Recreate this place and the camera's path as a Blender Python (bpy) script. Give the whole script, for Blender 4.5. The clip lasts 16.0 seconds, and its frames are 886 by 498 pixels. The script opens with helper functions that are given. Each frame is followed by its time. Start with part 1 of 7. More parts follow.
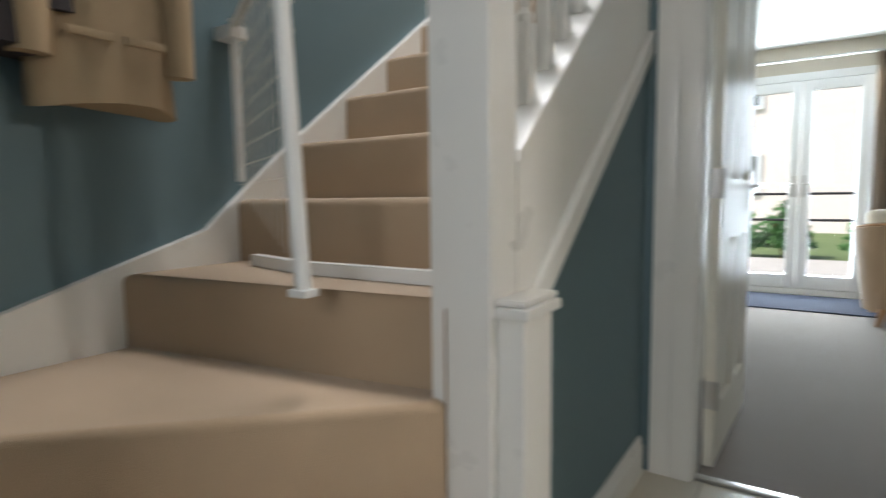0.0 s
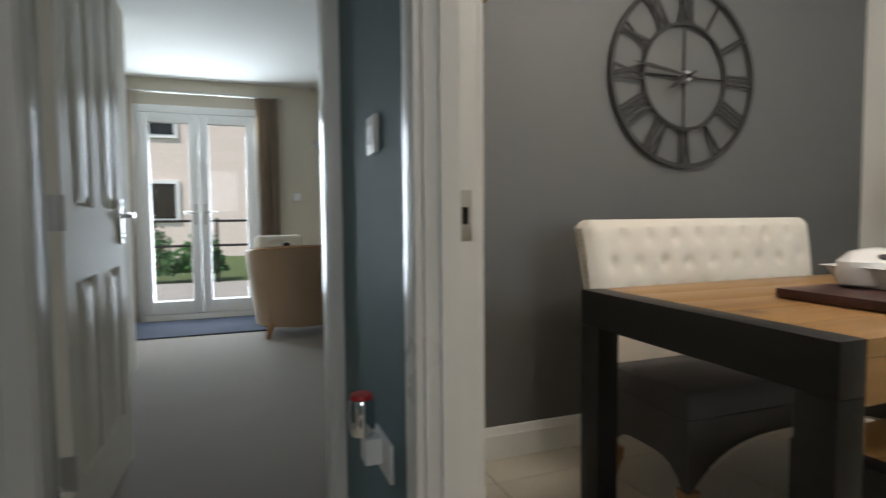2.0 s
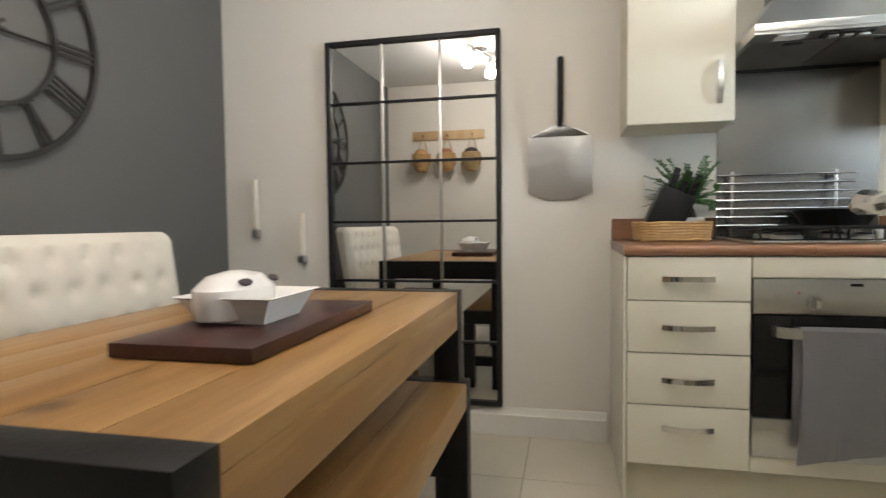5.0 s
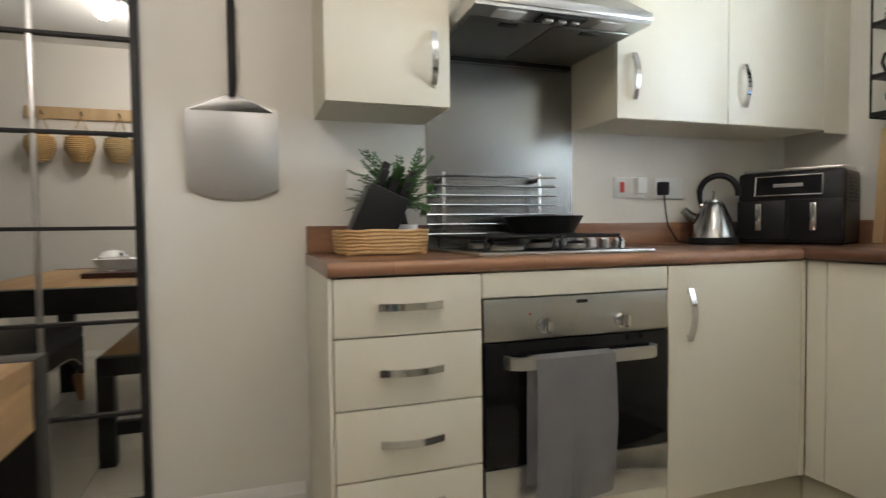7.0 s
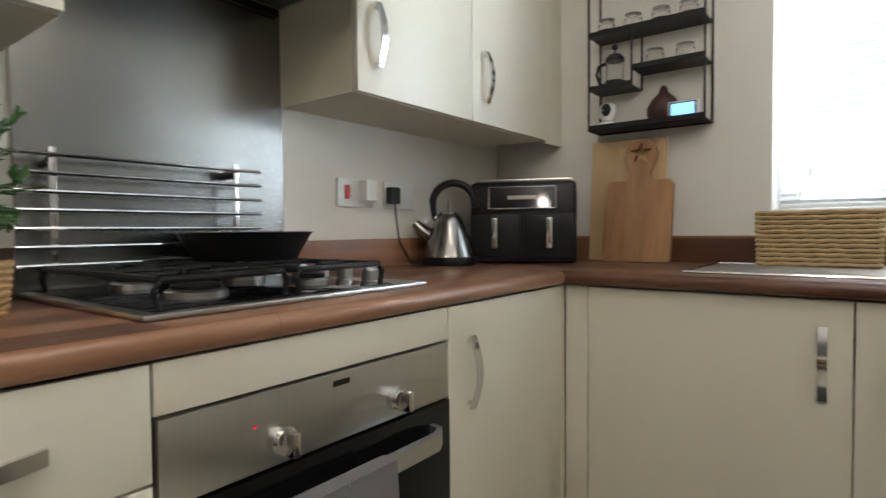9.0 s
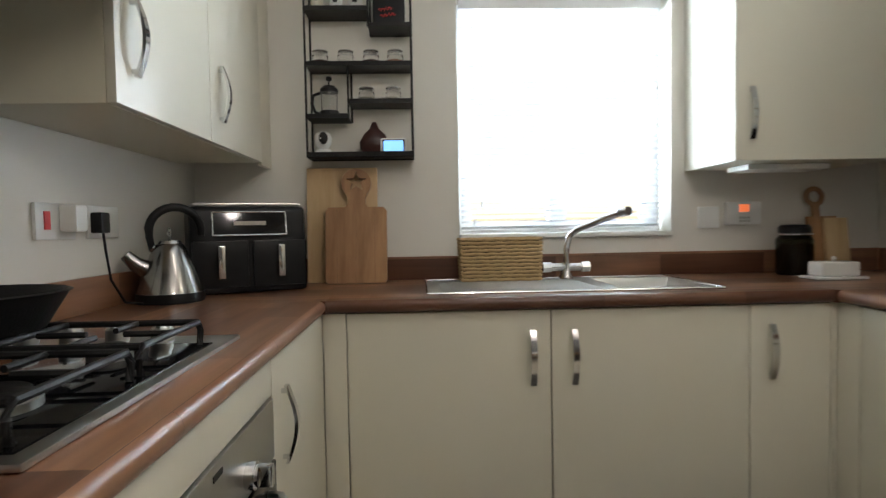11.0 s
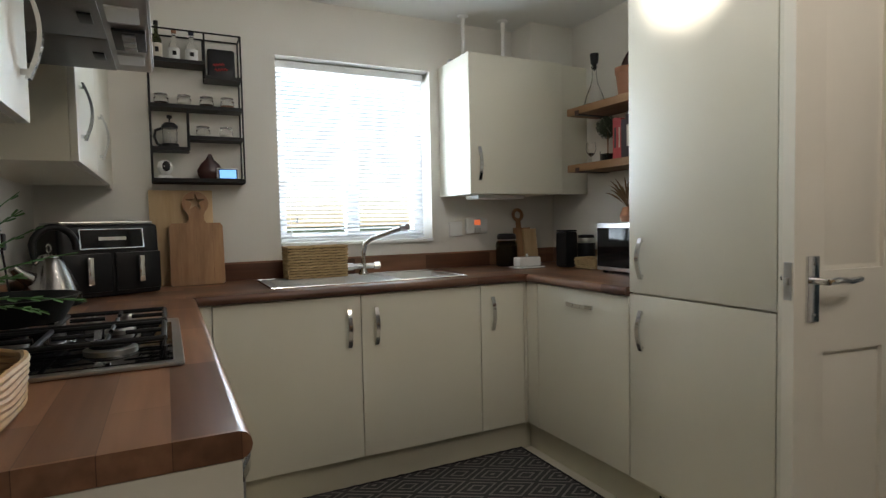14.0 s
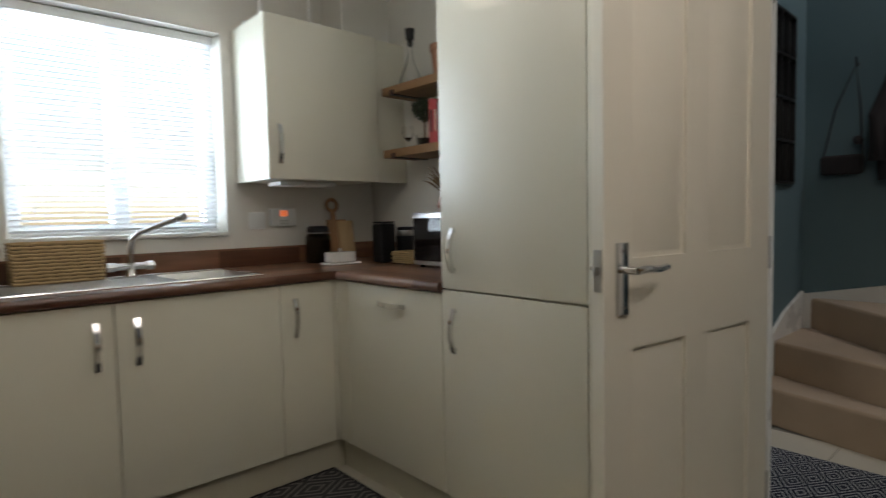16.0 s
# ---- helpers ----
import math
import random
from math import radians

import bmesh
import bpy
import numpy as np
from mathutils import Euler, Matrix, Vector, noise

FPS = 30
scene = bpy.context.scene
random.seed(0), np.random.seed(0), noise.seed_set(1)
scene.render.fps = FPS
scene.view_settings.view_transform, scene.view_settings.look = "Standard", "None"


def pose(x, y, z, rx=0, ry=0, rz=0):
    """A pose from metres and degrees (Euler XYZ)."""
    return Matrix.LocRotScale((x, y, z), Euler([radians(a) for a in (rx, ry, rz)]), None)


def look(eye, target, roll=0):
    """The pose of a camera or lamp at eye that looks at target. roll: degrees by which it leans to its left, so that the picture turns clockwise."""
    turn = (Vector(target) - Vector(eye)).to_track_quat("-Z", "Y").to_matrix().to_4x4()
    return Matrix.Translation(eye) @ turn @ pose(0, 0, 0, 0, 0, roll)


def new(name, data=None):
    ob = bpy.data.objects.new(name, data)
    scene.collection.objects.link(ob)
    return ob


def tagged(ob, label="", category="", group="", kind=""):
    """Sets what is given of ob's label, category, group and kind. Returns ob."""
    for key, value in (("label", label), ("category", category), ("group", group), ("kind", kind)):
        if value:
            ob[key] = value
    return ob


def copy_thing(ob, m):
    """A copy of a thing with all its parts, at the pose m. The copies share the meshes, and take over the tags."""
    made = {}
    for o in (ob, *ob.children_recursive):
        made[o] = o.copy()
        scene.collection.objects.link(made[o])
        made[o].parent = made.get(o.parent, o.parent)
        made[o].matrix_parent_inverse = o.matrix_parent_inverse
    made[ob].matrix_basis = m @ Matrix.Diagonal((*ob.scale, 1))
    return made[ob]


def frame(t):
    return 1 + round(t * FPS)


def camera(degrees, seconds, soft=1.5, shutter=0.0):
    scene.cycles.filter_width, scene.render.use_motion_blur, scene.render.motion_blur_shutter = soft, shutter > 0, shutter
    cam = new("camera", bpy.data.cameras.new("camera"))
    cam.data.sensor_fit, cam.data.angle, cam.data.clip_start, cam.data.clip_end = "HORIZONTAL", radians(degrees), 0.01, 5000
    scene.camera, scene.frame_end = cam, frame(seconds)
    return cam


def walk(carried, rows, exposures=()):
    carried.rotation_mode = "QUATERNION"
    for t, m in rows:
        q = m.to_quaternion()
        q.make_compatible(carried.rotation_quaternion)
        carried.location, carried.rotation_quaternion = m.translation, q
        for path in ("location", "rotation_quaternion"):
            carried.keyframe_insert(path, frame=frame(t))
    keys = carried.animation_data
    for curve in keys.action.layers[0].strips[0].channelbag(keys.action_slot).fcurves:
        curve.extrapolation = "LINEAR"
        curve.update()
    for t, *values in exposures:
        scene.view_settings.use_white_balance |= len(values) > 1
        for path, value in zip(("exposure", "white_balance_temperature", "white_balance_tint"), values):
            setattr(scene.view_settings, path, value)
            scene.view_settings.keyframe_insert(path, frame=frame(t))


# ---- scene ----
cam = camera(76.7, 16.0, soft=1.3, shutter=0.45)
PATH = [
    (0, (-3.323, 1.736, 0.976), (-4.42, 3.398, 0.789), -0.7),
    (0.5, (-3.213, 1.843, 0.989), (-3.858, 3.73, 0.827), -1.0),
    (1, (-3.178, 1.93, 0.981), (-3.346, 3.918, 0.841), -0.4),
    (1.5, (-3.148, 1.996, 0.994), (-2.883, 3.974, 0.869), -0.5),
    (2, (-3.135, 2.019, 0.989), (-2.439, 3.89, 0.873), -0.5),
    (2.5, (-3.074, 2.074, 0.979), (-2.021, 3.771, 0.862), -0.5),
    (3, (-2.965, 2.124, 0.968), (-1.639, 3.618, 0.864), -1.0),
    (3.5, (-2.902, 2.164, 0.977), (-1.353, 3.425, 0.866), -0.8),
    (4, (-2.834, 2.222, 0.992), (-1.104, 3.22, 0.887), -0.7),
    (6.5, (-2.103, 2.394, 0.988), (-0.143, 2.002, 0.907), -0.6),
    (7, (-1.947, 2.305, 0.991), (-0.052, 1.669, 0.915), -0.7),
    (7.5, (-1.763, 2.221, 0.989), (0.051, 1.383, 0.92), -0.8),
    (8, (-1.583, 2.111, 0.983), (0.091, 1.019, 0.908), -0.5),
    (8.5, (-1.433, 2.038, 1.008), (0.063, 0.712, 0.944), -0.8),
    (9, (-1.269, 2.06, 1.027), (-0.059, 0.469, 0.961), -0.5),
    (9.5, (-1.143, 2.039, 1.029), (-0.27, 0.241, 0.965), -0.5),
    (10, (-1.034, 2.003, 1.066), (-0.562, 0.061, 0.992), -0.5),
    (10.2, (-0.978, 2.009, 1.076), (-0.66, 0.036, 1.008), -0.8),
    (11.25, (-0.83, 2.30, 1.13), (-1.03, 0.31, 1.05), -0.9),
    (12.3, (-0.585, 2.608, 1.167), (-1.303, 0.742, 1.095), -0.8),
    (12.5, (-0.572, 2.656, 1.15), (-1.323, 0.804, 1.079), -0.7),
    (13, (-0.537, 2.782, 1.172), (-1.331, 0.951, 1.082), -1.1),
    (13.5, (-0.502, 2.848, 1.176), (-1.336, 1.032, 1.083), -1.2),
    (14, (-0.502, 2.91, 1.178), (-1.385, 1.12, 1.081), -1.2),
    (14.5, (-0.514, 2.921, 1.175), (-1.46, 1.161, 1.076), -1.0),
    (15, (-0.555, 2.898, 1.182), (-1.589, 1.191, 1.069), -1.2),
    (15.5, (-0.64, 2.822, 1.17), (-1.775, 1.18, 1.053), -1.2),
    (16, (-0.815, 2.722, 1.14), (-2.156, 1.243, 1.022), -1.2),
]
EXPOSURES = [(0, 0.85), (0.5, 0.5), (1.0, 0.2), (1.6, -0.05), (2.1, 0.0), (2.6, 0.15), (3.5, 0.4), (4.0, 0.35), (7.0, 0.08), (9.0, -0.03), (10.2, -0.18), (12.5, -0.47), (16.0, -0.66)]
walk(cam, [(t, look(eye, target, roll)) for t, eye, target, roll in PATH], EXPOSURES)

# ---- sizes of the place (metres) ----
CEIL = 2.32
WX = -2.73          # kitchen side of the wall to the hall
HX = -2.83          # hall side of it
NY = 4.05           # grey end wall of the dining side
LY = 3.72           # hall side of the lounge wall
FAR = 8.0           # garden wall of the lounge
SX = -4.88          # stair wall

# ---- world, sun, lamps ----
world = bpy.data.worlds.new("sky")
scene.world = world
world.use_nodes = True
wn = world.node_tree
sky = wn.nodes.new("ShaderNodeTexSky")
sky.sky_type, sky.sun_disc = "NISHITA", False
sky.sun_elevation, sky.sun_rotation = radians(48), radians(200)
wn.links.new(sky.outputs[0], wn.nodes["Background"].inputs[0])
wn.nodes["Background"].inputs[1].default_value = 0.15


def lamp(name, kind, m, power, colour, **more):
    d = bpy.data.lights.new(name, kind)
    d.energy, d.color = power, colour
    if "size" in more:
        if kind == "AREA":
            d.shape, d.size, d.size_y = "RECTANGLE", more["size"][0], more["size"][1]
        else:
            d.shadow_soft_size = more["size"]
    if "angle" in more:
        d.angle = radians(more["angle"])
    if "cone" in more:
        d.spot_size, d.spot_blend = radians(more["cone"]), 0.6
    ob = new(name, d)
    ob.matrix_world = m
    return ob


WARM = (1.0, 0.915, 0.845)
COOL = (0.76, 0.89, 1.0)
lamp("sun", "SUN", look((0, 0, 10), (3.5, 2.5, 5.0)), 4.0, (1.0, 0.96, 0.9), angle=4)
for x, y, z, power in ((-1.52, 3.04, 2.16, 12), (-1.86, 2.92, 2.16, 12), (-1.35, 1.62, 2.17, 3.4), (-1.15, 1.38, 2.17, 3.4)):
    lamp("bulb_light", "POINT", Matrix.Translation((x, y, z)), power, WARM, size=0.04)
lamp("spot_light", "SPOT", look((-1.62, 1.60, 2.24), (-2.115, 1.57, 2.10)), 85, WARM, size=0.03, cone=56)
lamp("window_daylight", "AREA", look((-1.445, -0.20, 1.56), (-1.445, 2.0, 1.35)), 110, COOL, size=(0.82, 0.92))
lamp("garden_daylight", "AREA", look((-3.4, FAR + 0.02, 1.1), (-3.4, 4, 0.9)), 80, COOL, size=(1.0, 1.8))
# Added fill lamp high over the stairs; no known source there.
lamp("stair_fill", "AREA", look((-4.35, 3.6, 4.6), (-4.2, 2.9, 0)), 44, (0.98, 0.97, 1.0), size=(0.8, 1.0))
# Added fill lamp before the closed end wall, to brighten the hall.
lamp("hall_fill", "AREA", look((-3.4, 0.15, 1.6), (-3.4, 3, 1.0)), 9, (0.96, 0.97, 1.0), size=(0.7, 0.9))


# ---- materials ----
def nodes_of(m):
    m.use_nodes = True
    return m.node_tree, m.node_tree.nodes["Principled BSDF"]


def plain(name, colour, rough=0.5, metal=0.0, vary=0.06, scale=6.0, bump=0.0, fine=200.0, coat=0.0, sheen=0.0, stretch=(1, 1, 1)):
    """A surface with soft stains at one scale and grain at another."""
    m = bpy.data.materials.new(name)
    t, b = nodes_of(m)
    co = t.nodes.new("ShaderNodeTexCoord")
    mp = t.nodes.new("ShaderNodeMapping")
    mp.inputs["Scale"].default_value = stretch
    n1, n2 = t.nodes.new("ShaderNodeTexNoise"), t.nodes.new("ShaderNodeTexNoise")
    n1.inputs["Scale"].default_value, n2.inputs["Scale"].default_value = scale, fine
    n1.inputs["Detail"].default_value = 4
    t.links.new(co.outputs["Object"], mp.inputs["Vector"])
    for n in (n1, n2):
        t.links.new(mp.outputs[0], n.inputs["Vector"])
    mix = t.nodes.new("ShaderNodeMix")
    mix.data_type = "RGBA"
    mix.inputs["A"].default_value = (*[min(1, c * (1 + vary)) for c in colour], 1)
    mix.inputs["B"].default_value = (*[c * (1 - vary) for c in colour], 1)
    add = t.nodes.new("ShaderNodeMath")
    add.operation = "MULTIPLY_ADD"
    add.inputs[1].default_value = 0.35
    t.links.new(n2.outputs["Fac"], add.inputs[0])
    t.links.new(n1.outputs["Fac"], add.inputs[2])
    sub = t.nodes.new("ShaderNodeMath")
    sub.operation = "SUBTRACT"
    sub.use_clamp = True
    sub.inputs[1].default_value = 0.18
    t.links.new(add.outputs[0], sub.inputs[0])
    t.links.new(sub.outputs[0], mix.inputs["Factor"])
    t.links.new(mix.outputs["Result"], b.inputs["Base Color"])
    mr = t.nodes.new("ShaderNodeMapRange")
    mr.inputs["To Min"].default_value, mr.inputs["To Max"].default_value = max(0.02, rough - 0.02), min(1, rough + 0.02)
    t.links.new(n1.outputs["Fac"], mr.inputs["Value"])
    t.links.new(mr.outputs[0], b.inputs["Roughness"])
    b.inputs["Metallic"].default_value = metal
    b.inputs["Coat Weight"].default_value = coat
    b.inputs["Sheen Weight"].default_value = sheen
    if bump:
        bp = t.nodes.new("ShaderNodeBump")
        bp.inputs["Strength"].default_value, bp.inputs["Distance"].default_value = bump, 0.002
        t.links.new(n2.outputs["Fac"], bp.inputs["Height"])
        t.links.new(bp.outputs[0], b.inputs["Normal"])
    return m


def wood(name, light, dark, along="X", rough=0.45, grain=1.0, knots=False, per_object=False):
    """Long grain along one axis, with bands and fine pores."""
    m = bpy.data.materials.new(name)
    t, b = nodes_of(m)
    co, mp = t.nodes.new("ShaderNodeTexCoord"), t.nodes.new("ShaderNodeMapping")
    s = {"X": (1.2, 14, 14), "Y": (14, 1.2, 14), "Z": (14, 14, 1.2)}[along]
    mp.inputs["Scale"].default_value = [v * grain for v in s]
    t.links.new(co.outputs["Object"], mp.inputs["Vector"])
    if per_object:
        oi, vm = t.nodes.new("ShaderNodeObjectInfo"), t.nodes.new("ShaderNodeVectorMath")
        vm.operation = "SCALE"
        vm.inputs[0].default_value = (17, 9, 23)
        t.links.new(oi.outputs["Random"], vm.inputs["Scale"])
        t.links.new(vm.outputs[0], mp.inputs["Location"])
    n, f = t.nodes.new("ShaderNodeTexNoise"), t.nodes.new("ShaderNodeTexNoise")
    n.inputs["Scale"].default_value, n.inputs["Detail"].default_value, n.inputs["Distortion"].default_value = 1.0, 5, 0.9
    f.inputs["Scale"].default_value = 9
    for q in (n, f):
        t.links.new(mp.outputs[0], q.inputs["Vector"])
    ramp = t.nodes.new("ShaderNodeValToRGB")
    ramp.color_ramp.elements[0].position, ramp.color_ramp.elements[1].position = 0.32, 0.68
    ramp.color_ramp.elements[0].color, ramp.color_ramp.elements[1].color = (*dark, 1), (*light, 1)
    ma = t.nodes.new("ShaderNodeMath")
    ma.operation = "MULTIPLY_ADD"
    ma.inputs[1].default_value = 0.22
    t.links.new(f.outputs["Fac"], ma.inputs[0])
    t.links.new(n.outputs["Fac"], ma.inputs[2])
    sb = t.nodes.new("ShaderNodeMath")
    sb.operation = "SUBTRACT"
    sb.inputs[1].default_value = 0.11
    t.links.new(ma.outputs[0], sb.inputs[0])
    t.links.new(sb.outputs[0], ramp.inputs["Fac"])
    last = ramp.outputs[0]
    if knots:
        v = t.nodes.new("ShaderNodeTexVoronoi")
        v.inputs["Scale"].default_value = 3.2
        t.links.new(co.outputs["Object"], v.inputs["Vector"])
        kr = t.nodes.new("ShaderNodeValToRGB")
        kr.color_ramp.elements[0].position, kr.color_ramp.elements[1].position = 0.04, 0.12
        kr.color_ramp.elements[0].color, kr.color_ramp.elements[1].color = (0.35, 0.27, 0.2, 1), (1, 1, 1, 1)
        t.links.new(v.outputs["Distance"], kr.inputs["Fac"])
        mx = t.nodes.new("ShaderNodeMix")
        mx.data_type, mx.blend_type = "RGBA", "MULTIPLY"
        mx.inputs["Factor"].default_value = 0.8
        t.links.new(last, mx.inputs["A"])
        t.links.new(kr.outputs[0], mx.inputs["B"])
        last = mx.outputs["Result"]
    t.links.new(last, b.inputs["Base Color"])
    b.inputs["Roughness"].default_value = rough
    bp = t.nodes.new("ShaderNodeBump")
    bp.inputs["Strength"].default_value, bp.inputs["Distance"].default_value = 0.25, 0.001
    t.links.new(f.outputs["Fac"], bp.inputs["Height"])
    t.links.new(bp.outputs[0], b.inputs["Normal"])
    return m


def staves(name, along="X"):
    """Block-printed laminate: staves of mixed browns, butted in rows."""
    m = bpy.data.materials.new(name)
    t, b = nodes_of(m)
    co, mp = t.nodes.new("ShaderNodeTexCoord"), t.nodes.new("ShaderNodeMapping")
    if along == "Y":
        mp.inputs["Rotation"].default_value = (0, 0, radians(90))
    if along == "XZ":
        mp.inputs["Rotation"].default_value = (radians(90), 0, 0)
    t.links.new(co.outputs["Object"], mp.inputs["Vector"])
    br = t.nodes.new("ShaderNodeTexBrick")
    br.offset, br.offset_frequency, br.squash = 0.37, 2, 1.0
    for k, v in (("Scale", 1.0), ("Mortar Size", 0.0006), ("Brick Width", 0.42), ("Row Height", 0.082), ("Bias", 0.0)):
        br.inputs[k].default_value = v
    br.inputs["Color1"].default_value = (0.085, 0.033, 0.019, 1)
    br.inputs["Color2"].default_value = (0.34, 0.175, 0.10, 1)
    br.inputs["Mortar"].default_value = (0.11, 0.05, 0.03, 1)
    t.links.new(mp.outputs[0], br.inputs["Vector"])
    st = t.nodes.new("ShaderNodeMapping")
    st.inputs["Scale"].default_value = (2.0, 28, 28)
    t.links.new(mp.outputs[0], st.inputs["Vector"])
    n = t.nodes.new("ShaderNodeTexNoise")
    n.inputs["Scale"].default_value, n.inputs["Detail"].default_value = 1.0, 6
    t.links.new(st.outputs[0], n.inputs["Vector"])
    cr = t.nodes.new("ShaderNodeValToRGB")
    cr.color_ramp.elements[0].position, cr.color_ramp.elements[1].position = 0.3, 0.75
    cr.color_ramp.elements[0].color, cr.color_ramp.elements[1].color = (0.62, 0.58, 0.55, 1), (1.2, 1.18, 1.15, 1)
    t.links.new(n.outputs["Fac"], cr.inputs["Fac"])
    mx = t.nodes.new("ShaderNodeMix")
    mx.data_type, mx.blend_type = "RGBA", "MULTIPLY"
    mx.inputs["Factor"].default_value = 1
    t.links.new(br.outputs["Color"], mx.inputs["A"])
    t.links.new(cr.outputs[0], mx.inputs["B"])
    t.links.new(mx.outputs["Result"], b.inputs["Base Color"])
    b.inputs["Roughness"].default_value = 0.29
    return m


def glassy(name, colour=(1, 1, 1), rough=0.02):
    m = bpy.data.materials.new(name)
    t, b = nodes_of(m)
    b.inputs["Base Color"].default_value = (*colour, 1)
    b.inputs["Roughness"].default_value = rough
    b.inputs["Transmission Weight"].default_value = 1.0
    b.inputs["IOR"].default_value = 1.45
    return m


def thin_glass(name, tint=(1, 1, 1)):
    """A pane: clear, with a little gloss."""
    m = bpy.data.materials.new(name)
    t, b = nodes_of(m)
    tr, gl, mx, lw = (t.nodes.new(k) for k in ("ShaderNodeBsdfTransparent", "ShaderNodeBsdfGlossy", "ShaderNodeMixShader", "ShaderNodeFresnel"))
    tr.inputs[0].default_value = (*tint, 1)
    gl.inputs["Roughness"].default_value = 0.02
    lw.inputs["IOR"].default_value = 1.3
    t.links.new(lw.outputs[0], mx.inputs[0])
    t.links.new(tr.outputs[0], mx.inputs[1])
    t.links.new(gl.outputs[0], mx.inputs[2])
    t.links.new(mx.outputs[0], t.nodes["Material Output"].inputs["Surface"])
    return m


def glow(name, colour, strength):
    m = bpy.data.materials.new(name)
    t, b = nodes_of(m)
    b.inputs["Base Color"].default_value = (*colour, 1)
    b.inputs["Emission Color"].default_value = (*colour, 1)
    b.inputs["Emission Strength"].default_value = strength
    return m


def weave(name, light, dark, scale=90.0, bump=0.8, rough=0.85):
    """Woven straw or wicker: crossed bands."""
    m = plain(name, light, rough, 0, 0.15, 12)
    t, b = m.node_tree, m.node_tree.nodes["Principled BSDF"]
    co = t.nodes.new("ShaderNodeTexCoord")
    w = t.nodes.new("ShaderNodeTexWave")
    w.bands_direction = "DIAGONAL"
    w.inputs["Scale"].default_value, w.inputs["Distortion"].default_value = scale, 2.5
    t.links.new(co.outputs["Object"], w.inputs["Vector"])
    mx = t.nodes.new("ShaderNodeMix")
    mx.data_type = "RGBA"
    mx.inputs["A"].default_value, mx.inputs["B"].default_value = (*dark, 1), (*light, 1)
    t.links.new(w.outputs["Fac"], mx.inputs["Factor"])
    t.links.new(mx.outputs["Result"], b.inputs["Base Color"])
    bp = t.nodes.new("ShaderNodeBump")
    bp.inputs["Strength"].default_value, bp.inputs["Distance"].default_value = bump, 0.004
    t.links.new(w.outputs["Fac"], bp.inputs["Height"])
    t.links.new(bp.outputs[0], b.inputs["Normal"])
    return m


def brushed(name, colour, rough=0.3, along=(1, 60, 1)):
    m = plain(name, colour, rough, 1.0, 0.06, 8, 0.03, 60, stretch=along)
    m.node_tree.nodes["Principled BSDF"].inputs["Anisotropic"].default_value = 0.4
    return m


def diamonds(name, ground, line, size, thin=0.16):
    """Rug with nested diamonds."""
    m = bpy.data.materials.new(name)
    t, b = nodes_of(m)
    co, sp = t.nodes.new("ShaderNodeTexCoord"), t.nodes.new("ShaderNodeSeparateXYZ")
    t.links.new(co.outputs["Object"], sp.inputs[0])

    def op(kind, a, c=None):
        n = t.nodes.new("ShaderNodeMath")
        n.operation = kind
        for i, v in enumerate((a, c)):
            if v is None:
                continue
            if isinstance(v, (int, float)):
                n.inputs[i].default_value = v
            else:
                t.links.new(v, n.inputs[i])
        return n.outputs[0]
    u = op("PINGPONG", sp.outputs[0], size)
    v = op("PINGPONG", sp.outputs[1], size * 0.62)
    d = op("ADD", op("DIVIDE", u, size), op("DIVIDE", v, size * 0.62))
    ring = op("LESS_THAN", op("FRACT", op("MULTIPLY", d, 2.5)), thin * 2)
    nz = t.nodes.new("ShaderNodeTexNoise")
    nz.inputs["Scale"].default_value = 160
    t.links.new(co.outputs["Object"], nz.inputs["Vector"])
    fac = op("MULTIPLY", ring, op("MULTIPLY_ADD", nz.outputs["Fac"], 1.0))
    mx = t.nodes.new("ShaderNodeMix")
    mx.data_type = "RGBA"
    mx.inputs["A"].default_value, mx.inputs["B"].default_value = (*ground, 1), (*line, 1)
    t.links.new(fac, mx.inputs["Factor"])
    t.links.new(mx.outputs["Result"], b.inputs["Base Color"])
    b.inputs["Roughness"].default_value = 0.95
    bp = t.nodes.new("ShaderNodeBump")
    bp.inputs["Strength"].default_value, bp.inputs["Distance"].default_value = 0.6, 0.003
    t.links.new(nz.outputs["Fac"], bp.inputs["Height"])
    t.links.new(bp.outputs[0], b.inputs["Normal"])
    return m


M_WALL = plain("off_white_emulsion", (0.75, 0.72, 0.66), 0.75, 0, 0.025, 2.5, 0.15, 260)
M_CEIL = plain("white_ceiling_paint", (0.80, 0.79, 0.76), 0.85, 0, 0.02, 2, 0.15, 220)
M_GREY = plain("dark_grey_emulsion", (0.115, 0.112, 0.105), 0.7, 0, 0.05, 2, 0.15, 240)
M_BLUE = plain("teal_blue_emulsion", (0.125, 0.19, 0.215), 0.65, 0, 0.05, 2, 0.15, 240)
M_LOUNGE = plain("beige_emulsion", (0.60, 0.55, 0.46), 0.8, 0, 0.03, 2, 0.15, 240)
M_GLOSS = plain("white_gloss_paint", (0.80, 0.785, 0.745), 0.28, 0, 0.02, 5, 0.05, 90)
M_DOOR = plain("cream_gloss_door_paint", (0.76, 0.72, 0.62), 0.36, 0, 0.02, 5, 0.06, 120, stretch=(1, 1, 0.15))
M_CAB = plain("cream_cabinet_foil", (0.69, 0.655, 0.55), 0.36, 0, 0.012, 3)
M_CARC = plain("cream_carcass_board", (0.66, 0.62, 0.50), 0.5, 0, 0.02, 3)
M_PLINTH = plain("cream_plinth_board", (0.60, 0.56, 0.44), 0.5, 0, 0.03, 4)
M_CHROME = plain("polished_chrome", (0.72, 0.72, 0.72), 0.12, 1.0, 0.03, 10)
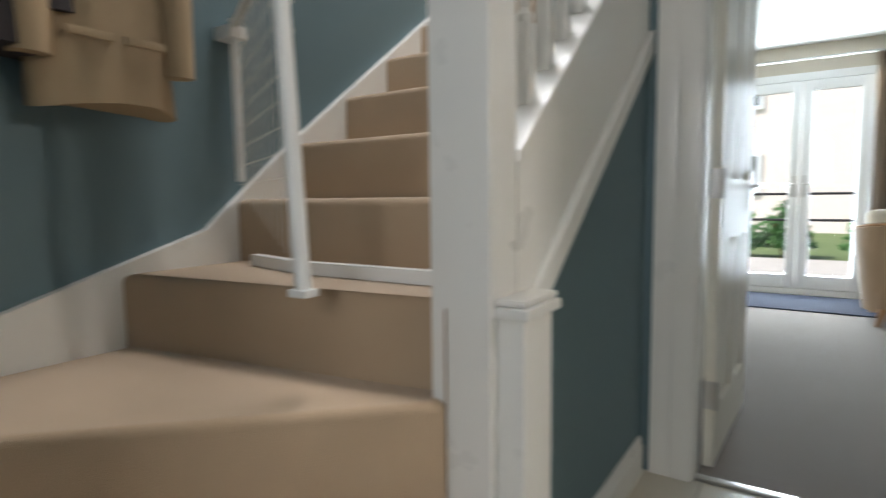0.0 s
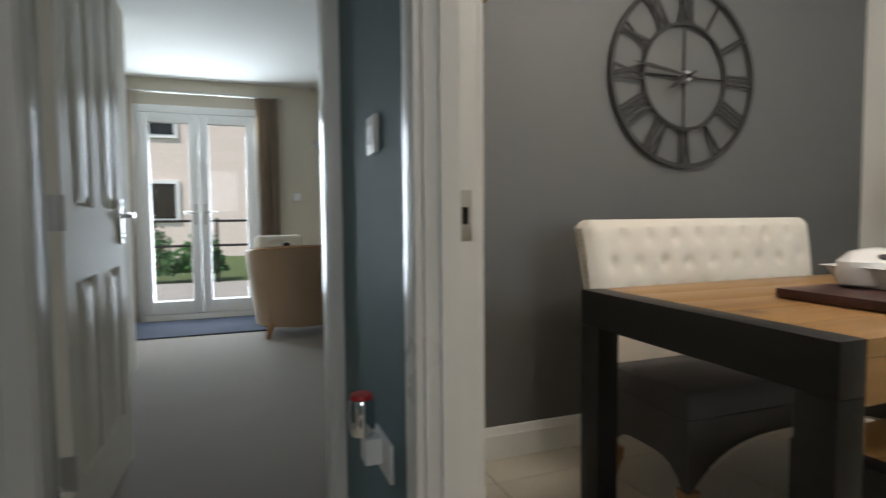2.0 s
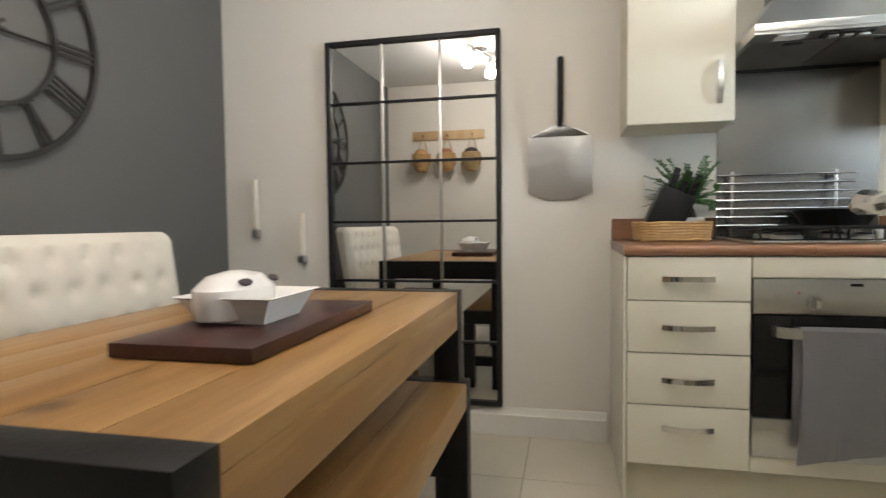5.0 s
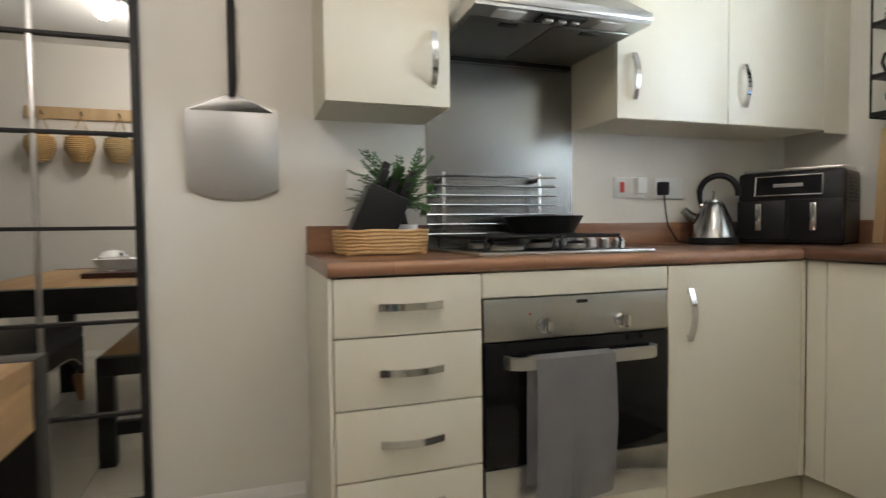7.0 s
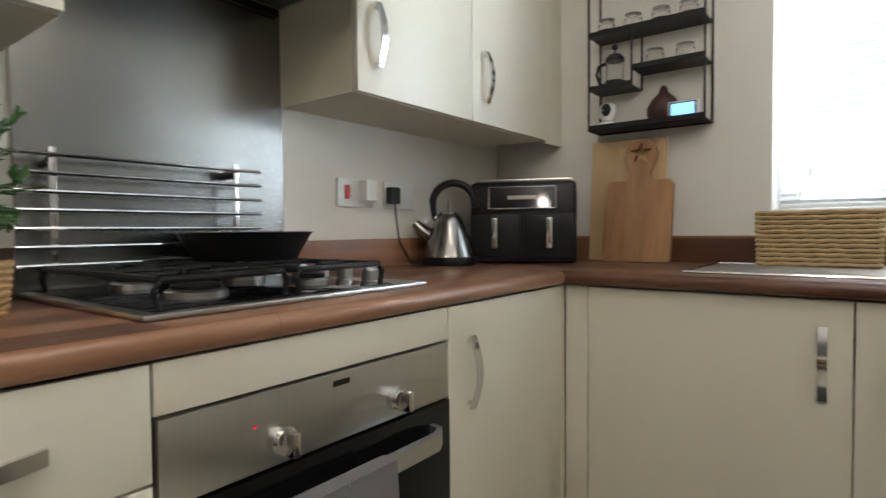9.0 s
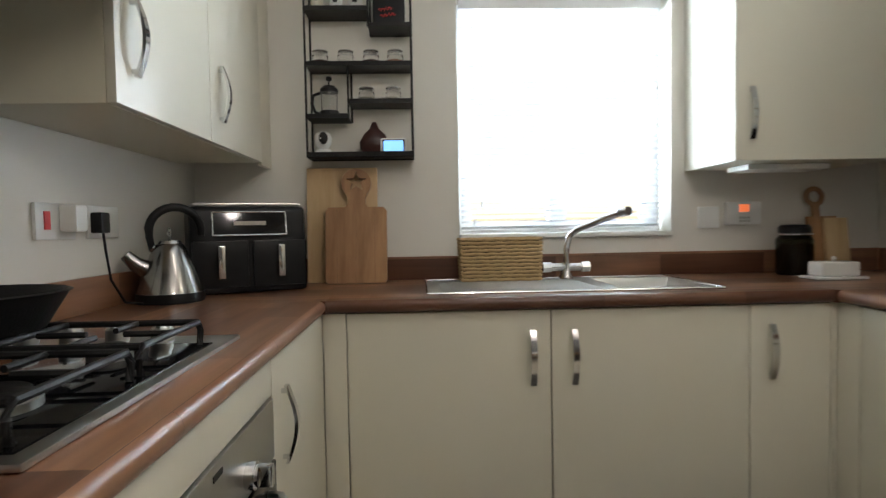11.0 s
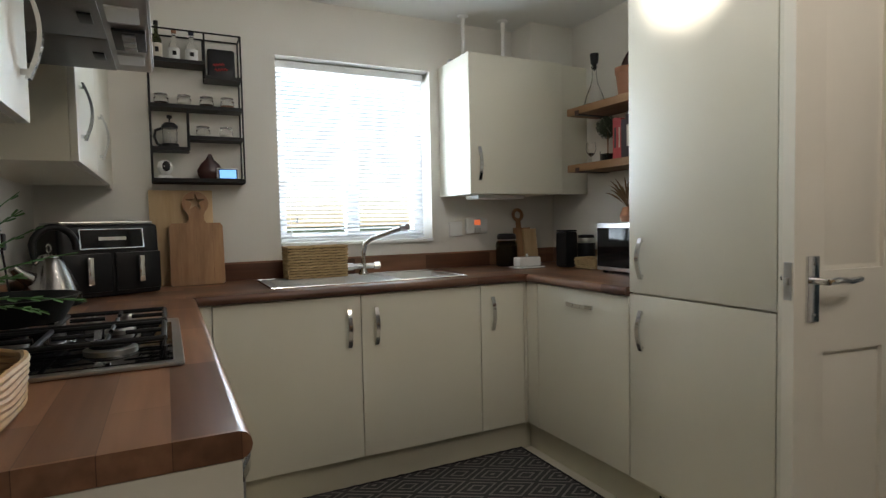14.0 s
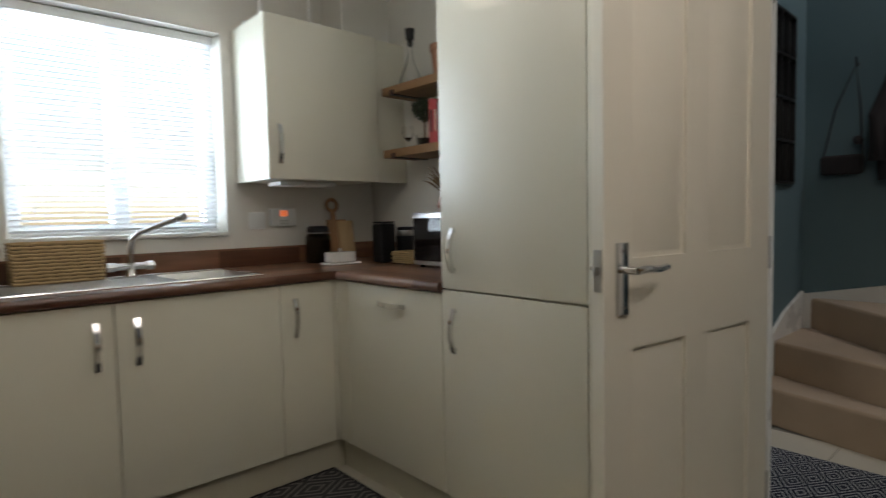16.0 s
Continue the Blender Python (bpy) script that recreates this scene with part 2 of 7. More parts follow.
M_SATIN = plain("satin_nickel", (0.55, 0.54, 0.52), 0.3, 1.0, 0.05, 20)
# Kettle steel: the dark side it reflects is put into the base colour.
M_KETTLE = plain("dark_reflection_steel", (0.30, 0.29, 0.28), 0.2, 1.0, 0.05, 20)
M_FILTER = plain("dark_grease_filter", (0.20, 0.195, 0.185), 0.42, 0.8, 0.12, 14, 0.5, 240)
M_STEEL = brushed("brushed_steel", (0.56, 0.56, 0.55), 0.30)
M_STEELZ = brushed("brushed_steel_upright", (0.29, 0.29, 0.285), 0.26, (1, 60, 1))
M_BLACK = plain("black_plastic", (0.012, 0.012, 0.013), 0.35, 0, 0.2, 12)
M_IRON = plain("black_cast_iron", (0.014, 0.014, 0.014), 0.45, 0.2, 0.3, 30, 0.3, 300)
M_MBLACK = plain("black_painted_metal", (0.016, 0.015, 0.015), 0.45, 0, 0.25, 18, 0.1, 120)
M_DWOOD = plain("black_stained_timber", (0.012, 0.011, 0.0105), 0.42, 0, 0.3, 5, 0.3, 60, stretch=(1, 1, 1))
M_OVGLASS = plain("black_oven_glass", (0.006, 0.006, 0.007), 0.06, 0, 0.1, 8)
M_TOP = staves("walnut_block_laminate", "X")
M_TOPY = staves("walnut_block_laminate_cross", "Y")
M_UPS = staves("walnut_block_upstand", "XZ")
M_OAK = wood("oiled_rustic_oak", (0.42, 0.24, 0.088), (0.265, 0.132, 0.042), "X", 0.36, 0.8, True)
M_PINE = wood("pale_beech", (0.60, 0.43, 0.24), (0.49, 0.32, 0.16), "Z", 0.5, 0.9)
M_ACACIA = wood("acacia_board", (0.42, 0.23, 0.105), (0.25, 0.12, 0.05), "Z", 0.5, 0.7)
M_REDWOOD = wood("mahogany_tray", (0.075, 0.026, 0.021), (0.035, 0.012, 0.01), "X", 0.3)
M_SHELFW = wood("rough_sawn_shelf_wood", (0.30, 0.165, 0.075), (0.16, 0.075, 0.03), "Y", 0.6)
M_LEGWOOD = wood("light_oak_leg", (0.45, 0.24, 0.11), (0.3, 0.15, 0.06), "Z", 0.4)
M_TILE = plain("cream_floor_tile", (0.60, 0.55, 0.45), 0.3, 0, 0.10, 3.5, 0.08, 60)
M_GROUT = plain("grey_grout", (0.30, 0.27, 0.22), 0.9, 0, 0.15, 30)
M_CARPET = plain("beige_stair_carpet", (0.46, 0.335, 0.22), 1.0, 0, 0.13, 5, 1.0, 420, sheen=0.3)
M_LCARPET = plain("grey_beige_carpet", (0.185, 0.145, 0.118), 1.0, 0, 0.14, 3, 1.0, 420, sheen=0.3)
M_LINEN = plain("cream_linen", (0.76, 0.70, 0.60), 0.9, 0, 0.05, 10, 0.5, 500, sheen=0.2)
# Settle seat cloth: the shade under the table is put into this colour.
M_SHADEFAB = plain("linen_darkened_for_shade", (0.075, 0.07, 0.068), 0.95, 0, 0.1, 8, 0.5, 400)
M_TAN = plain("tan_upholstery", (0.34, 0.235, 0.15), 0.85, 0, 0.08, 8, 0.4, 380, sheen=0.2)
M_TOWEL = plain("grey_tea_towel", (0.33, 0.32, 0.33), 1.0, 0, 0.08, 12, 0.9, 300, sheen=0.3)
M_COAT = plain("beige_coat_cloth", (0.42, 0.31, 0.19), 0.9, 0, 0.1, 8, 0.4, 350)
M_DCOAT = plain("dark_coat_cloth", (0.03, 0.025, 0.027), 0.9, 0, 0.2, 8, 0.4, 300)
M_CURT = plain("beige_curtain_cloth", (0.46, 0.37, 0.28), 0.9, 0, 0.08, 6, 0.4, 300)
M_WICKER = plain("golden_cane", (0.50, 0.31, 0.13), 0.5, 0, 0.22, 40, 0.2, 160)
M_ROPE = plain("seagrass_rope", (0.44, 0.31, 0.155), 0.85, 0, 0.35, 70, 0.9, 220)
M_WHITE = plain("white_plastic", (0.80, 0.80, 0.78), 0.3, 0, 0.02, 10)
M_CERAM = plain("white_glazed_ceramic", (0.82, 0.80, 0.77), 0.15, 0, 0.02, 10)
M_UPVC = plain("white_upvc", (0.82, 0.83, 0.83), 0.3, 0, 0.02, 8)
M_SLAT = plain("white_blind_slat", (0.84, 0.85, 0.86), 0.4, 0, 0.02, 10)
M_LEAF = plain("fern_leaf", (0.06, 0.16, 0.04), 0.55, 0, 0.35, 30)
M_DLEAF = plain("box_leaf", (0.03, 0.05, 0.022), 0.6, 0, 0.35, 40)
M_PAMPAS = plain("dried_pampas", (0.20, 0.125, 0.065), 0.95, 0, 0.25, 40)
M_TERRA = plain("terracotta", (0.36, 0.17, 0.10), 0.8, 0, 0.1, 15, 0.2, 120)
M_RED = plain("red_plastic", (0.55, 0.03, 0.03), 0.35)
M_REDBOOK = plain("red_book_cloth", (0.48, 0.07, 0.075), 0.6, 0, 0.08, 20)
M_DARKBOOK = plain("dark_book_cloth", (0.05, 0.035, 0.04), 0.6, 0, 0.15, 20)
M_PAPER = plain("book_paper", (0.62, 0.56, 0.46), 0.9, 0, 0.06, 60)
M_MIRROR = plain("mirror_silver", (0.72, 0.73, 0.72), 0.02, 1.0, 0.0, 3)
M_MIRROR.node_tree.nodes["Principled BSDF"].inputs["Roughness"].default_value = 0.01
for link in list(M_MIRROR.node_tree.links):
    if link.to_socket.name == "Roughness":
        M_MIRROR.node_tree.links.remove(link)
M_GLASS = glassy("clear_glass")
M_PANE = thin_glass("window_pane")
M_SMOKE = glassy("brown_glass", (0.30, 0.14, 0.05))
M_GREENGL = glassy("dark_bottle_glass", (0.10, 0.12, 0.05))
M_BULB = glow("lit_bulb_glass", (1.0, 0.85, 0.66), 14.0)
M_SCREEN = glow("lit_blue_screen", (0.22, 0.52, 0.95), 1.6)
M_ORANGE = glow("lit_orange_display", (1.0, 0.22, 0.08), 0.7)
M_RUG = diamonds("charcoal_diamond_rug_pile", (0.035, 0.032, 0.032), (0.17, 0.155, 0.14), 0.13)
M_MAT = diamonds("navy_lattice_mat_pile", (0.012, 0.016, 0.032), (0.55, 0.55, 0.56), 0.085, 0.13)
M_NAVY = plain("navy_door_mat_pile", (0.03, 0.036, 0.06), 1.0, 0, 0.3, 20, 1.0, 300)
M_GRASS = plain("lawn_grass", (0.09, 0.13, 0.04), 0.9, 0, 0.3, 8, 0.8, 120)
M_PAVE = plain("pale_paving", (0.42, 0.39, 0.35), 0.85, 0, 0.12, 3, 0.3, 90)
# Pink brick with the outdoor glare put into its colour as paleness.
M_BRICK = plain("glare_paled_brick", (0.72, 0.62, 0.56), 0.9, 0, 0.15, 12, 0.4, 40)
M_ROOF = plain("roof_tile_brown", (0.16, 0.10, 0.08), 0.9, 0, 0.2, 8)
M_PEEL = brushed("aluminium_sheet", (0.55, 0.55, 0.55), 0.42, (1, 1, 30))
M_CLOCK = plain("charcoal_wrought_metal", (0.045, 0.042, 0.040), 0.5, 0.3, 0.25, 25, 0.2, 200)
M_SOIL = plain("dark_soil_and_gap_shade", (0.03, 0.02, 0.014), 1.0, 0, 0.3, 60, 0.6, 200)
M_COFFEE = plain("coffee_beans", (0.05, 0.025, 0.015), 0.8, 0, 0.4, 90, 0.6, 160)
for dark in (M_BLACK, M_DWOOD, M_IRON, M_MBLACK, M_OVGLASS, M_CLOCK):
    dark.node_tree.nodes["Principled BSDF"].inputs["Specular IOR Level"].default_value = 0.25
M_SUGAR = plain("white_sugar", (0.70, 0.67, 0.60), 0.9, 0, 0.1, 60)


# ---- mesh helpers ----
def B():
    return bmesh.new()


def box(bm, x0, y0, z0, x1, y1, z1, bevel=0.0, seg=2):
    x0, x1, y0, y1, z0, z1 = min(x0, x1), max(x0, x1), min(y0, y1), max(y0, y1), min(z0, z1), max(z0, z1)
    vs = [bm.verts.new((x, y, z)) for z in (z0, z1) for x, y in ((x0, y0), (x1, y0), (x1, y1), (x0, y1))]
    fs = [bm.faces.new([vs[i] for i in q]) for q in ((3, 2, 1, 0), (4, 5, 6, 7), (0, 1, 5, 4), (1, 2, 6, 5), (2, 3, 7, 6), (3, 0, 4, 7))]
    if bevel:
        edges = list({e for f in fs for e in f.edges})
        bmesh.ops.bevel(bm, geom=edges, offset=bevel, segments=seg, profile=0.6, affect="EDGES")
    return bm


def frames_of(pts, closed=False):
    pts = [Vector(p) for p in pts]
    up = Vector((0, 0, 1))
    out = []
    n = len(pts)
    for i in range(n):
        a = pts[(i - 1) % n] if (closed or i) else pts[0]
        b = pts[(i + 1) % n] if (closed or i < n - 1) else pts[-1]
        d = (b - a).normalized()
        s = d.cross(up)
        if s.length < 0.15:
            s = d.cross(Vector((1, 0, 0)))
        s.normalize()
        u = s.cross(d).normalized()
        if out:
            ps = out[-1][1]
            if s.dot(ps) < 0:
                s, u = -s, -u
        out.append((pts[i], s, u))
    return out


def sweep(bm, pts, r, seg=8, closed=False, r2=None, caps=True):
    """A tube along points; r a number or one for each point. r2: the other half-width, for flat bars."""
    fr = frames_of(pts, closed)
    rings = []
    for i, (p, s, u) in enumerate(fr):
        ra = r[i] if isinstance(r, (list, tuple)) else r
        rb = ra if r2 is None else r2
        if seg == 4:
            ring = [bm.verts.new(p + s * ra * a + u * rb * b) for a, b in ((-1, -1), (1, -1), (1, 1), (-1, 1))]
        else:
            ring = [bm.verts.new(p + s * ra * math.cos(k * math.tau / seg) + u * rb * math.sin(k * math.tau / seg)) for k in range(seg)]
        rings.append(ring)
    last = len(rings) if closed else len(rings) - 1
    for i in range(last):
        a, b = rings[i], rings[(i + 1) % len(rings)]
        for k in range(seg):
            bm.faces.new((a[k], a[(k + 1) % seg], b[(k + 1) % seg], b[k]))
    if caps and not closed:
        bm.faces.new(rings[0][::-1])
        bm.faces.new(rings[-1])
    return bm


def rod(bm, a, b, r, seg=10):
    return sweep(bm, [a, b], r, seg)


def lathe(bm, cx, cy, profile, seg=24, z0=0.0):
    """Turn (radius, height) pairs round the upright axis."""
    rings = []
    for r, z in profile:
        if r < 1e-5:
            rings.append([bm.verts.new((cx, cy, z0 + z))])
        else:
            rings.append([bm.verts.new((cx + r * math.cos(k * math.tau / seg), cy + r * math.sin(k * math.tau / seg), z0 + z)) for k in range(seg)])
    for a, b in zip(rings, rings[1:]):
        for k in range(seg):
            q = [a[k % len(a)], a[(k + 1) % len(a)], b[(k + 1) % len(b)], b[k % len(b)]]
            q = list(dict.fromkeys(q))
            if len(q) > 2:
                bm.faces.new(q)
    return bm


def prism(bm, outline, axis, a, b, bevel=0.0):
    """Push a flat outline out along an axis: X takes (y, z) pairs, Y (x, z), Z (x, y)."""
    def at(p, h):
        return {"X": (h, p[0], p[1]), "Y": (p[0], h, p[1]), "Z": (p[0], p[1], h)}[axis]
    lo, hi = [bm.verts.new(at(p, a)) for p in outline], [bm.verts.new(at(p, b)) for p in outline]
    n = len(outline)
    fs = [bm.faces.new(lo[::-1]), bm.faces.new(hi)]
    for i in range(n):
        fs.append(bm.faces.new((lo[i], lo[(i + 1) % n], hi[(i + 1) % n], hi[i])))
    if bevel:
        edges = list({e for f in fs[:2] for e in f.edges})
        bmesh.ops.bevel(bm, geom=edges, offset=bevel, segments=2, profile=0.6, affect="EDGES")
    return bm


def moved(bm, m):
    bmesh.ops.transform(bm, matrix=m, verts=bm.verts)
    return bm


def mesh_of(name, bm, material):
    bmesh.ops.recalc_face_normals(bm, faces=bm.faces)
    me = bpy.data.meshes.new(name)
    bm.to_mesh(me)
    bm.free()
    me.materials.append(material)
    for p in me.polygons:
        p.use_smooth = True
    me.set_sharp_from_angle(angle=radians(32))
    return me


def root_of(ob):
    while ob.parent:
        ob = ob.parent
    return ob


def part(name, bm, material, parent, label=""):
    """One mesh under a thing or a part. The bmesh is in the thing's own metres if the thing is turned, else in the world's."""
    r = root_of(parent)
    if not r.get("turned"):
        moved(bm, Matrix.Translation(-r.location))
    ob = new(name, mesh_of(name, bm, material))
    ob.parent = parent
    if label:
        ob["label"] = label
    return ob


def thing(name, base, label, category, group="", rz=None):
    e = new(name)
    e.empty_display_size = 0.05
    e.location = base
    if rz is not None:
        e["turned"] = 1
        e.rotation_euler = (0, 0, radians(rz))
    return tagged(e, label, category, group)


def solid(name, bm, material, label="", category="", kind="", group=""):
    ob = new(name, mesh_of(name, bm, material))
    return tagged(ob, label, category, group, kind)


def structure(name, bm, material, label=""):
    return solid(name, bm, material, label, "", "structure")


# ---- the large structure ----
T = 0.14
bm = B()                                            # window wall, with the opening cut
box(bm, 0.0 + T, -T * 2, 0, -1.022, 0, CEIL)
box(bm, -1.872, -T * 2, 0, WX - T, 0, CEIL)
box(bm, -1.022, -T * 2, 0, -1.872, 0, 1.065)
box(bm, -1.022, -T * 2, 2.03, -1.872, 0, CEIL)
structure("wall_south", bm, M_WALL, "off-white painted kitchen wall round the window")
structure("wall_east", box(B(), 0, 0, 0, T, NY, CEIL), M_WALL, "off-white painted wall behind hob and mirror")
structure("wall_north", box(B(), WX, NY, 0, T, NY + 0.12, CEIL), M_GREY, "dark grey painted dining wall")
D0, D1, DH = 2.095, 2.93, 2.03                     # kitchen doorway
bm = B()
box(bm, WX, 0, 0, WX - 0.05, D0 - 0.03, CEIL)
box(bm, WX, D1 + 0.03, 0, WX - 0.05, NY, CEIL)
box(bm, WX, D0 - 0.03, DH + 0.03, WX - 0.05, D1 + 0.03, CEIL)
structure("wall_west", bm, M_WALL, "off-white painted wall with the kitchen doorway")
bm = B()
box(bm, WX - 0.05, -0.2, 0, HX, D0 - 0.03, CEIL)
box(bm, WX - 0.05, D1 + 0.03, 0, HX, LY, CEIL)
box(bm, WX - 0.05, D0 - 0.03, DH + 0.03, HX, D1 + 0.03, CEIL)
structure("wall_hall_east", bm, M_BLUE, "teal blue painted hall wall")
L0, L1 = -3.625, -2.875                             # lounge doorway
bm = B()
box(bm, L0 - 0.03, LY, 0, -3.90, LY + 0.10, CEIL)
box(bm, L1 + 0.03, LY, 0, HX + 0.06, LY + 0.10, CEIL)
box(bm, L0 - 0.03, LY, DH + 0.03, L1 + 0.03, LY + 0.10, CEIL)
structure("wall_hall_north", bm, M_BLUE, "teal blue painted hall wall round the lounge door")
structure("wall_stairs", box(B(), SX, 1.5, 0, SX - 0.12, 6.2, 4.9), M_BLUE, "teal blue painted stair wall with coats")
structure("wall_stairs_south", box(B(), SX, 1.51, 0, -3.98, 1.63, 4.9), M_BLUE, "teal blue painted wall beside the bottom stair")
structure("wall_hall_south", box(B(), SX, -0.32, 0, HX, -0.2, CEIL), M_BLUE, "teal blue painted hall end wall")
structure("wall_hall_west", box(B(), -3.98, -0.2, 0, -4.10, 1.51, CEIL), M_BLUE, "teal blue painted hall side wall")
structure("wall_stairwell_north", box(B(), SX, 6.1, 0, -3.89, 6.2, 4.9), M_LOUNGE, "painted wall closing the stairwell")
bm = B()                                            # side of the stairs towards the lounge
box(bm, -3.77, LY + 0.02, 0, -3.89, 6.2, CEIL)
structure("wall_lounge_stairs", bm, M_LOUNGE, "beige painted lounge wall beside the stairs")
structure("wall_landing", box(B(), -3.77, 1.63, CEIL + 0.25, -3.89, 6.2, 4.9), M_WALL, "painted wall above the stairs")
structure("wall_landing_south", box(B(), SX, 1.5, CEIL + 0.25, -3.77, 1.62, 4.9), M_WALL, "painted wall over the bottom of the stairs")
structure("wall_lounge_east", box(B(), 0.0, NY + 0.12, 0, T, FAR, CEIL), M_LOUNGE, "beige painted lounge side wall")
structure("wall_lounge_west", box(B(), SX, 6.2, 0, SX - 0.12, FAR + 0.14, CEIL), M_LOUNGE, "beige painted lounge side wall")
structure("wall_lounge_south", box(B(), HX + 0.06, NY + 0.12, 0, T, NY + 0.16, CEIL), M_LOUNGE, "beige painted lounge wall backing the dining side")
F0, F1, FH = -4.02, -2.86, 2.07                     # french door opening
bm = B()
box(bm, SX, FAR, 0, F0, FAR + T, CEIL)
box(bm, F1, FAR, 0, T, FAR + T, CEIL)
box(bm, F0, FAR, FH, F1, FAR + T, CEIL)
structure("wall_lounge_north", bm, M_LOUNGE, "beige painted lounge wall round the french doors")
structure("ceiling_kitchen", box(B(), WX, 0, CEIL, T, NY, CEIL + 0.2), M_CEIL, "white painted kitchen ceiling")
bm = B()
box(bm, WX, -0.3, CEIL, -3.77, LY, CEIL + 0.2)
box(bm, -3.77, -0.3, CEIL, -4.1, 1.5, CEIL + 0.2)
structure("ceiling_hall", bm, M_CEIL, "white painted hall ceiling")
structure("ceiling_stairs", box(B(), SX, 1.5, 4.9, -3.77, 6.2, 5.0), M_CEIL, "white painted ceiling high above the stairs")
bm = B()
box(bm, HX, NY, CEIL, T, FAR + T, CEIL + 0.2)
box(bm, -3.89, LY, CEIL, HX, FAR + T, CEIL + 0.2)
box(bm, SX, 6.2, CEIL, -3.89, FAR + T, CEIL + 0.2)
structure("ceiling_lounge", bm, M_CEIL, "white painted lounge ceiling")
floor = structure("floor", box(B(), WX + 0.001, 0, -0.10, T, NY, -0.004), M_GROUT, "cream square floor tiles with grey grout")
bm = B()
box(bm, SX, -0.3, -0.10, WX, LY + 0.02, -0.004)
hall_floor = structure("floor_hall", bm, M_GROUT, "cream square hall floor tiles with grey grout")
bm = box(B(), SX, LY + 0.02, -0.10, HX + 0.06, FAR + T, 0.004)
box(bm, HX + 0.06, NY + 0.12, -0.10, T, FAR + T, 0.004)
structure("floor_lounge", bm, M_LCARPET, "grey-beige lounge carpet")
structure("ground", box(B(), -300, -300, -0.5, 300, 300, -0.14), M_GRASS, "mown lawn outside")


# ---- trim, doors, windows ----
def skirting(name, x0, y0, x1, y1, side, h=0.13):
    """A moulded board along a wall; side: the way it faces."""
    prof = [(0, 0), (0.016, 0), (0.016, h - 0.035), (0.011, h - 0.028), (0.009, h - 0.008), (0.004, h), (0, h)]
    bm = B()
    if side in ("+x", "-x"):
        s = 1 if side == "+x" else -1
        prism(bm, [(x0 + s * a, z) for a, z in prof], "Y", y0, y1)
    else:
        s = 1 if side == "+y" else -1
        prism(bm, [(y0 + s * a, z) for a, z in prof], "X", x0, x1)
    return structure(name, bm, M_GLOSS, "white gloss moulded skirting board")


skirting("baseboard_north", WX + 0.017, NY - 0.001, -0.001, NY, "-y")
skirting("baseboard_east", -0.001, 2.16, 0, NY - 0.018, "-x")
skirting("baseboard_west", WX + 0.001, D1 + 0.10, 0, NY - 0.018, "+x")
skirting("baseboard_hall", HX - 0.001, D1 + 0.10, 0, LY - 0.02, "-x")
skirting("baseboard_lounge", F1 + 0.08, FAR - 0.001, -0.02, FAR, "-y")


def casing(name, x0, x1, y0, y1, h, axis):
    """Lining and architraves round a doorway. axis: the way through it."""
    fr = tagged(new(name), "white gloss painted door frame", "door frame", kind="structure")
    fr.location = ((x0 + x1) / 2, (y0 + y1) / 2, 0)
    a = 0.07
    if axis == "x":
        for y, s in ((y0, -1), (y1, 1)):
            part("jamb", box(B(), x0, y, 0, x1, y + s * 0.028, h, 0.001), M_GLOSS, fr)
            mid = (x0 + x1) / 2 - 0.005
            part("door_stop", box(B(), mid - 0.018, y - s * 0.012, 0, mid + 0.018, y, h - 0.001), M_GLOSS, fr)
            for x, q in ((x0, -1), (x1, 1)):
                bm = box(B(), x, y + s * 0.006, 0, x + q * 0.016, y + s * (0.006 + a), h + a, 0.004)
                part("architrave", bm, M_GLOSS, fr)
        part("head", box(B(), x0, y0, h, x1, y1, h + 0.028), M_GLOSS, fr)
        for x, q in ((x0, -1), (x1, 1)):
            part("architrave", box(B(), x, y0 - 0.005, h + 0.006, x + q * 0.015, y1 + 0.005, h + 0.006 + a, 0.004), M_GLOSS, fr)
    else:
        for x, s in ((x0, -1), (x1, 1)):
            part("jamb", box(B(), x, y0, 0, x + s * 0.028, y1, h, 0.001), M_GLOSS, fr)
            for y, q in ((y0, -1), (y1, 1)):
                part("architrave", box(B(), x + s * 0.006, y, 0, x + s * (0.006 + a), y + q * 0.016, h + a, 0.004), M_GLOSS, fr)
        part("head", box(B(), x0, y0, h, x1, y1, h + 0.028), M_GLOSS, fr)
        for y, q in ((y0, -1), (y1, 1)):
            part("architrave", box(B(), x0 - 0.005, y, h + 0.006, x1 + 0.005, y + q * 0.015, h + 0.006 + a, 0.004), M_GLOSS, fr)
    return fr


frame_k = casing("doorframe_1", HX, WX, D0, D1, DH, "x")
part("strike_plate", box(B(), HX + 0.062, D1 - 0.0022, 0.945, HX + 0.088, D1 - 0.0002, 1.035, 0.0008), M_SATIN, frame_k, "satin metal strike plate")
part("latch_hole", box(B(), HX + 0.069, D1 - 0.0032, 0.975, HX + 0.081, D1 - 0.0022, 1.005), M_BLACK, frame_k)
casing("doorframe_2", L0, L1, LY, LY + 0.10, DH, "y")
structure("trim_door", box(B(), -3.770, LY - 0.013, 0, -3.702, LY, DH + 0.07, 0.002), M_GLOSS, "white gloss filler beside the lounge door frame")
structure("threshold_strip", box(B(), L0, LY + 0.015, -0.003, L1, LY + 0.05, 0.010, 0.003), M_SATIN, "satin metal carpet threshold strip")


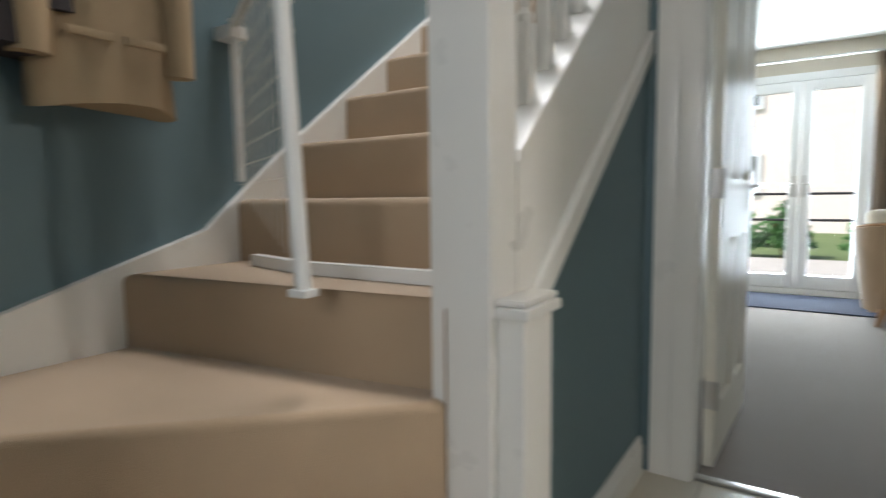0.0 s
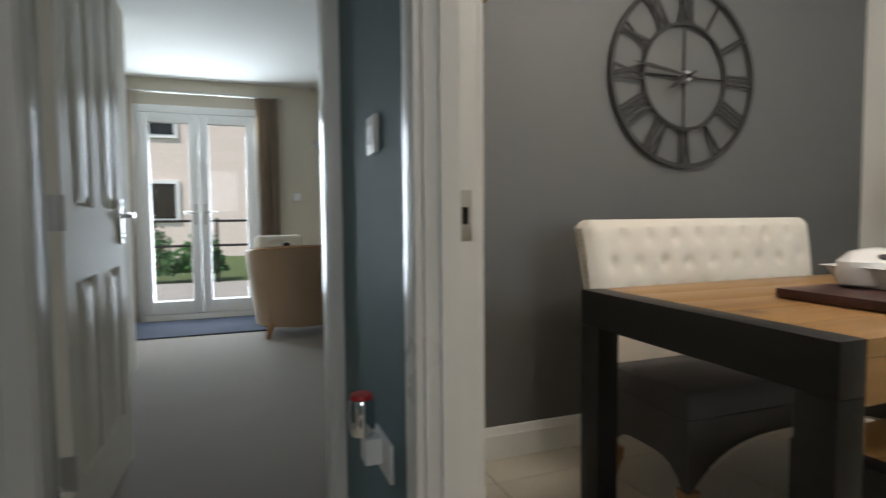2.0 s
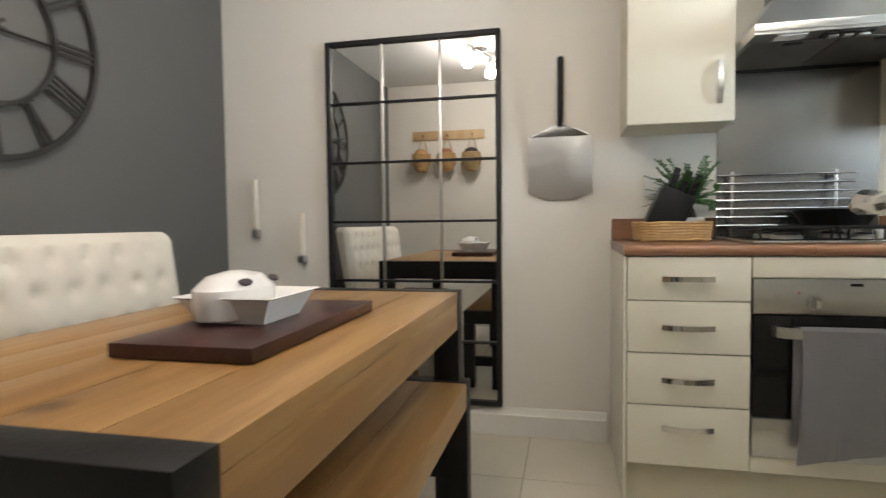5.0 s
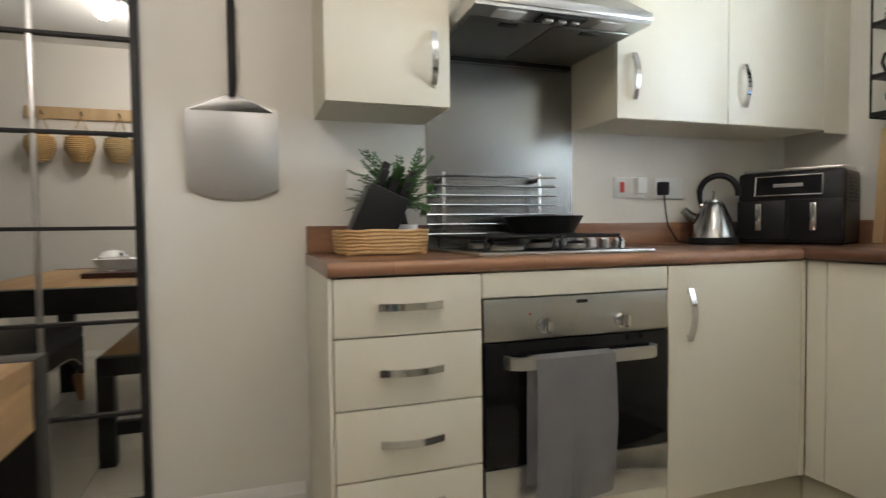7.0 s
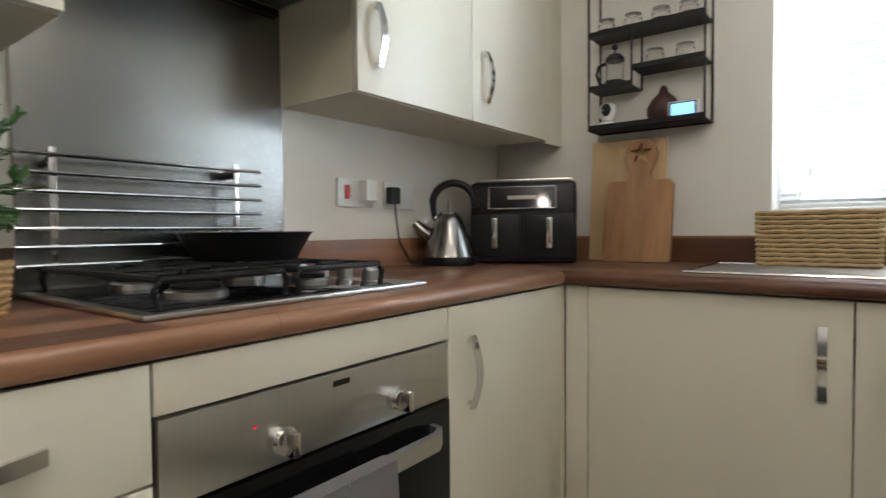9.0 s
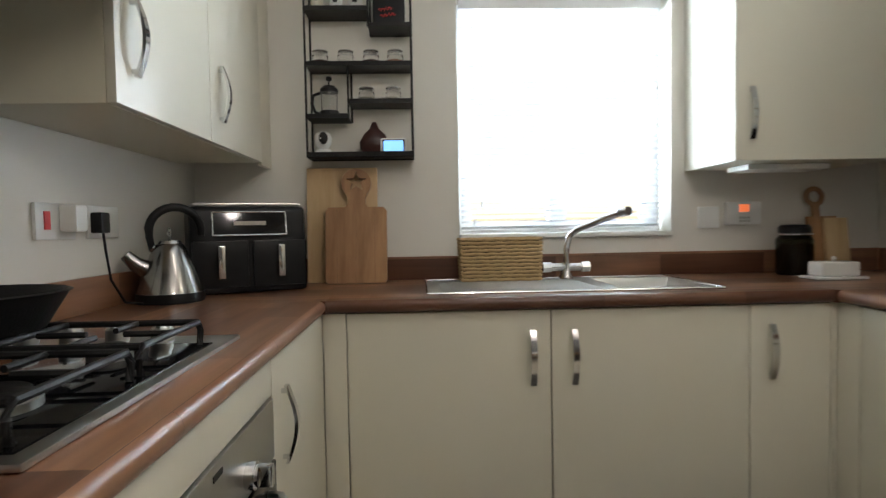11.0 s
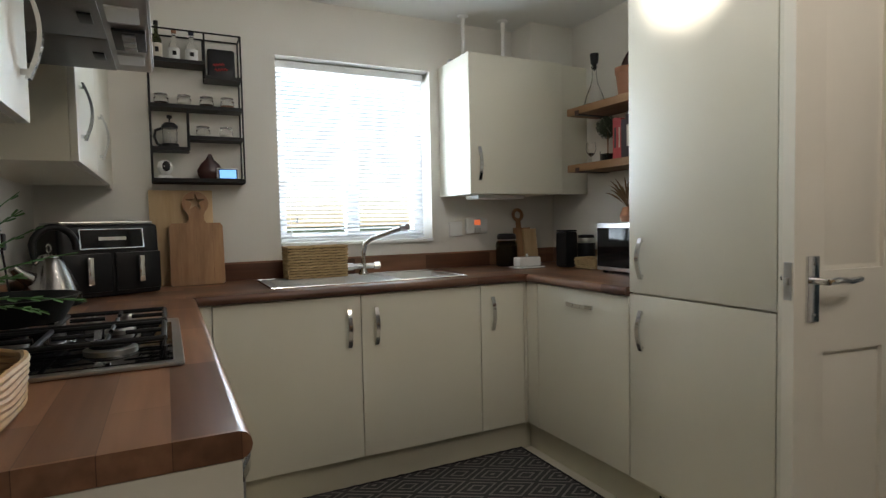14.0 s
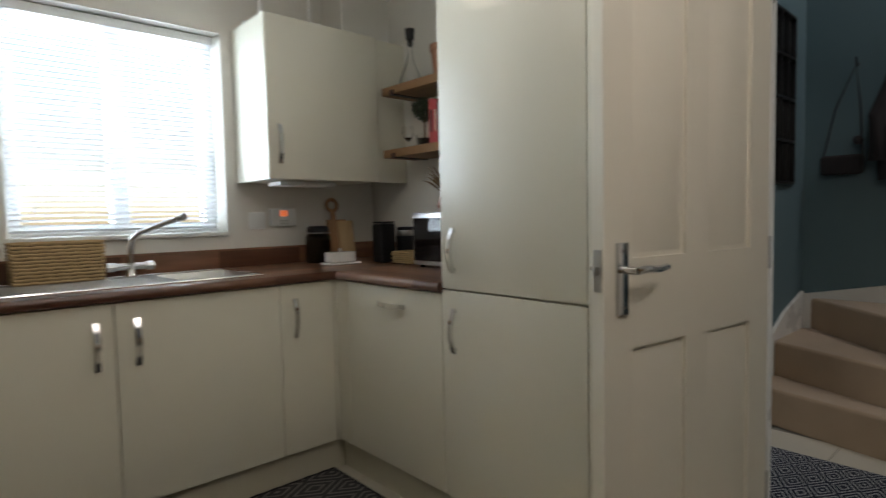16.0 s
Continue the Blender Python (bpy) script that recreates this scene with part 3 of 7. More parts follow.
def lever_set(parent, x, s, dark=False):
    """Plate and lever on a leaf in the x z plane; s: which face (+1 faces +y)."""
    y = s * 0.0175
    part("handle_plate", box(B(), x - 0.021, y, 0.885, x + 0.021, y + s * 0.008, 1.06, 0.003), M_CHROME, parent, "chrome handle plate")
    bm = B()
    rod(bm, (x, y + s * 0.007, 0.995), (x, y + s * 0.05, 0.995), 0.009, 12)
    sweep(bm, [(x, y + s * 0.048, 0.995), (x - 0.03, y + s * 0.052, 0.998), (x - 0.075, y + s * 0.05, 0.994), (x - 0.118, y + s * 0.046, 0.998)], [0.009, 0.010, 0.0095, 0.008], 10)
    part("lever", bm, M_CHROME, parent, "chrome lever handle")
    bm = B()
    for z in (0.905, 1.04):
        rod(bm, (x, y + s * 0.007, z), (x, y + s * 0.0105, z), 0.0045, 8)
    part("screw", bm, M_SATIN, parent)


def panel_door(name, hinge, rz, label, flip=False):
    """A moulded four-panel leaf; x runs from the hinge to the latch edge."""
    w, h, th = 0.756, 2.018, 0.035
    d = thing(name, (hinge[0], hinge[1], 0.008), label, "door", rz=rz)
    d["kind"] = "structure"
    st, mu = 0.105, 0.10
    rails = [(0, 0.21), (0.80, 1.02), (h - 0.11, h)]
    bm = B()
    core = B()
    box(core, 0.004, -th / 2 + 0.011, 0.004, w - 0.004, th / 2 - 0.011, h - 0.004)
    for a, b in ((0, st), (w / 2 - mu / 2, w / 2 + mu / 2), (w - st, w)):
        box(bm, a, -th / 2, 0, b, th / 2, h)
    for a, b in rails:
        for u, v in ((st, w / 2 - mu / 2), (w / 2 + mu / 2, w - st)):
            box(bm, u, -th / 2, a, v, th / 2, b)
    bmesh.ops.remove_doubles(bm, verts=bm.verts, dist=0.0001)
    leaf = part("leaf", bm, M_DOOR, d)
    part("panel_core", core, M_DOOR, d)
    for (a0, a), (b, b1) in zip(rails, rails[1:]):
        for u, v in ((st, w / 2 - mu / 2), (w / 2 + mu / 2, w - st)):
            q = B()
            for s in (-1, 1):
                y0, y1 = s * (th / 2 - 0.012), s * (th / 2 - 0.003)
                i0, i1 = 0.008, 0.042
                lo = [q.verts.new(p) for p in ((u + i0, y0, a + i0), (v - i0, y0, a + i0), (v - i0, y0, b - i0), (u + i0, y0, b - i0))]
                hi = [q.verts.new(p) for p in ((u + i1, y1, a + i1), (v - i1, y1, a + i1), (v - i1, y1, b - i1), (u + i1, y1, b - i1))]
                q.faces.new(hi)
                for k in range(4):
                    q.faces.new((lo[k], lo[(k + 1) % 4], hi[(k + 1) % 4], hi[k]))
            part("raised_panel", q, M_DOOR, d)
    for s in (-1, 1):
        lever_set(d, w - 0.06, s)
    bm = box(B(), w, -0.011, 0.945, w + 0.002, 0.011, 1.045)
    part("latch_plate", bm, M_SATIN, d, "satin latch plate on the edge")
    part("latch", box(B(), w + 0.002, -0.006, 0.985, w + 0.012, 0.006, 1.005, 0.003), M_SATIN, d)
    for z in (0.26, 1.0, 1.80):
        bm = B()
        rod(bm, (-0.004, (-1 if flip else 1) * 0.020, z - 0.05), (-0.004, (-1 if flip else 1) * 0.020, z + 0.05), 0.007, 8)
        box(bm, -0.0025, -0.0165, z - 0.05, -0.0005, 0.0165, z + 0.05)
        part("hinge", bm, M_SATIN, d, "satin steel butt hinge")
    return d


panel_door("door_1", (WX + 0.02, 2.104), -8.2, "cream gloss panelled kitchen door standing wide open")
panel_door("door_2", (L0 + 0.025, LY + 0.125), 88, "cream gloss panelled lounge door standing open", True)

# kitchen window, blind
win = thing("window_1", (-1.447, -0.15, 1.065), "white framed double window behind a venetian blind", "window")
win["kind"] = "structure"
WA, WB, W0, W1 = -1.024, -1.870, 1.067, 2.028
bm = B()
for a, b in ((WA, WA - 0.055), (-1.412, -1.482), (WB + 0.055, WB)):
    box(bm, a, -0.19, W0, b, -0.13, W1, 0.004)
for a, b in ((WA - 0.055, -1.412), (-1.482, WB + 0.055)):
    box(bm, a, -0.19, W0, b, -0.13, W0 + 0.06, 0.004)
    box(bm, a, -0.19, W1 - 0.06, b, -0.13, W1, 0.004)
    box(bm, a, -0.185, 1.33, b, -0.14, 1.352, 0.003)
part("window_frame", bm, M_UPVC, win)
for a, b in ((WA - 0.05, -1.417), (-1.477, WB + 0.05)):
    p = part("pane", box(B(), a, -0.164, W0 + 0.055, b, -0.160, W1 - 0.055), M_PANE, win)
    p.visible_shadow = False
part("window_sill", box(B(), WA - 0.001, -0.13, W0, WB + 0.001, 0.022, W0 + 0.018, 0.005), M_GLOSS, win, "white gloss sill board")
blind = thing("venetian_blind", (-1.447, -0.075, 2.0), "white slatted venetian blind lowered over the window", "blind")
part("headrail", box(B(), WA - 0.012, -0.105, 1.985, WB + 0.012, -0.06, 2.024, 0.004), M_SLAT, blind)
sl = B()
prof = [(-0.0125, -0.0055), (-0.006, 0.0005), (0.0, 0.002), (0.0065, 0.0025), (0.0125, 0.0048)]
top, low = [], []
for a, z in prof:
    top.append((sl.verts.new((WA - 0.014, -0.083 + a, z)), sl.verts.new((WB + 0.014, -0.083 + a, z))))
    low.append((sl.verts.new((WA - 0.014, -0.083 + a, z - 0.0009)), sl.verts.new((WB + 0.014, -0.083 + a, z - 0.0009))))
for r in (top, low):
    for p, q in zip(r, r[1:]):
        sl.faces.new((p[0], p[1], q[1], q[0]))
for p, q in ((0, 0), (-1, -1)):
    sl.faces.new((top[p][0], top[p][1], low[p][1], low[p][0]))
moved(sl, Matrix.Translation(-Vector((-1.447, -0.075, 2.0))))
slat_mesh = mesh_of("slat", sl, M_SLAT)
for i in range(40):
    o = new("slat", slat_mesh)
    o.parent = blind
    o.location = (0, 0, 1.976 - 0.0222 * i)
part("bottom_rail", box(B(), WA - 0.014, -0.095, 1.090, WB + 0.014, -0.072, 1.102, 0.003), M_SLAT, blind)
for x in (-1.16, -1.73):
    bm = B()
    for y in (-0.0965, -0.0695):
        rod(bm, (x, y, 1.095), (x, y, 1.99), 0.0008, 5)
    part("ladder_cord", bm, M_WHITE, blind)
bm = B()
for x, z in ((-1.09, 1.13), (-1.12, 1.20)):
    rod(bm, (x, -0.062, 1.98), (x, -0.062, z), 0.001, 5)
    lathe(bm, x, -0.062, [(0, 0.02), (0.005, 0.012), (0.006, -0.012), (0, -0.014)], 8, z)
part("pull_cord", bm, M_WHITE, blind)

# french doors
fd = thing("window_2", ((F0 + F1) / 2, FAR, 0), "white glazed french doors to the garden", "french doors")
fd["kind"] = "structure"
mid = (F0 + F1) / 2
bm = B()
box(bm, F0, FAR - 0.01, 0.0, F0 + 0.06, FAR + 0.06, FH, 0.004)
box(bm, F1 - 0.06, FAR - 0.01, 0.0, F1, FAR + 0.06, FH, 0.004)
box(bm, F0 + 0.06, FAR - 0.01, FH - 0.07, F1 - 0.06, FAR + 0.06, FH, 0.004)
box(bm, F0 + 0.06, FAR - 0.01, 0, F1 - 0.06, FAR + 0.06, 0.06, 0.004)
part("outer_frame", bm, M_UPVC, fd)
for a, b in ((F0 + 0.063, mid - 0.003), (mid + 0.003, F1 - 0.063)):
    bm = B()
    box(bm, a, FAR - 0.02, 0.065, a + 0.085, FAR + 0.05, FH - 0.075, 0.006)
    box(bm, b - 0.085, FAR - 0.02, 0.065, b, FAR + 0.05, FH - 0.075, 0.006)
    box(bm, a + 0.085, FAR - 0.02, 0.065, b - 0.085, FAR + 0.05, 0.19, 0.006)
    box(bm, a + 0.085, FAR - 0.02, FH - 0.165, b - 0.085, FAR + 0.05, FH - 0.075, 0.006)
    leaf = part("glazed_leaf", bm, M_UPVC, fd)
    p = part("pane", box(B(), a + 0.08, FAR + 0.012, 0.185, b - 0.08, FAR + 0.018, FH - 0.16), M_PANE, leaf)
    p.visible_shadow = False
    x = b - 0.04 if a < mid - 0.1 else a + 0.04
    s = -1 if a < mid - 0.1 else 1
    bm = box(B(), x - 0.015, FAR - 0.03, 0.93, x + 0.015, FAR - 0.02, 1.13, 0.004)
    sweep(bm, [(x, FAR - 0.03, 1.05), (x, FAR - 0.06, 1.05), (x + s * 0.11, FAR - 0.06, 1.05)], 0.008, 8)
    part("handle", bm, M_SATIN, leaf, "satin lever handle")


# ---- kitchen: units ----
def bow(bm, a, b, out, w=0.018, th=0.0035):
    """A bowed flat handle between two fixings; out: the way it stands off."""
    a, b, out = Vector(a), Vector(b), Vector(out)
    n = 12
    pts = []
    for i in range(n + 1):
        f = i / n
        pts.append(a.lerp(b, f) + out * (0.010 + 0.020 * math.sin(math.pi * f)))
    side = (b - a).normalized().cross(out).normalized() * (w / 2)
    rings = []
    for i, p in enumerate(pts):
        o = out * th
        rings.append([bm.verts.new(v) for v in (p - side - o, p + side - o, p + side + o, p - side + o)])
    for p, q in zip(rings, rings[1:]):
        for k in range(4):
            bm.faces.new((p[k], p[(k + 1) % 4], q[(k + 1) % 4], q[k]))
    bm.faces.new(rings[0][::-1])
    bm.faces.new(rings[-1])
    for p, e in ((a, pts[0]), (b, pts[-1])):
        d = (b - a).normalized() * (0.012 if p is a else -0.012)
        rod(bm, p + d, e + d + out * 0.004, 0.0055, 8)
    return bm


G = 0.0018                                          # half the gap between fronts
FX, FY = -0.58, 0.58                                # door faces, east run and south run
PX = -2.115                                         # door faces, west run


def front(name, axis, plane, a, b, z0, z1, parent, handle=None, th=0.019):
    """A slab front in a run; handle: (from, to) in the run's own (along, z)."""
    s = {"E": -1, "S": 1, "W": 1}[axis]
    if axis == "S":
        bm = box(B(), a + G, plane - th, z0 + G, b - G, plane, z1 - G, 0.0022)
    else:
        bm = box(B(), plane, a + G, z0 + G, plane - s * th, b - G, z1 - G, 0.0022)
    d = part(name, bm, M_CAB, parent)
    if handle:
        (u0, w0), (u1, w1) = handle
        if axis == "S":
            hb = bow(B(), (u0, plane, w0), (u1, plane, w1), (0, 1, 0))
        else:
            hb = bow(B(), (plane, u0, w0), (plane, u1, w1), (s, 0, 0))
        part("handle", hb, M_CHROME, d, "bowed chrome handle")
    return d


def unit(name, label, x0, y0, x1, y1, z0, z1, cat="kitchen cabinet"):
    u = thing(name, ((x0 + x1) / 2, (y0 + y1) / 2, z0), label, cat, "fitted kitchen units")
    part("carcass", box(B(), x0, y0, z0, x1, y1, z1), M_CARC, u)
    return u


# east run
u = unit("base_cabinet", "cream slab-fronted base cabinet beside the oven", -0.56, 0.602, -0.02, 1.138, 0.15, 0.868)
front("door", "E", FX, 0.602, 1.138, 0.15, 0.87, u, ((1.065, 0.80), (1.065, 0.64)))
u = unit("drawer_unit", "cream four-drawer base unit with chrome handles", -0.56, 1.741, -0.02, 2.130, 0.15, 0.868)
for a, b in ((0.72, 0.87), (0.54, 0.72), (0.36, 0.54), (0.15, 0.36)):
    zc = (a + b) / 2 + (0.0 if b - a < 0.19 else 0.03)
    front("drawer_front", "E", FX, 1.739, 2.131, a, b, u, ((1.852, zc), (2.018, zc)))
u = thing("end_panel", (-0.30, 2.141, 0.0), "cream end panel of the base run", "end panel")
part("board", box(B(), -0.580, 2.1325, 0, -0.001, 2.142, 0.871, 0.001), M_CAB, u)
u = thing("oven_filler", (-0.57, 1.44, 0.80), "cream filler panel above the oven", "filler panel")
part("board", box(B(), FX, 1.139 + G, 0.802, FX + 0.019, 1.739 - G, 0.869, 0.002), M_CAB, u)
u = thing("oven_base_filler", (-0.57, 1.44, 0.15), "cream filler strip below the oven", "filler panel")
part("board", box(B(), FX, 1.139 + G, 0.151, FX + 0.019, 1.739 - G, 0.205, 0.002), M_CAB, u)
# south run
u = thing("corner_filler", (-0.615, 0.57, 0.15), "cream corner filler strip of the base units", "filler panel")
part("board", box(B(), FX - 0.001, FY - 0.02, 0.15, -0.648 + G, FY - 0.002, 0.87, 0.001), M_CAB, u)
part("return_board", box(B(), FX + 0.001, FY, 0.15, FX + 0.018, 0.60, 0.87, 0.001), M_CAB, u)
u = unit("sink_cabinet", "cream double-door cabinet under the sink", -1.847, 0.02, -0.650, 0.56, 0.15, 0.70)
front("door", "S", FY, -1.248, -0.648, 0.15, 0.87, u, ((-1.192, 0.81), (-1.192, 0.645)))
front("door", "S", FY, -1.848, -1.248, 0.15, 0.87, u, ((-1.315, 0.81), (-1.315, 0.645)))
u = unit("base_cabinet", "narrow cream base cabinet beside the sink", -2.09, 0.02, -1.85, 0.56, 0.15, 0.868)
front("door", "S", FY, -2.098, -1.848, 0.15, 0.87, u, ((-1.91, 0.81), (-1.91, 0.645)))
u = thing("corner_filler", (-2.11, 0.60, 0.15), "cream corner filler strip by the dishwasher", "filler panel")
part("board", box(B(), -2.100, FY - 0.02, 0.15, PX - 0.015, FY - 0.002, 0.87, 0.001), M_CAB, u)
part("return_board", box(B(), PX - 0.019, FY, 0.15, PX - 0.001, 0.668, 0.87, 0.001), M_CAB, u)
# west run
u = unit("dishwasher", "integrated dishwasher with cream slab front", -2.70, 0.672, PX - 0.02, 1.273, 0.15, 0.868, "dishwasher")
front("door", "W", PX, 0.670, 1.275, 0.15, 0.87, u, ((0.905, 0.80), (1.075, 0.80)))
u = unit("fridge_freezer", "tall integrated fridge freezer with cream fronts", -2.722, 1.277, PX - 0.02, 1.868, 0.13, 2.27, "fridge freezer")
front("fridge_door", "W", PX, 1.277, 1.868, 0.888, 2.27, u, ((1.345, 1.10), (1.345, 0.945)))
front("freezer_door", "W", PX, 1.277, 1.868, 0.15, 0.885, u, ((1.345, 0.825), (1.345, 0.67)))
part("side_panel", box(B(), -2.727, 1.870, 0, PX - 0.0005, 1.887, 2.28, 0.001), M_CAB, u)
pl = thing("plinth", (PX - 0.06, 1.2, 0), "cream plinth board with a black slotted vent grille", "plinth")
part("board", box(B(), PX - 0.068, 0.53, 0, PX - 0.05, 1.868, 0.148, 0.001), M_PLINTH, pl)
bm = B()
for r in range(3):
    for i in range(26):
        y = 1.38 + i * 0.0175
        box(bm, PX - 0.0505, y, 0.06 + r * 0.018, PX - 0.0492, y + 0.012, 0.072 + r * 0.018)
part("vent_slots", bm, M_BLACK, pl, "black slotted vent")
pl = thing("plinth", (-1.35, 0.52, 0), "cream plinth board under the sink units", "plinth")
part("board", box(B(), -0.53, 0.512, 0, PX - 0.05, 0.530, 0.148, 0.001), M_PLINTH, pl)
pl = thing("plinth", (-0.52, 1.3, 0), "cream plinth board under oven and drawers", "plinth")
part("board", box(B(), -0.530, 0.531, 0, -0.512, 2.132, 0.148, 0.001), M_PLINTH, pl)


# worktop with a round nose
wt = thing("worktop", (-1.4, 0.3, 0.872), "walnut block laminate worktop running round three sides", "worktop")
Z0, Z1 = 0.872, 0.910


def edge(d):
    """Cross-section of a worktop of depth d: (depth, z)."""
    r = 0.017
    pts = [(0.0, Z0), (d - 0.012, Z0)]
    for k in range(7):
        a = -math.pi / 2 + math.pi * k / 6
        pts.append((d - r + r * math.cos(a) * 1.0, (Z0 + Z1) / 2 + (Z1 - Z0) / 2 * math.sin(a)))
    pts.append((0.0, Z1))
    return pts


bm = prism(B(), [(-d, z) for d, z in edge(0.594)], "Y", 0.607, 2.143)
part("east_run", bm, M_TOPY, wt)
# south run, open round the sink bowl
bm = prism(B(), [(d, z) for d, z in edge(0.607) if d > 0.5] + [(0.47, Z1), (0.47, Z0)], "X", -2.092, -0.594)
part("south_edge", bm, M_TOP, wt)
for x0, x1, y0, y1 in ((0.0, -1.49, 0.0, 0.47), (0.0, -0.594, 0.47, 0.607), (-1.49, -1.80, 0.0, 0.14), (-1.80, -2.73, 0.0, 0.47), (-2.092, -2.73, 0.47, 0.607)):
    part("south_board", box(B(), x0, y0, Z0, x1, y1, Z1), M_TOP, wt)
bm = prism(B(), [(-2.73 + d, z) for d, z in edge(0.636)], "Y", 0.607, 1.276)
part("west_run", bm, M_TOPY, wt)
up = thing("upstand", (-1.4, 0.02, 0.91), "walnut block upstand along the worktop walls", "upstand")
part("south_board", box(B(), -0.001, 0.001, 0.911, -2.729, 0.017, 1.002, 0.002), M_UPS, up)
part("west_board", box(B(), -2.729, 0.018, 0.911, -2.712, 1.275, 1.002, 0.002), M_UPS, up)
part("east_board", box(B(), -0.017, 0.018, 0.911, -0.001, 1.108, 1.002, 0.002), M_TOPY, up)
part("east_board", box(B(), -0.017, 1.716, 0.911, -0.001, 2.140, 1.002, 0.002), M_TOPY, up)

# oven
ov = thing("oven", (-0.57, 1.44, 0.205), "built-in stainless steel oven with black glass door", "oven", "fitted kitchen units")
part("body", box(B(), -0.56, 1.145, 0.206, -0.06, 1.733, 0.80), M_CARC, ov)
cp = part("control_panel", box(B(), FX - 0.004, 1.143, 0.685, FX + 0.02, 1.735, 0.798, 0.003), M_STEEL, ov, "brushed steel control panel")
for y in (1.56, 1.31):
    bm = B()
    rod(bm, (FX - 0.004, y, 0.722), (FX - 0.018, y, 0.722), 0.022, 24)
    rod(bm, (FX - 0.018, y, 0.722), (FX - 0.024, y, 0.722), 0.018, 24)
    box(bm, FX - 0.046, y - 0.007, 0.704, FX - 0.020, y + 0.007, 0.740, 0.003)
    part("knob", bm, M_CHROME, cp, "chrome rotary knob")
part("indicator_light", box(B(), FX - 0.0055, 1.598, 0.750, FX - 0.004, 1.604, 0.756), M_RED, cp)
part("maker_plate", box(B(), FX - 0.0055, 1.42, 0.776, FX - 0.004, 1.455, 0.785), M_BLACK, cp)
od = part("door_glass", box(B(), FX - 0.006, 1.143, 0.34, FX + 0.02, 1.735, 0.680, 0.003), M_OVGLASS, ov, "black glass oven door")
part("steel_trim", box(B(), FX - 0.006, 1.143, 0.207, FX + 0.02, 1.735, 0.337, 0.003), M_STEEL, ov, "brushed steel lower trim")
bm = B()
sweep(bm, [(FX - 0.006, 1.675, 0.628), (FX - 0.030, 1.670, 0.628), (FX - 0.044, 1.645, 0.628), (FX - 0.046, 1.44, 0.628), (FX - 0.044, 1.235, 0.628), (FX - 0.030, 1.210, 0.628), (FX - 0.006, 1.205, 0.628)], 0.006, 4, r2=0.017)
part("handle", bm, M_STEEL, ov, "flat brushed steel door handle")
# towel over the oven handle
tw = thing("tea_towel", (-0.63, 1.49, 0.645), "grey tea towel hanging over the oven handle", "tea towel")
bm = B()
rows = [(0.24, -0.061, 0.0), (0.34, -0.064, 0.0), (0.45, -0.061, 0), (0.56, -0.058, 0), (0.64, -0.059, 0), (0.652, -0.050, 0), (0.650, -0.042, 0), (0.63, -0.037, 0), (0.5, -0.035, 0), (0.35, -0.034, 0), (0.28, -0.034, 0)]
grid = []
for j, (z, dx, _) in enumerate(rows):
    line = []
    for i in range(15):
        f = i / 14
        y = 1.370 + 0.245 * f + (0.010 * math.sin(z * 9) if j < 5 else 0.012)
        fold = 0.006 * math.sin(f * 17 + z * 4) + 0.004 * math.sin(f * 31)
        damp = min(1, abs(z - 0.65) * 5)
        s = -1 if j < 5 else 0.35
        tip = (0.05 * (f - 0.4) if j == 0 else 0.03 * (0.6 - f) if j == 10 else 0)
        line.append(bm.verts.new((FX + dx + s * abs(fold) * damp, y, z - tip)))
    grid.append(line)
for p, q in zip(grid, grid[1:]):
    for i in range(14):
        bm.faces.new((p[i], p[i + 1], q[i + 1], q[i]))
bmesh.ops.solidify(bm, geom=bm.faces[:], thickness=0.003)
part("cloth", bm, M_TOWEL, tw)


# wall units
u = unit("wall_cabinet", "cream slab-fronted wall cabinet beside the hood", -0.28, 1.722, -0.001, 2.106, 1.361, 2.08)
front("door", "E", -0.30, 1.721, 2.107, 1.36, 2.08, u, ((1.778, 1.585), (1.778, 1.425)))
u = unit("wall_cabinet", "cream two-door wall cabinet above the kettle", -0.28, 0.142, -0.001, 1.114, 1.361, 2.08)
front("door", "E", -0.30, 0.63, 1.115, 1.36, 2.08, u, ((1.05, 1.585), (1.05, 1.425)))
front("door", "E", -0.30, 0.14, 0.63, 1.36, 2.08, u, ((0.56, 1.585), (0.56, 1.425)))
part("wall_filler", box(B(), -0.297, 0.001, 1.352, -0.28, 0.138, 2.08, 0.001), M_CAB, u)
u = unit("boiler_cabinet", "cream wall cabinet housing the boiler beside the window", -2.524, 0.001, -1.931, 0.340, 1.322, 2.048)
front("door", "S", 0.360, -2.525, -1.929, 1.32, 2.05, u, ((-1.979, 1.565), (-1.979, 1.39)))
part("side_panel", box(B(), -1.9295, 0.001, 1.32, -1.927, 0.359, 2.05), M_CAB, u)
part("wall_filler", box(B(), -2.526, 0.312, 1.322, -2.728, 0.330, 2.05, 0.001), M_CAB, u)
part("flue_cover", box(B(), -2.03, 0.12, 1.300, -2.33, 0.26, 1.3195, 0.004), M_WHITE, u, "white boiler underside cover")
structure("wall_boxing", box(B(), WX + 0.001, 0.001, 2.052, -2.43, 0.20, CEIL - 0.001), M_WALL, "off-white painted boxing above the boiler cabinet")
bp = thing("boiler_pipe", (-2.03, 0.12, 2.05), "white painted pipe from the boiler cabinet to the ceiling", "pipe", "boiler pipes")
bm = B()
rod(bm, (-2.03, 0.12, 2.048), (-2.03, 0.12, CEIL), 0.012, 10)
part("tube", bm, M_GLOSS, bp)
part("collar", lathe(B(), -2.03, 0.12, [(0.012, -0.012), (0.03, -0.008), (0.03, 0), (0.0, 0)], 14, CEIL), M_WHITE, bp)
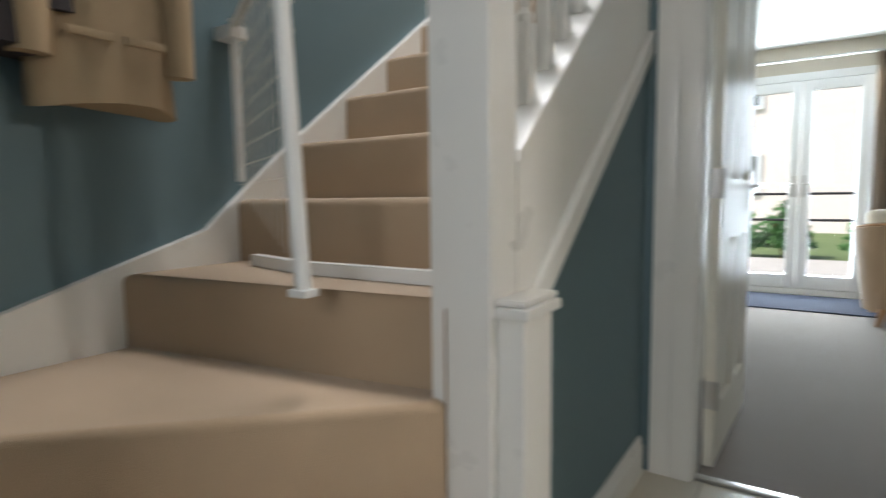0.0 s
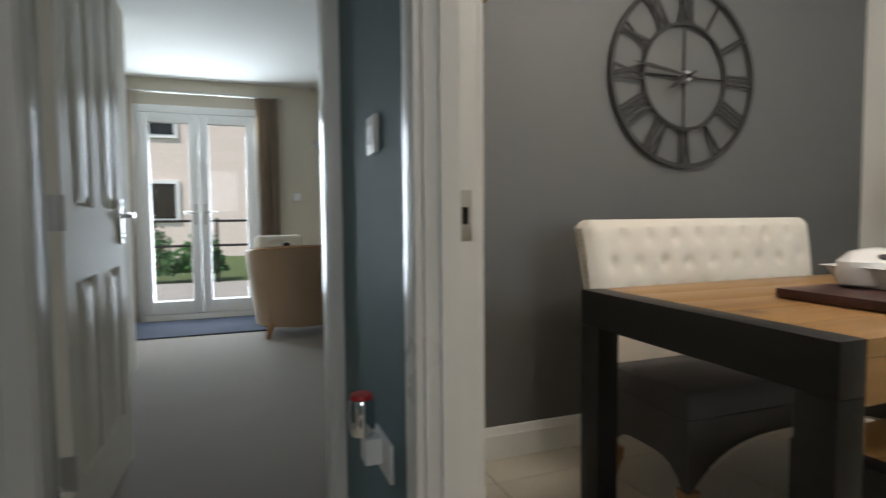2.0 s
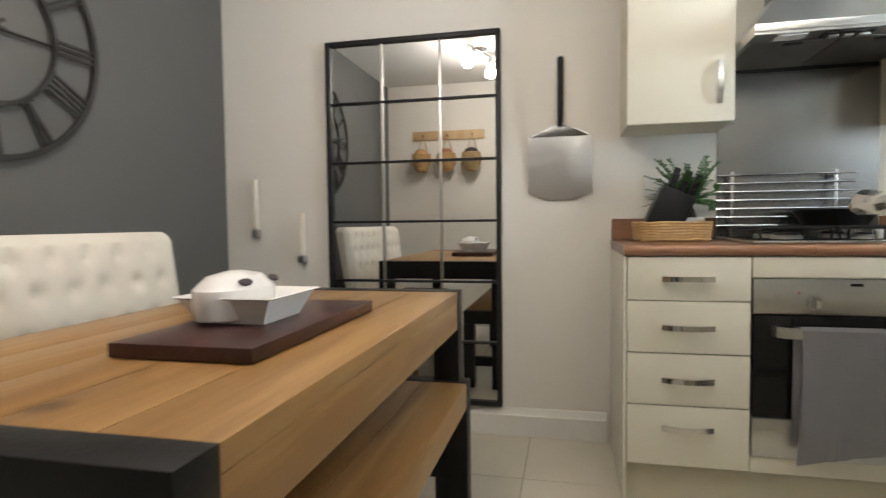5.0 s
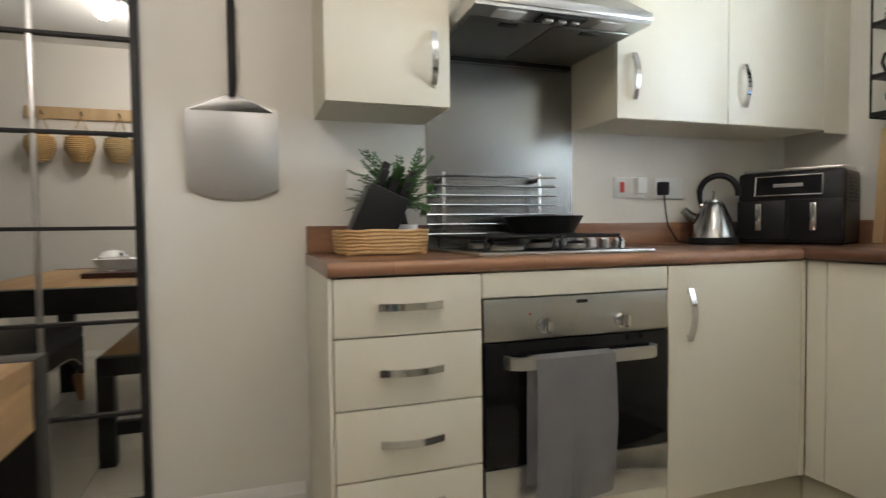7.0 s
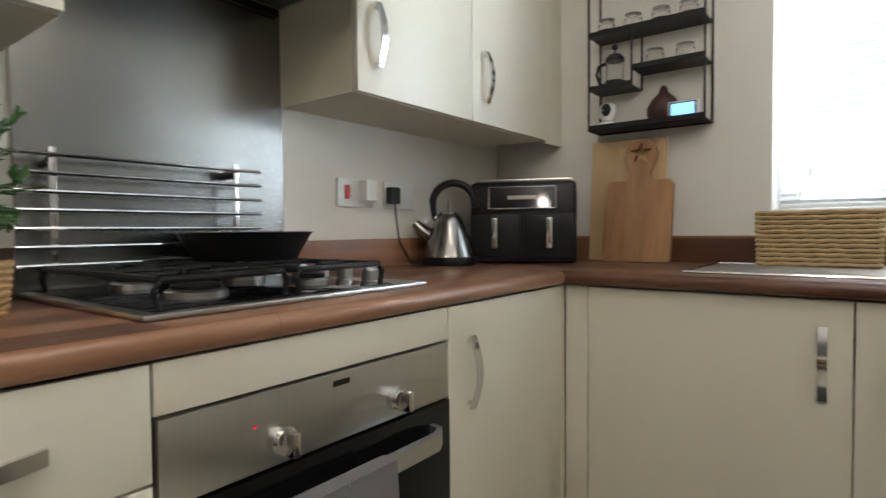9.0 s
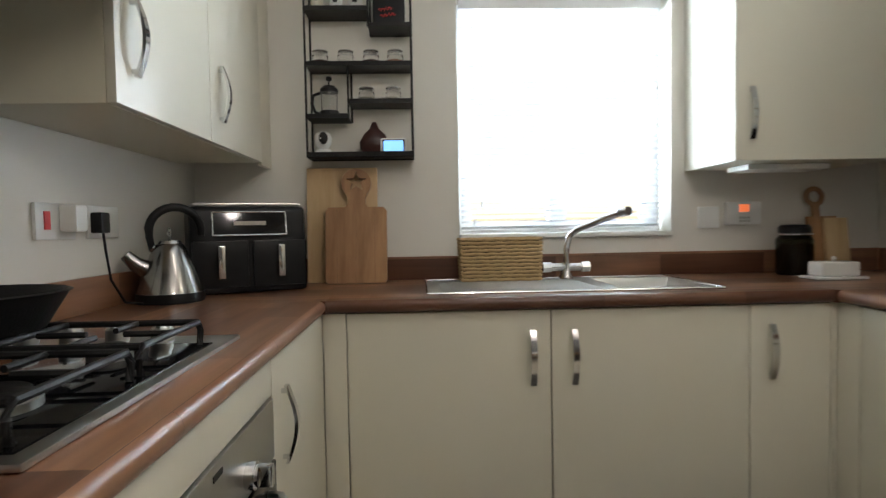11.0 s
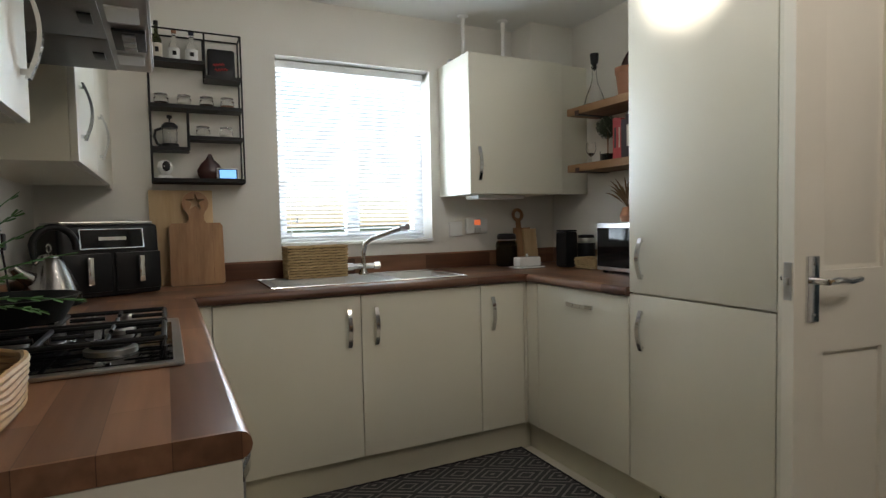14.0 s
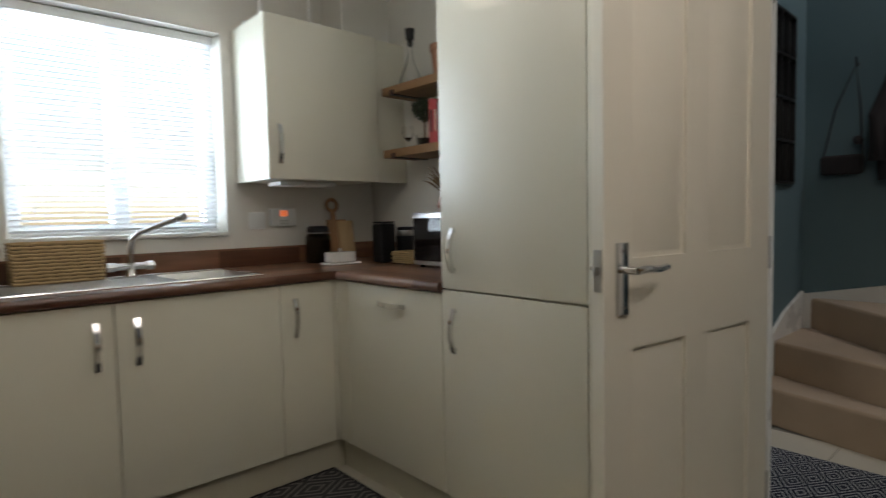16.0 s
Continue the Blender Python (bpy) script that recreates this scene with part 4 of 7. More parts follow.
copy_thing(bp, pose(-2.28, 0.14, 2.05))
vb = thing("pipe_valve", (-1.96, 0.10, 2.05), "small grey valve on top of the boiler cabinet", "valve")
part("body", lathe(B(), -1.96, 0.10, [(0.0, 0), (0.018, 0.0), (0.018, 0.02), (0.01, 0.03), (0, 0.03)], 12, 2.05), M_SATIN, vb)

# hood
hd = thing("extractor_hood", (-0.24, 1.42, 1.61), "stainless steel chimney cooker hood above the hob", "cooker hood")
bm = B()
y0, y1 = 1.125, 1.712
lo = [(-0.001, y0), (-0.485, y0), (-0.485, y1), (-0.001, y1)]
hi = [(-0.001, 1.30), (-0.26, 1.30), (-0.26, 1.54), (-0.001, 1.54)]
rings = [[bm.verts.new((x, y, z)) for x, y in q] for q, z in ((lo, 1.612), (lo, 1.648), (hi, 1.86))]
for p, q in zip(rings, rings[1:]):
    for k in range(4):
        bm.faces.new((p[k], p[(k + 1) % 4], q[(k + 1) % 4], q[k]))
bm.faces.new(rings[0][::-1])
bm.faces.new(rings[-1])
part("canopy", bm, M_STEEL, hd)
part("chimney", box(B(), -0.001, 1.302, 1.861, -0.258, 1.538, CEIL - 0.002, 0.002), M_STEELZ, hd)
part("rim", box(B(), -0.490, y0 - 0.003, 1.622, -0.4852, y1 + 0.003, 1.648, 0.002), M_STEEL, hd)
for a, b in ((1.14, 1.415), (1.422, 1.697)):
    f = part("grease_filter", box(B(), -0.04, a, 1.606, -0.40, b, 1.612, 0.002), M_FILTER, hd, "dark mesh grease filter")
    part("filter_catch", box(B(), -0.385, (a + b) / 2 - 0.03, 1.602, -0.36, (a + b) / 2 + 0.03, 1.607, 0.002), M_BLACK, f)
for y in (1.25, 1.59):
    part("lamp_cover", box(B(), -0.47, y - 0.045, 1.607, -0.41, y + 0.045, 1.612, 0.002), M_WHITE, hd, "unlit lamp cover")
sw = part("switch_panel", box(B(), -0.478, 1.345, 1.605, -0.412, 1.495, 1.6118, 0.002), M_MBLACK, hd, "dark switch panel under the hood")
for y in (1.375, 1.42, 1.465):
    part("rocker", box(B(), -0.458, y - 0.014, 1.597, -0.432, y + 0.014, 1.6048, 0.002), M_SATIN, sw)
part("back_flange", box(B(), -0.001, y0, 1.595, -0.02, y1, 1.612), M_MBLACK, hd)
sb = thing("splashback", (-0.004, 1.41, 0.911), "brushed steel splashback behind the hob", "splashback")
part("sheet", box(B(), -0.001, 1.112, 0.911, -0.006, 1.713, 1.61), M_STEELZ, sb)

# dining table, bench, settle
tb = thing("dining_table", (-1.415, 3.07, 0), "chunky rustic oak dining table with black end frames", "dining table")
X0, X1, Y0, Y1, H = -2.075, -0.775, 2.685, 3.465, 0.762
n = 5
for i in range(n):
    a, b = Y0 + (Y1 - Y0) * i / n, Y0 + (Y1 - Y0) * (i + 1) / n
    part("top_plank", box(B(), X0 + 0.001, a + 0.0006, H - 0.035, X1 - 0.001, b - 0.0006, H, 0.0015), M_OAK, tb)
for a, b in ((Y0 + 0.002, Y0 + 0.035), (Y1 - 0.035, Y1 - 0.002)):
    part("apron", box(B(), X0 + 0.001, a, H - 0.125, X1 - 0.001, b, H - 0.036, 0.002), M_OAK, tb)
for x0, x1 in ((X0 - 0.072, X0), (X1, X1 + 0.072)):
    part("end_rail", box(B(), x0, Y0, H - 0.105, x1, Y1, H + 0.001, 0.002), M_DWOOD, tb, "black stained end rail")
    for a, b in ((Y0, Y0 + 0.085), (Y1 - 0.085, Y1)):
        part("leg", box(B(), x0, a, 0.0, x1, b, H - 0.106, 0.002), M_DWOOD, tb, "black stained square leg")

be = thing("bench", (-1.34, 2.80, 0), "rustic oak dining bench with black end frames", "bench")
bx0, bx1, by0, by1, bh = -1.86, -0.79, 2.655, 2.945, 0.462
for i in range(2):
    a, b = by0 + (by1 - by0) * i / 2, by0 + (by1 - by0) * (i + 1) / 2
    part("seat_plank", box(B(), bx0 + 0.001, a + 0.0006, bh - 0.085, bx1 - 0.001, b - 0.0006, bh, 0.003), M_OAK, be)
for x0, x1 in ((bx0 - 0.065, bx0), (bx1, bx1 + 0.065)):
    part("end_rail", box(B(), x0, by0, bh - 0.075, x1, by1, bh + 0.001, 0.002), M_DWOOD, be)
    for a, b in ((by0, by0 + 0.065), (by1 - 0.065, by1)):
        part("leg", box(B(), x0, a, 0.0, x1, b, bh - 0.076, 0.002), M_DWOOD, be)
    part("stretcher", box(B(), x0 + 0.012, by0 + 0.066, 0.13, x1 - 0.012, by1 - 0.066, 0.185, 0.002), M_DWOOD, be)

st = thing("settle", (-1.4, 3.6, 0), "cream linen bench seat with a deep-buttoned back", "settle")
sx0, sx1 = -1.955, -0.815
buttons = []
for r, z in enumerate((0.58, 0.70, 0.81, 0.905)):
    k = 9 - (r % 2)
    for i in range(k):
        buttons.append((sx0 + 0.10 + (i + (0.5 if r % 2 else 0)) * (sx1 - sx0 - 0.20) / 8, z))


def back_y(x, z):
    """Front face of the padded back, dimpled at the buttons."""
    lean = 3.66 + (z - 0.47) * 0.13
    d = 0.0
    for u, w in buttons:
        q = ((x - u) ** 2 + (z - w) ** 2)
        if q < 0.006:
            d += 0.020 * math.exp(-q / 0.00055)
    ex = min(x - sx0, sx1 - x, 0.975 - z)
    puff = -0.012 * min(1, max(0, ex) / 0.06)
    return lean + d + puff + (0.02 * (1 - ex / 0.03) if ex < 0.03 else 0)


bm = B()
nx, nz = 96, 44
cols = []
for i in range(nx + 1):
    x = sx0 + (sx1 - sx0) * i / nx
    c = []
    for j in range(nz + 1):
        z = 0.36 + (0.972 - 0.36) * j / nz
        drop = 0.03 * (1 - min(1, min(x - sx0, sx1 - x) / 0.05)) ** 2 * (j / nz) ** 4
        c.append(bm.verts.new((x + 0.035 * max(0, 1 - (x - sx0) / 0.25) * (0.972 - z) / 0.45, back_y(x, z), z - drop)))
    cols.append(c)
for p, q in zip(cols, cols[1:]):
    for j in range(nz):
        bm.faces.new((p[j], q[j], q[j + 1], p[j + 1]))
rim = [c[0] for c in cols] + cols[-1][1:] + [c[-1] for c in cols[::-1][1:]] + cols[0][::-1][1:-1]
backv = [bm.verts.new((v.co.x, 3.715 + (v.co.z - 0.47) * 0.16, v.co.z)) for v in rim]
m = len(rim)
for i in range(m):
    bm.faces.new((rim[i], rim[(i + 1) % m], backv[(i + 1) % m], backv[i]))
bm.faces.new(backv)
bk = part("backrest", bm, M_LINEN, st)
bt = B()
lathe(bt, 0, 0, [(0.0, 0.005), (0.007, 0.003), (0.009, 0), (0.007, -0.003), (0, -0.003)], 10)
moved(bt, pose(0, 0, 0, 90))
button_mesh = mesh_of("button", bt, M_LINEN)
for u, w in buttons:
    o = new("button", button_mesh)
    o.parent = bk
    o.location = Vector((u, back_y(u, w) - 0.001, w)) - st.location
# Seat and rails are coloured dark to stand in for the table's shadow.
part("seat", box(B(), sx0 + 0.05, 3.28, 0.37, sx1 - 0.05, 3.67, 0.465, 0.04, 4), M_SHADEFAB, st, "fabric seat, coloured dark for the table's shade")


def arch(u, half, foot, crown):
    """Underside of the seat rail: low at the feet, rising in a soft curve."""
    f = min(1.0, abs(u) / half)
    return crown - (crown - foot) * f ** 4


xm, hw = (sx0 + sx1) / 2, (sx1 - sx0) / 2 - 0.06
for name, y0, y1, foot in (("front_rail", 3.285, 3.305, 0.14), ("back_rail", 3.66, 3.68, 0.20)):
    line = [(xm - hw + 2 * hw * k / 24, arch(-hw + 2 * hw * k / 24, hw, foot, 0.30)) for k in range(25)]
    part(name, prism(B(), line + [(xm + hw, 0.375), (xm - hw, 0.375)], "Y", y0, y1), M_SHADEFAB, st, "arched seat rail, coloured dark for the table's shade")
    if name == "front_rail":
        part("piping", sweep(B(), [(x, y0 - 0.003, z) for x, z in line[2:-2]], 0.004, 6), M_LINEN, st, "cream piping along the arch")
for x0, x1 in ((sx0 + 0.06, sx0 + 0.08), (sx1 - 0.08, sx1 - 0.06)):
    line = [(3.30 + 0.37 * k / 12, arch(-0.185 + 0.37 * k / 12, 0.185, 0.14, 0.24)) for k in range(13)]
    part("side_rail", prism(B(), line + [(3.67, 0.375), (3.30, 0.375)], "X", x0, x1), M_SHADEFAB, st)
for x in (sx0 + 0.085, sx1 - 0.085):
    for y in (3.31, 3.665):
        bm = sweep(B(), [(x, y, 0.155), (x, y, 0.12), (x, y + (0.03 if y > 3.5 else -0.015), 0.0)], [0.026, 0.024, 0.015], 4)
        part("leg", bm, M_LEGWOOD, st, "light oak tapered leg")
nl = B()
lathe(nl, 0, 0, [(0.0, 0.004), (0.004, 0.003), (0.006, 0), (0, 0)], 8)
moved(nl, pose(0, 0, 0, 0, -90, 0))
nail_mesh = mesh_of("nail_head", nl, M_SATIN)
for i in range(24):
    z = 0.48 + i * 0.019
    o = new("nail_head", nail_mesh)
    o.parent = bk
    o.location = Vector((sx0 - 0.0005 + 0.035 * (0.972 - z) / 0.45, 3.695 + (z - 0.47) * 0.145, z)) - st.location

# mirror
mi = thing("window_mirror", (-0.02, 3.05, 0.13), "tall black metal window-pane mirror on the wall", "mirror")
my0, my1, mz0, mz1 = 2.628, 3.476, 0.135, 1.868
part("glass", box(B(), -0.014, my0 + 0.01, mz0 + 0.01, -0.010, my1 - 0.01, mz1 - 0.01), M_MIRROR, mi, "silvered mirror glass")
bm = B()
for a, b in ((my0, my0 + 0.022), (my1 - 0.022, my1)):
    box(bm, -0.001, a, mz0, -0.032, b, mz1, 0.002)
for a, b in ((mz0, mz0 + 0.022), (mz1 - 0.022, mz1)):
    box(bm, -0.001, my0 + 0.022, a, -0.032, my1 - 0.022, b, 0.002)
part("frame", bm, M_MBLACK, mi)
for i in range(1, 6):
    z = mz0 + 0.012 + (mz1 - mz0 - 0.024) * i / 6
    part("glazing_bar", box(B(), -0.015, my0 + 0.0225, z - 0.006, -0.026, my1 - 0.0225, z + 0.006, 0.002), M_MBLACK, mi)
for i in range(1, 3):
    y = my0 + (my1 - my0) * i / 3
    part("glazing_bar", box(B(), -0.0145, y - 0.006, mz0 + 0.0225, -0.024, y + 0.006, mz1 - 0.0225, 0.002), M_SATIN, mi)

# wall clock
ck = thing("wall_clock", (-1.222, 4.03, 1.605), "large charcoal skeleton wall clock with roman numerals", "clock")
cx, cz, cy = -1.222, 1.605, 4.028


def ring(bm, r, w, n=64, y=cy):
    return sweep(bm, [(cx + r * math.cos(k * math.tau / n), y, cz + r * math.sin(k * math.tau / n)) for k in range(n)], 0.006, 4, True, r2=w / 2)


part("outer_ring", ring(B(), 0.398, 0.02), M_CLOCK, ck)
part("inner_ring", ring(B(), 0.232, 0.014), M_CLOCK, ck)
NUM = ["XII", "I", "II", "III", "IIII", "V", "VI", "VII", "VIII", "IX", "X", "XI"]


def numeral(text):
    """Upright bars and crossed strokes, centred, top outwards."""
    bm = B()
    width = {"I": 0.020, "V": 0.046, "X": 0.050}
    total = sum(width[c] for c in text)
    u = -total / 2
    for c in text:
        w = width[c]
        if c == "I":
            lines = [((u + w / 2, -0.07), (u + w / 2, 0.07))]
        elif c == "V":
            lines = [((u + 0.006, 0.07), (u + w / 2, -0.07)), ((u + w / 2, -0.07), (u + w - 0.006, 0.07))]
        else:
            lines = [((u + 0.006, 0.07), (u + w - 0.006, -0.07)), ((u + 0.006, -0.07), (u + w - 0.006, 0.07))]
        for i, (p, q) in enumerate(lines):
            sweep(bm, [(p[0], -0.001 * i, p[1]), (q[0], -0.001 * i, q[1])], 0.0035, 4, r2=0.004 + (0.003 if (c != "I" and i == 0) else 0.001))
        u += w
    for z in (-0.073, 0.073):
        box(bm, -total / 2 - 0.002, -0.004, z - 0.003, total / 2 + 0.002, 0.004, z + 0.003)
    return bm


for k, text in enumerate(NUM):
    a = k * math.tau / 12
    bm = moved(numeral(text), Matrix.Translation((cx, cy, cz)) @ Matrix.Rotation(a, 4, "Y") @ Matrix.Translation((0, 0, 0.314)))
    part("numeral", bm, M_CLOCK, ck)
bm = B()
for k in range(4):
    a = k * math.tau / 4
    rod(bm, (cx, cy + 0.006, cz), (cx + 0.236 * math.cos(a), cy + 0.006, cz + 0.236 * math.sin(a)), 0.005, 6)
part("spoke", bm, M_CLOCK, ck)
part("hub", moved(lathe(B(), 0, 0, [(0, 0.02), (0.022, 0.018), (0.028, 0), (0.028, -0.015), (0, -0.015)], 20), Matrix.Translation((cx, cy, cz)) @ pose(0, 0, 0, 90)), M_SATIN, ck)


def hand(bm, angle, length, w):
    a = radians(90 - angle)
    d, n_ = Vector((math.cos(a), 0, math.sin(a))), Vector((-math.sin(a), 0, math.cos(a)))
    c = Vector((cx, cy - 0.022, cz))
    prism_pts = [c - d * 0.05 + n_ * w * 0.5, c + d * length * 0.7 + n_ * w, c + d * length, c + d * length * 0.7 - n_ * w, c - d * 0.05 - n_ * w * 0.5]
    lo = [bm.verts.new(p) for p in prism_pts]
    hi = [bm.verts.new(p + Vector((0, 0.003, 0))) for p in prism_pts]
    bm.faces.new(lo), bm.faces.new(hi[::-1])
    for i in range(5):
        bm.faces.new((lo[i], lo[(i + 1) % 5], hi[(i + 1) % 5], hi[i]))
    return bm


part("minute_hand", hand(B(), -82, 0.30, 0.009), M_CLOCK, ck)
part("hour_hand", hand(B(), 240, 0.13, 0.011), M_CLOCK, ck)


# ---- ceiling lamps ----
def ceiling_lamp(x, y, rz, spots):
    c = thing("ceiling_lamp", (x, y, CEIL), "chrome ceiling spotlight bar with lit frosted bulbs", "ceiling lamp", rz=rz)
    part("ceiling_plate", lathe(B(), 0, 0, [(0, 0), (0.06, 0), (0.06, -0.018), (0.05, -0.025), (0, -0.025)], 24), M_CHROME, c)
    part("arm", rod(B(), (-spots, 0, -0.032), (spots, 0, -0.032), 0.009, 10), M_CHROME, c)
    for u in (-spots, spots):
        h = part("lamp_head", lathe(B(), u, 0, [(0.012, -0.03), (0.02, -0.05), (0.034, -0.075), (0.036, -0.09), (0.033, -0.09), (0.03, -0.075), (0.012, -0.055)], 18), M_CHROME, c)
        b = part("bulb", lathe(B(), u, 0, [(0, -0.075), (0.028, -0.08), (0.03, -0.094), (0.022, -0.108), (0, -0.114)], 18), M_BULB, h, "lit frosted bulb")
        b.visible_shadow = False
    return c


ceiling_lamp(-1.69, 2.98, 19.4, 0.18)
ceiling_lamp(-1.25, 1.50, -50, 0.156)

# ---- on the east worktop ----
hb = thing("gas_hob", (-0.28, 1.43, 0.911), "stainless steel gas hob with black pan supports", "hob")
part("tray", box(B(), -0.525, 1.138, 0.911, -0.03, 1.722, 0.920, 0.004), M_STEEL, hb)
part("well", box(B(), -0.505, 1.225, 0.9201, -0.05, 1.702, 0.9225, 0.001), M_OVGLASS, hb)
for x, y, r in ((-0.39, 1.575, 0.05), (-0.16, 1.575, 0.038), (-0.39, 1.335, 0.032), (-0.16, 1.335, 0.045)):
    bn = part("burner", lathe(B(), x, y, [(0, 0), (r, 0), (r, 0.010), (r * 0.85, 0.014), (0, 0.014)], 24, 0.9225), M_SATIN, hb, "grey metal burner ring")
    part("burner_cap", lathe(B(), x, y, [(0, 0.0142), (r * 0.78, 0.0142), (r * 0.8, 0.020), (r * 0.7, 0.023), (0, 0.023)], 24, 0.9225), M_IRON, bn)
for ya, yb in ((1.235, 1.455), (1.465, 1.695)):
    bm = B()
    z = 0.962
    for x in (-0.49, -0.065):
        sweep(bm, [(x, ya + 0.01, 0.923), (x, ya + 0.004, z - 0.015), (x, ya + 0.015, z), (x, yb - 0.015, z), (x, yb - 0.004, z - 0.015), (x, yb - 0.01, 0.923)], 0.0055, 8)
    for y in (ya + 0.012, yb - 0.012):
        rod(bm, (-0.49, y, z), (-0.065, y, z), 0.0055, 8)
    ym = (ya + yb) / 2
    for x in (-0.39, -0.16):
        rod(bm, (x, ya + 0.012, z), (x, ym - 0.028, z), 0.005, 6)
        rod(bm, (x, yb - 0.012, z), (x, ym + 0.028, z), 0.005, 6)
        rod(bm, (x - 0.10, ym, z), (x - 0.028, ym, z), 0.005, 6)
        rod(bm, (x + 0.10, ym, z), (x + 0.028, ym, z), 0.005, 6)
    rod(bm, (-0.275, ya + 0.012, z), (-0.275, yb - 0.012, z), 0.0055, 8)
    part("pan_support", bm, M_IRON, hb, "black cast iron pan support")
for x in (-0.16, -0.24, -0.32, -0.40):
    bm = lathe(B(), x, 1.182, [(0, 0), (0.020, 0), (0.019, 0.022), (0.016, 0.026), (0, 0.026)], 18, 0.920)
    box(bm, x - 0.004, 1.166, 0.944, x + 0.004, 1.198, 0.951, 0.001)
    part("knob", bm, M_SATIN, hb, "silver control knob")

pn = thing("frying_pan", (-0.17, 1.335, 0.968), "black cast iron skillet on the hob", "pan")
part("bowl", lathe(B(), -0.17, 1.335, [(0, 0), (0.108, 0), (0.142, 0.058), (0.146, 0.058), (0.140, 0.060), (0.105, 0.006), (0, 0.006)], 36, 0.968), M_IRON, pn)

rr = thing("wire_rack", (-0.05, 1.475, 0.93), "chrome rod rack hanging behind the hob", "rack")
for i in range(7):
    z = 0.968 + i * 0.0345
    part("rod", rod(B(), (-0.062, 1.222, z), (-0.062, 1.728, z), 0.0038, 8), M_CHROME, rr)
for y in (1.285, 1.665):
    u = part("upright", box(B(), -0.052, y - 0.006, 0.95, -0.057, y + 0.006, 1.19, 0.001), M_CHROME, rr)
    for z in (0.96, 1.165):
        part("spacer", rod(B(), (-0.0505, y, z), (-0.007, y, z), 0.010, 10), M_BLACK, u, "black plastic spacer")

# basket with knife block and fern
bk = thing("oval_basket", (-0.185, 1.93, 0.911), "low golden wicker tray basket on the worktop", "basket")
for i in range(7):
    z = 0.919 + i * 0.0105
    r1, r2 = 0.112 + 0.001 * i, 0.138 + 0.001 * i
    pts = [(-0.185 + r1 * math.copysign(abs(math.cos(a)) ** 0.6, math.cos(a)), 1.925 + r2 * math.copysign(abs(math.sin(a)) ** 0.6, math.sin(a)), z + 0.0015 * math.sin(a * 9 + i)) for a in (k * math.tau / 48 for k in range(48))]
    part("wicker_coil", sweep(B(), pts, 0.0062, 7, True), M_WICKER, bk)
part("base", box(B(), -0.285, 1.80, 0.911, -0.085, 2.05, 0.917, 0.002), M_WICKER, bk)
kb = thing("knife_block", (-0.20, 1.965, 0.918), "slanted black knife block with black-handled knives", "knife block")
T_K = Matrix.Translation((-0.20, 1.985, 0.918)) @ Matrix.Rotation(radians(24), 4, "X")
part("block", moved(box(B(), -0.05, -0.068, 0.028, 0.05, 0.068, 0.205, 0.006), T_K), M_BLACK, kb)
for i, (u, v) in enumerate(((-0.03, -0.045), (0.0, -0.045), (0.03, -0.045), (-0.02, -0.005), (0.015, -0.005), (-0.02, 0.035), (0.015, 0.035))):
    bm = box(B(), u - 0.009, v - 0.013, 0.206, u + 0.009, v + 0.013, 0.295 - 0.014 * (i % 3), 0.005)
    part("knife_handle", moved(bm, T_K), M_BLACK, kb)
fp = thing("fern_plant", (-0.15, 1.845, 0.918), "bushy green artificial fern in a pale pot", "plant")
part("pot", lathe(B(), -0.15, 1.845, [(0, 0), (0.042, 0), (0.05, 0.02), (0.054, 0.085), (0.049, 0.085), (0.045, 0.07), (0, 0.07)], 22, 0.918), M_CERAM, fp)
rnd = random.Random(4)
part("stalk", lathe(B(), -0.15, 1.845, [(0.03, 0.07), (0.022, 0.09), (0.012, 0.13), (0.010, 0.16), (0, 0.16)], 10, 0.918), M_SOIL, fp, "dark bundled stalks")
bm, sm = B(), B()
for f in range(46):
    az = rnd.uniform(0, math.tau)
    el = rnd.uniform(0.1, 1.2)
    L = rnd.uniform(0.15, 0.25)
    p = Vector((-0.15, 1.845, 1.06))
    d = Vector((math.cos(az) * math.cos(el), math.sin(az) * math.cos(el), math.sin(el)))
    pts = []
    for k in range(9):
        pts.append(p.copy())
        d.z -= 0.06
        d.normalize()
        p = p + d * (L / 8)
    if max(q.x for q in pts) > -0.03:
        pts = [Vector((min(q.x, -0.03 - 0.002 * i), q.y, q.z)) for i, q in enumerate(pts)]
    pts = [Vector((q.x, max(q.y, 1.75), q.z)) for q in pts]
    sweep(sm, pts, [0.0022 - 0.0002 * k for k in range(9)], 4)
    for k in range(2, 9):
        a = (pts[k] - pts[k - 1]).normalized()
        side = a.cross(Vector((0, 0, 1)))
        if side.length < 0.1:
            side = Vector((1, 0, 0))
        side.normalize()
        w = 0.030 * (1 - 0.075 * k)
        for s in (-1, 1):
            for h in (0.0, 0.5):
                o = pts[k - 1].lerp(pts[k], h)
                tip = o + side * s * w + a * 0.012 + Vector((0, 0, rnd.uniform(-0.006, 0.004)))
                q = a * 0.0065
                vs = [bm.verts.new(v) for v in (o - q * 0.4, o + (tip - o) * 0.5 - q, tip, o + (tip - o) * 0.5 + q)]
                bm.faces.new(vs)
part("stem", sm, M_LEAF, fp)
lf = part("foliage", bm, M_LEAF, fp, "many small green fern leaflets")
lf["kind"] = "stuff"


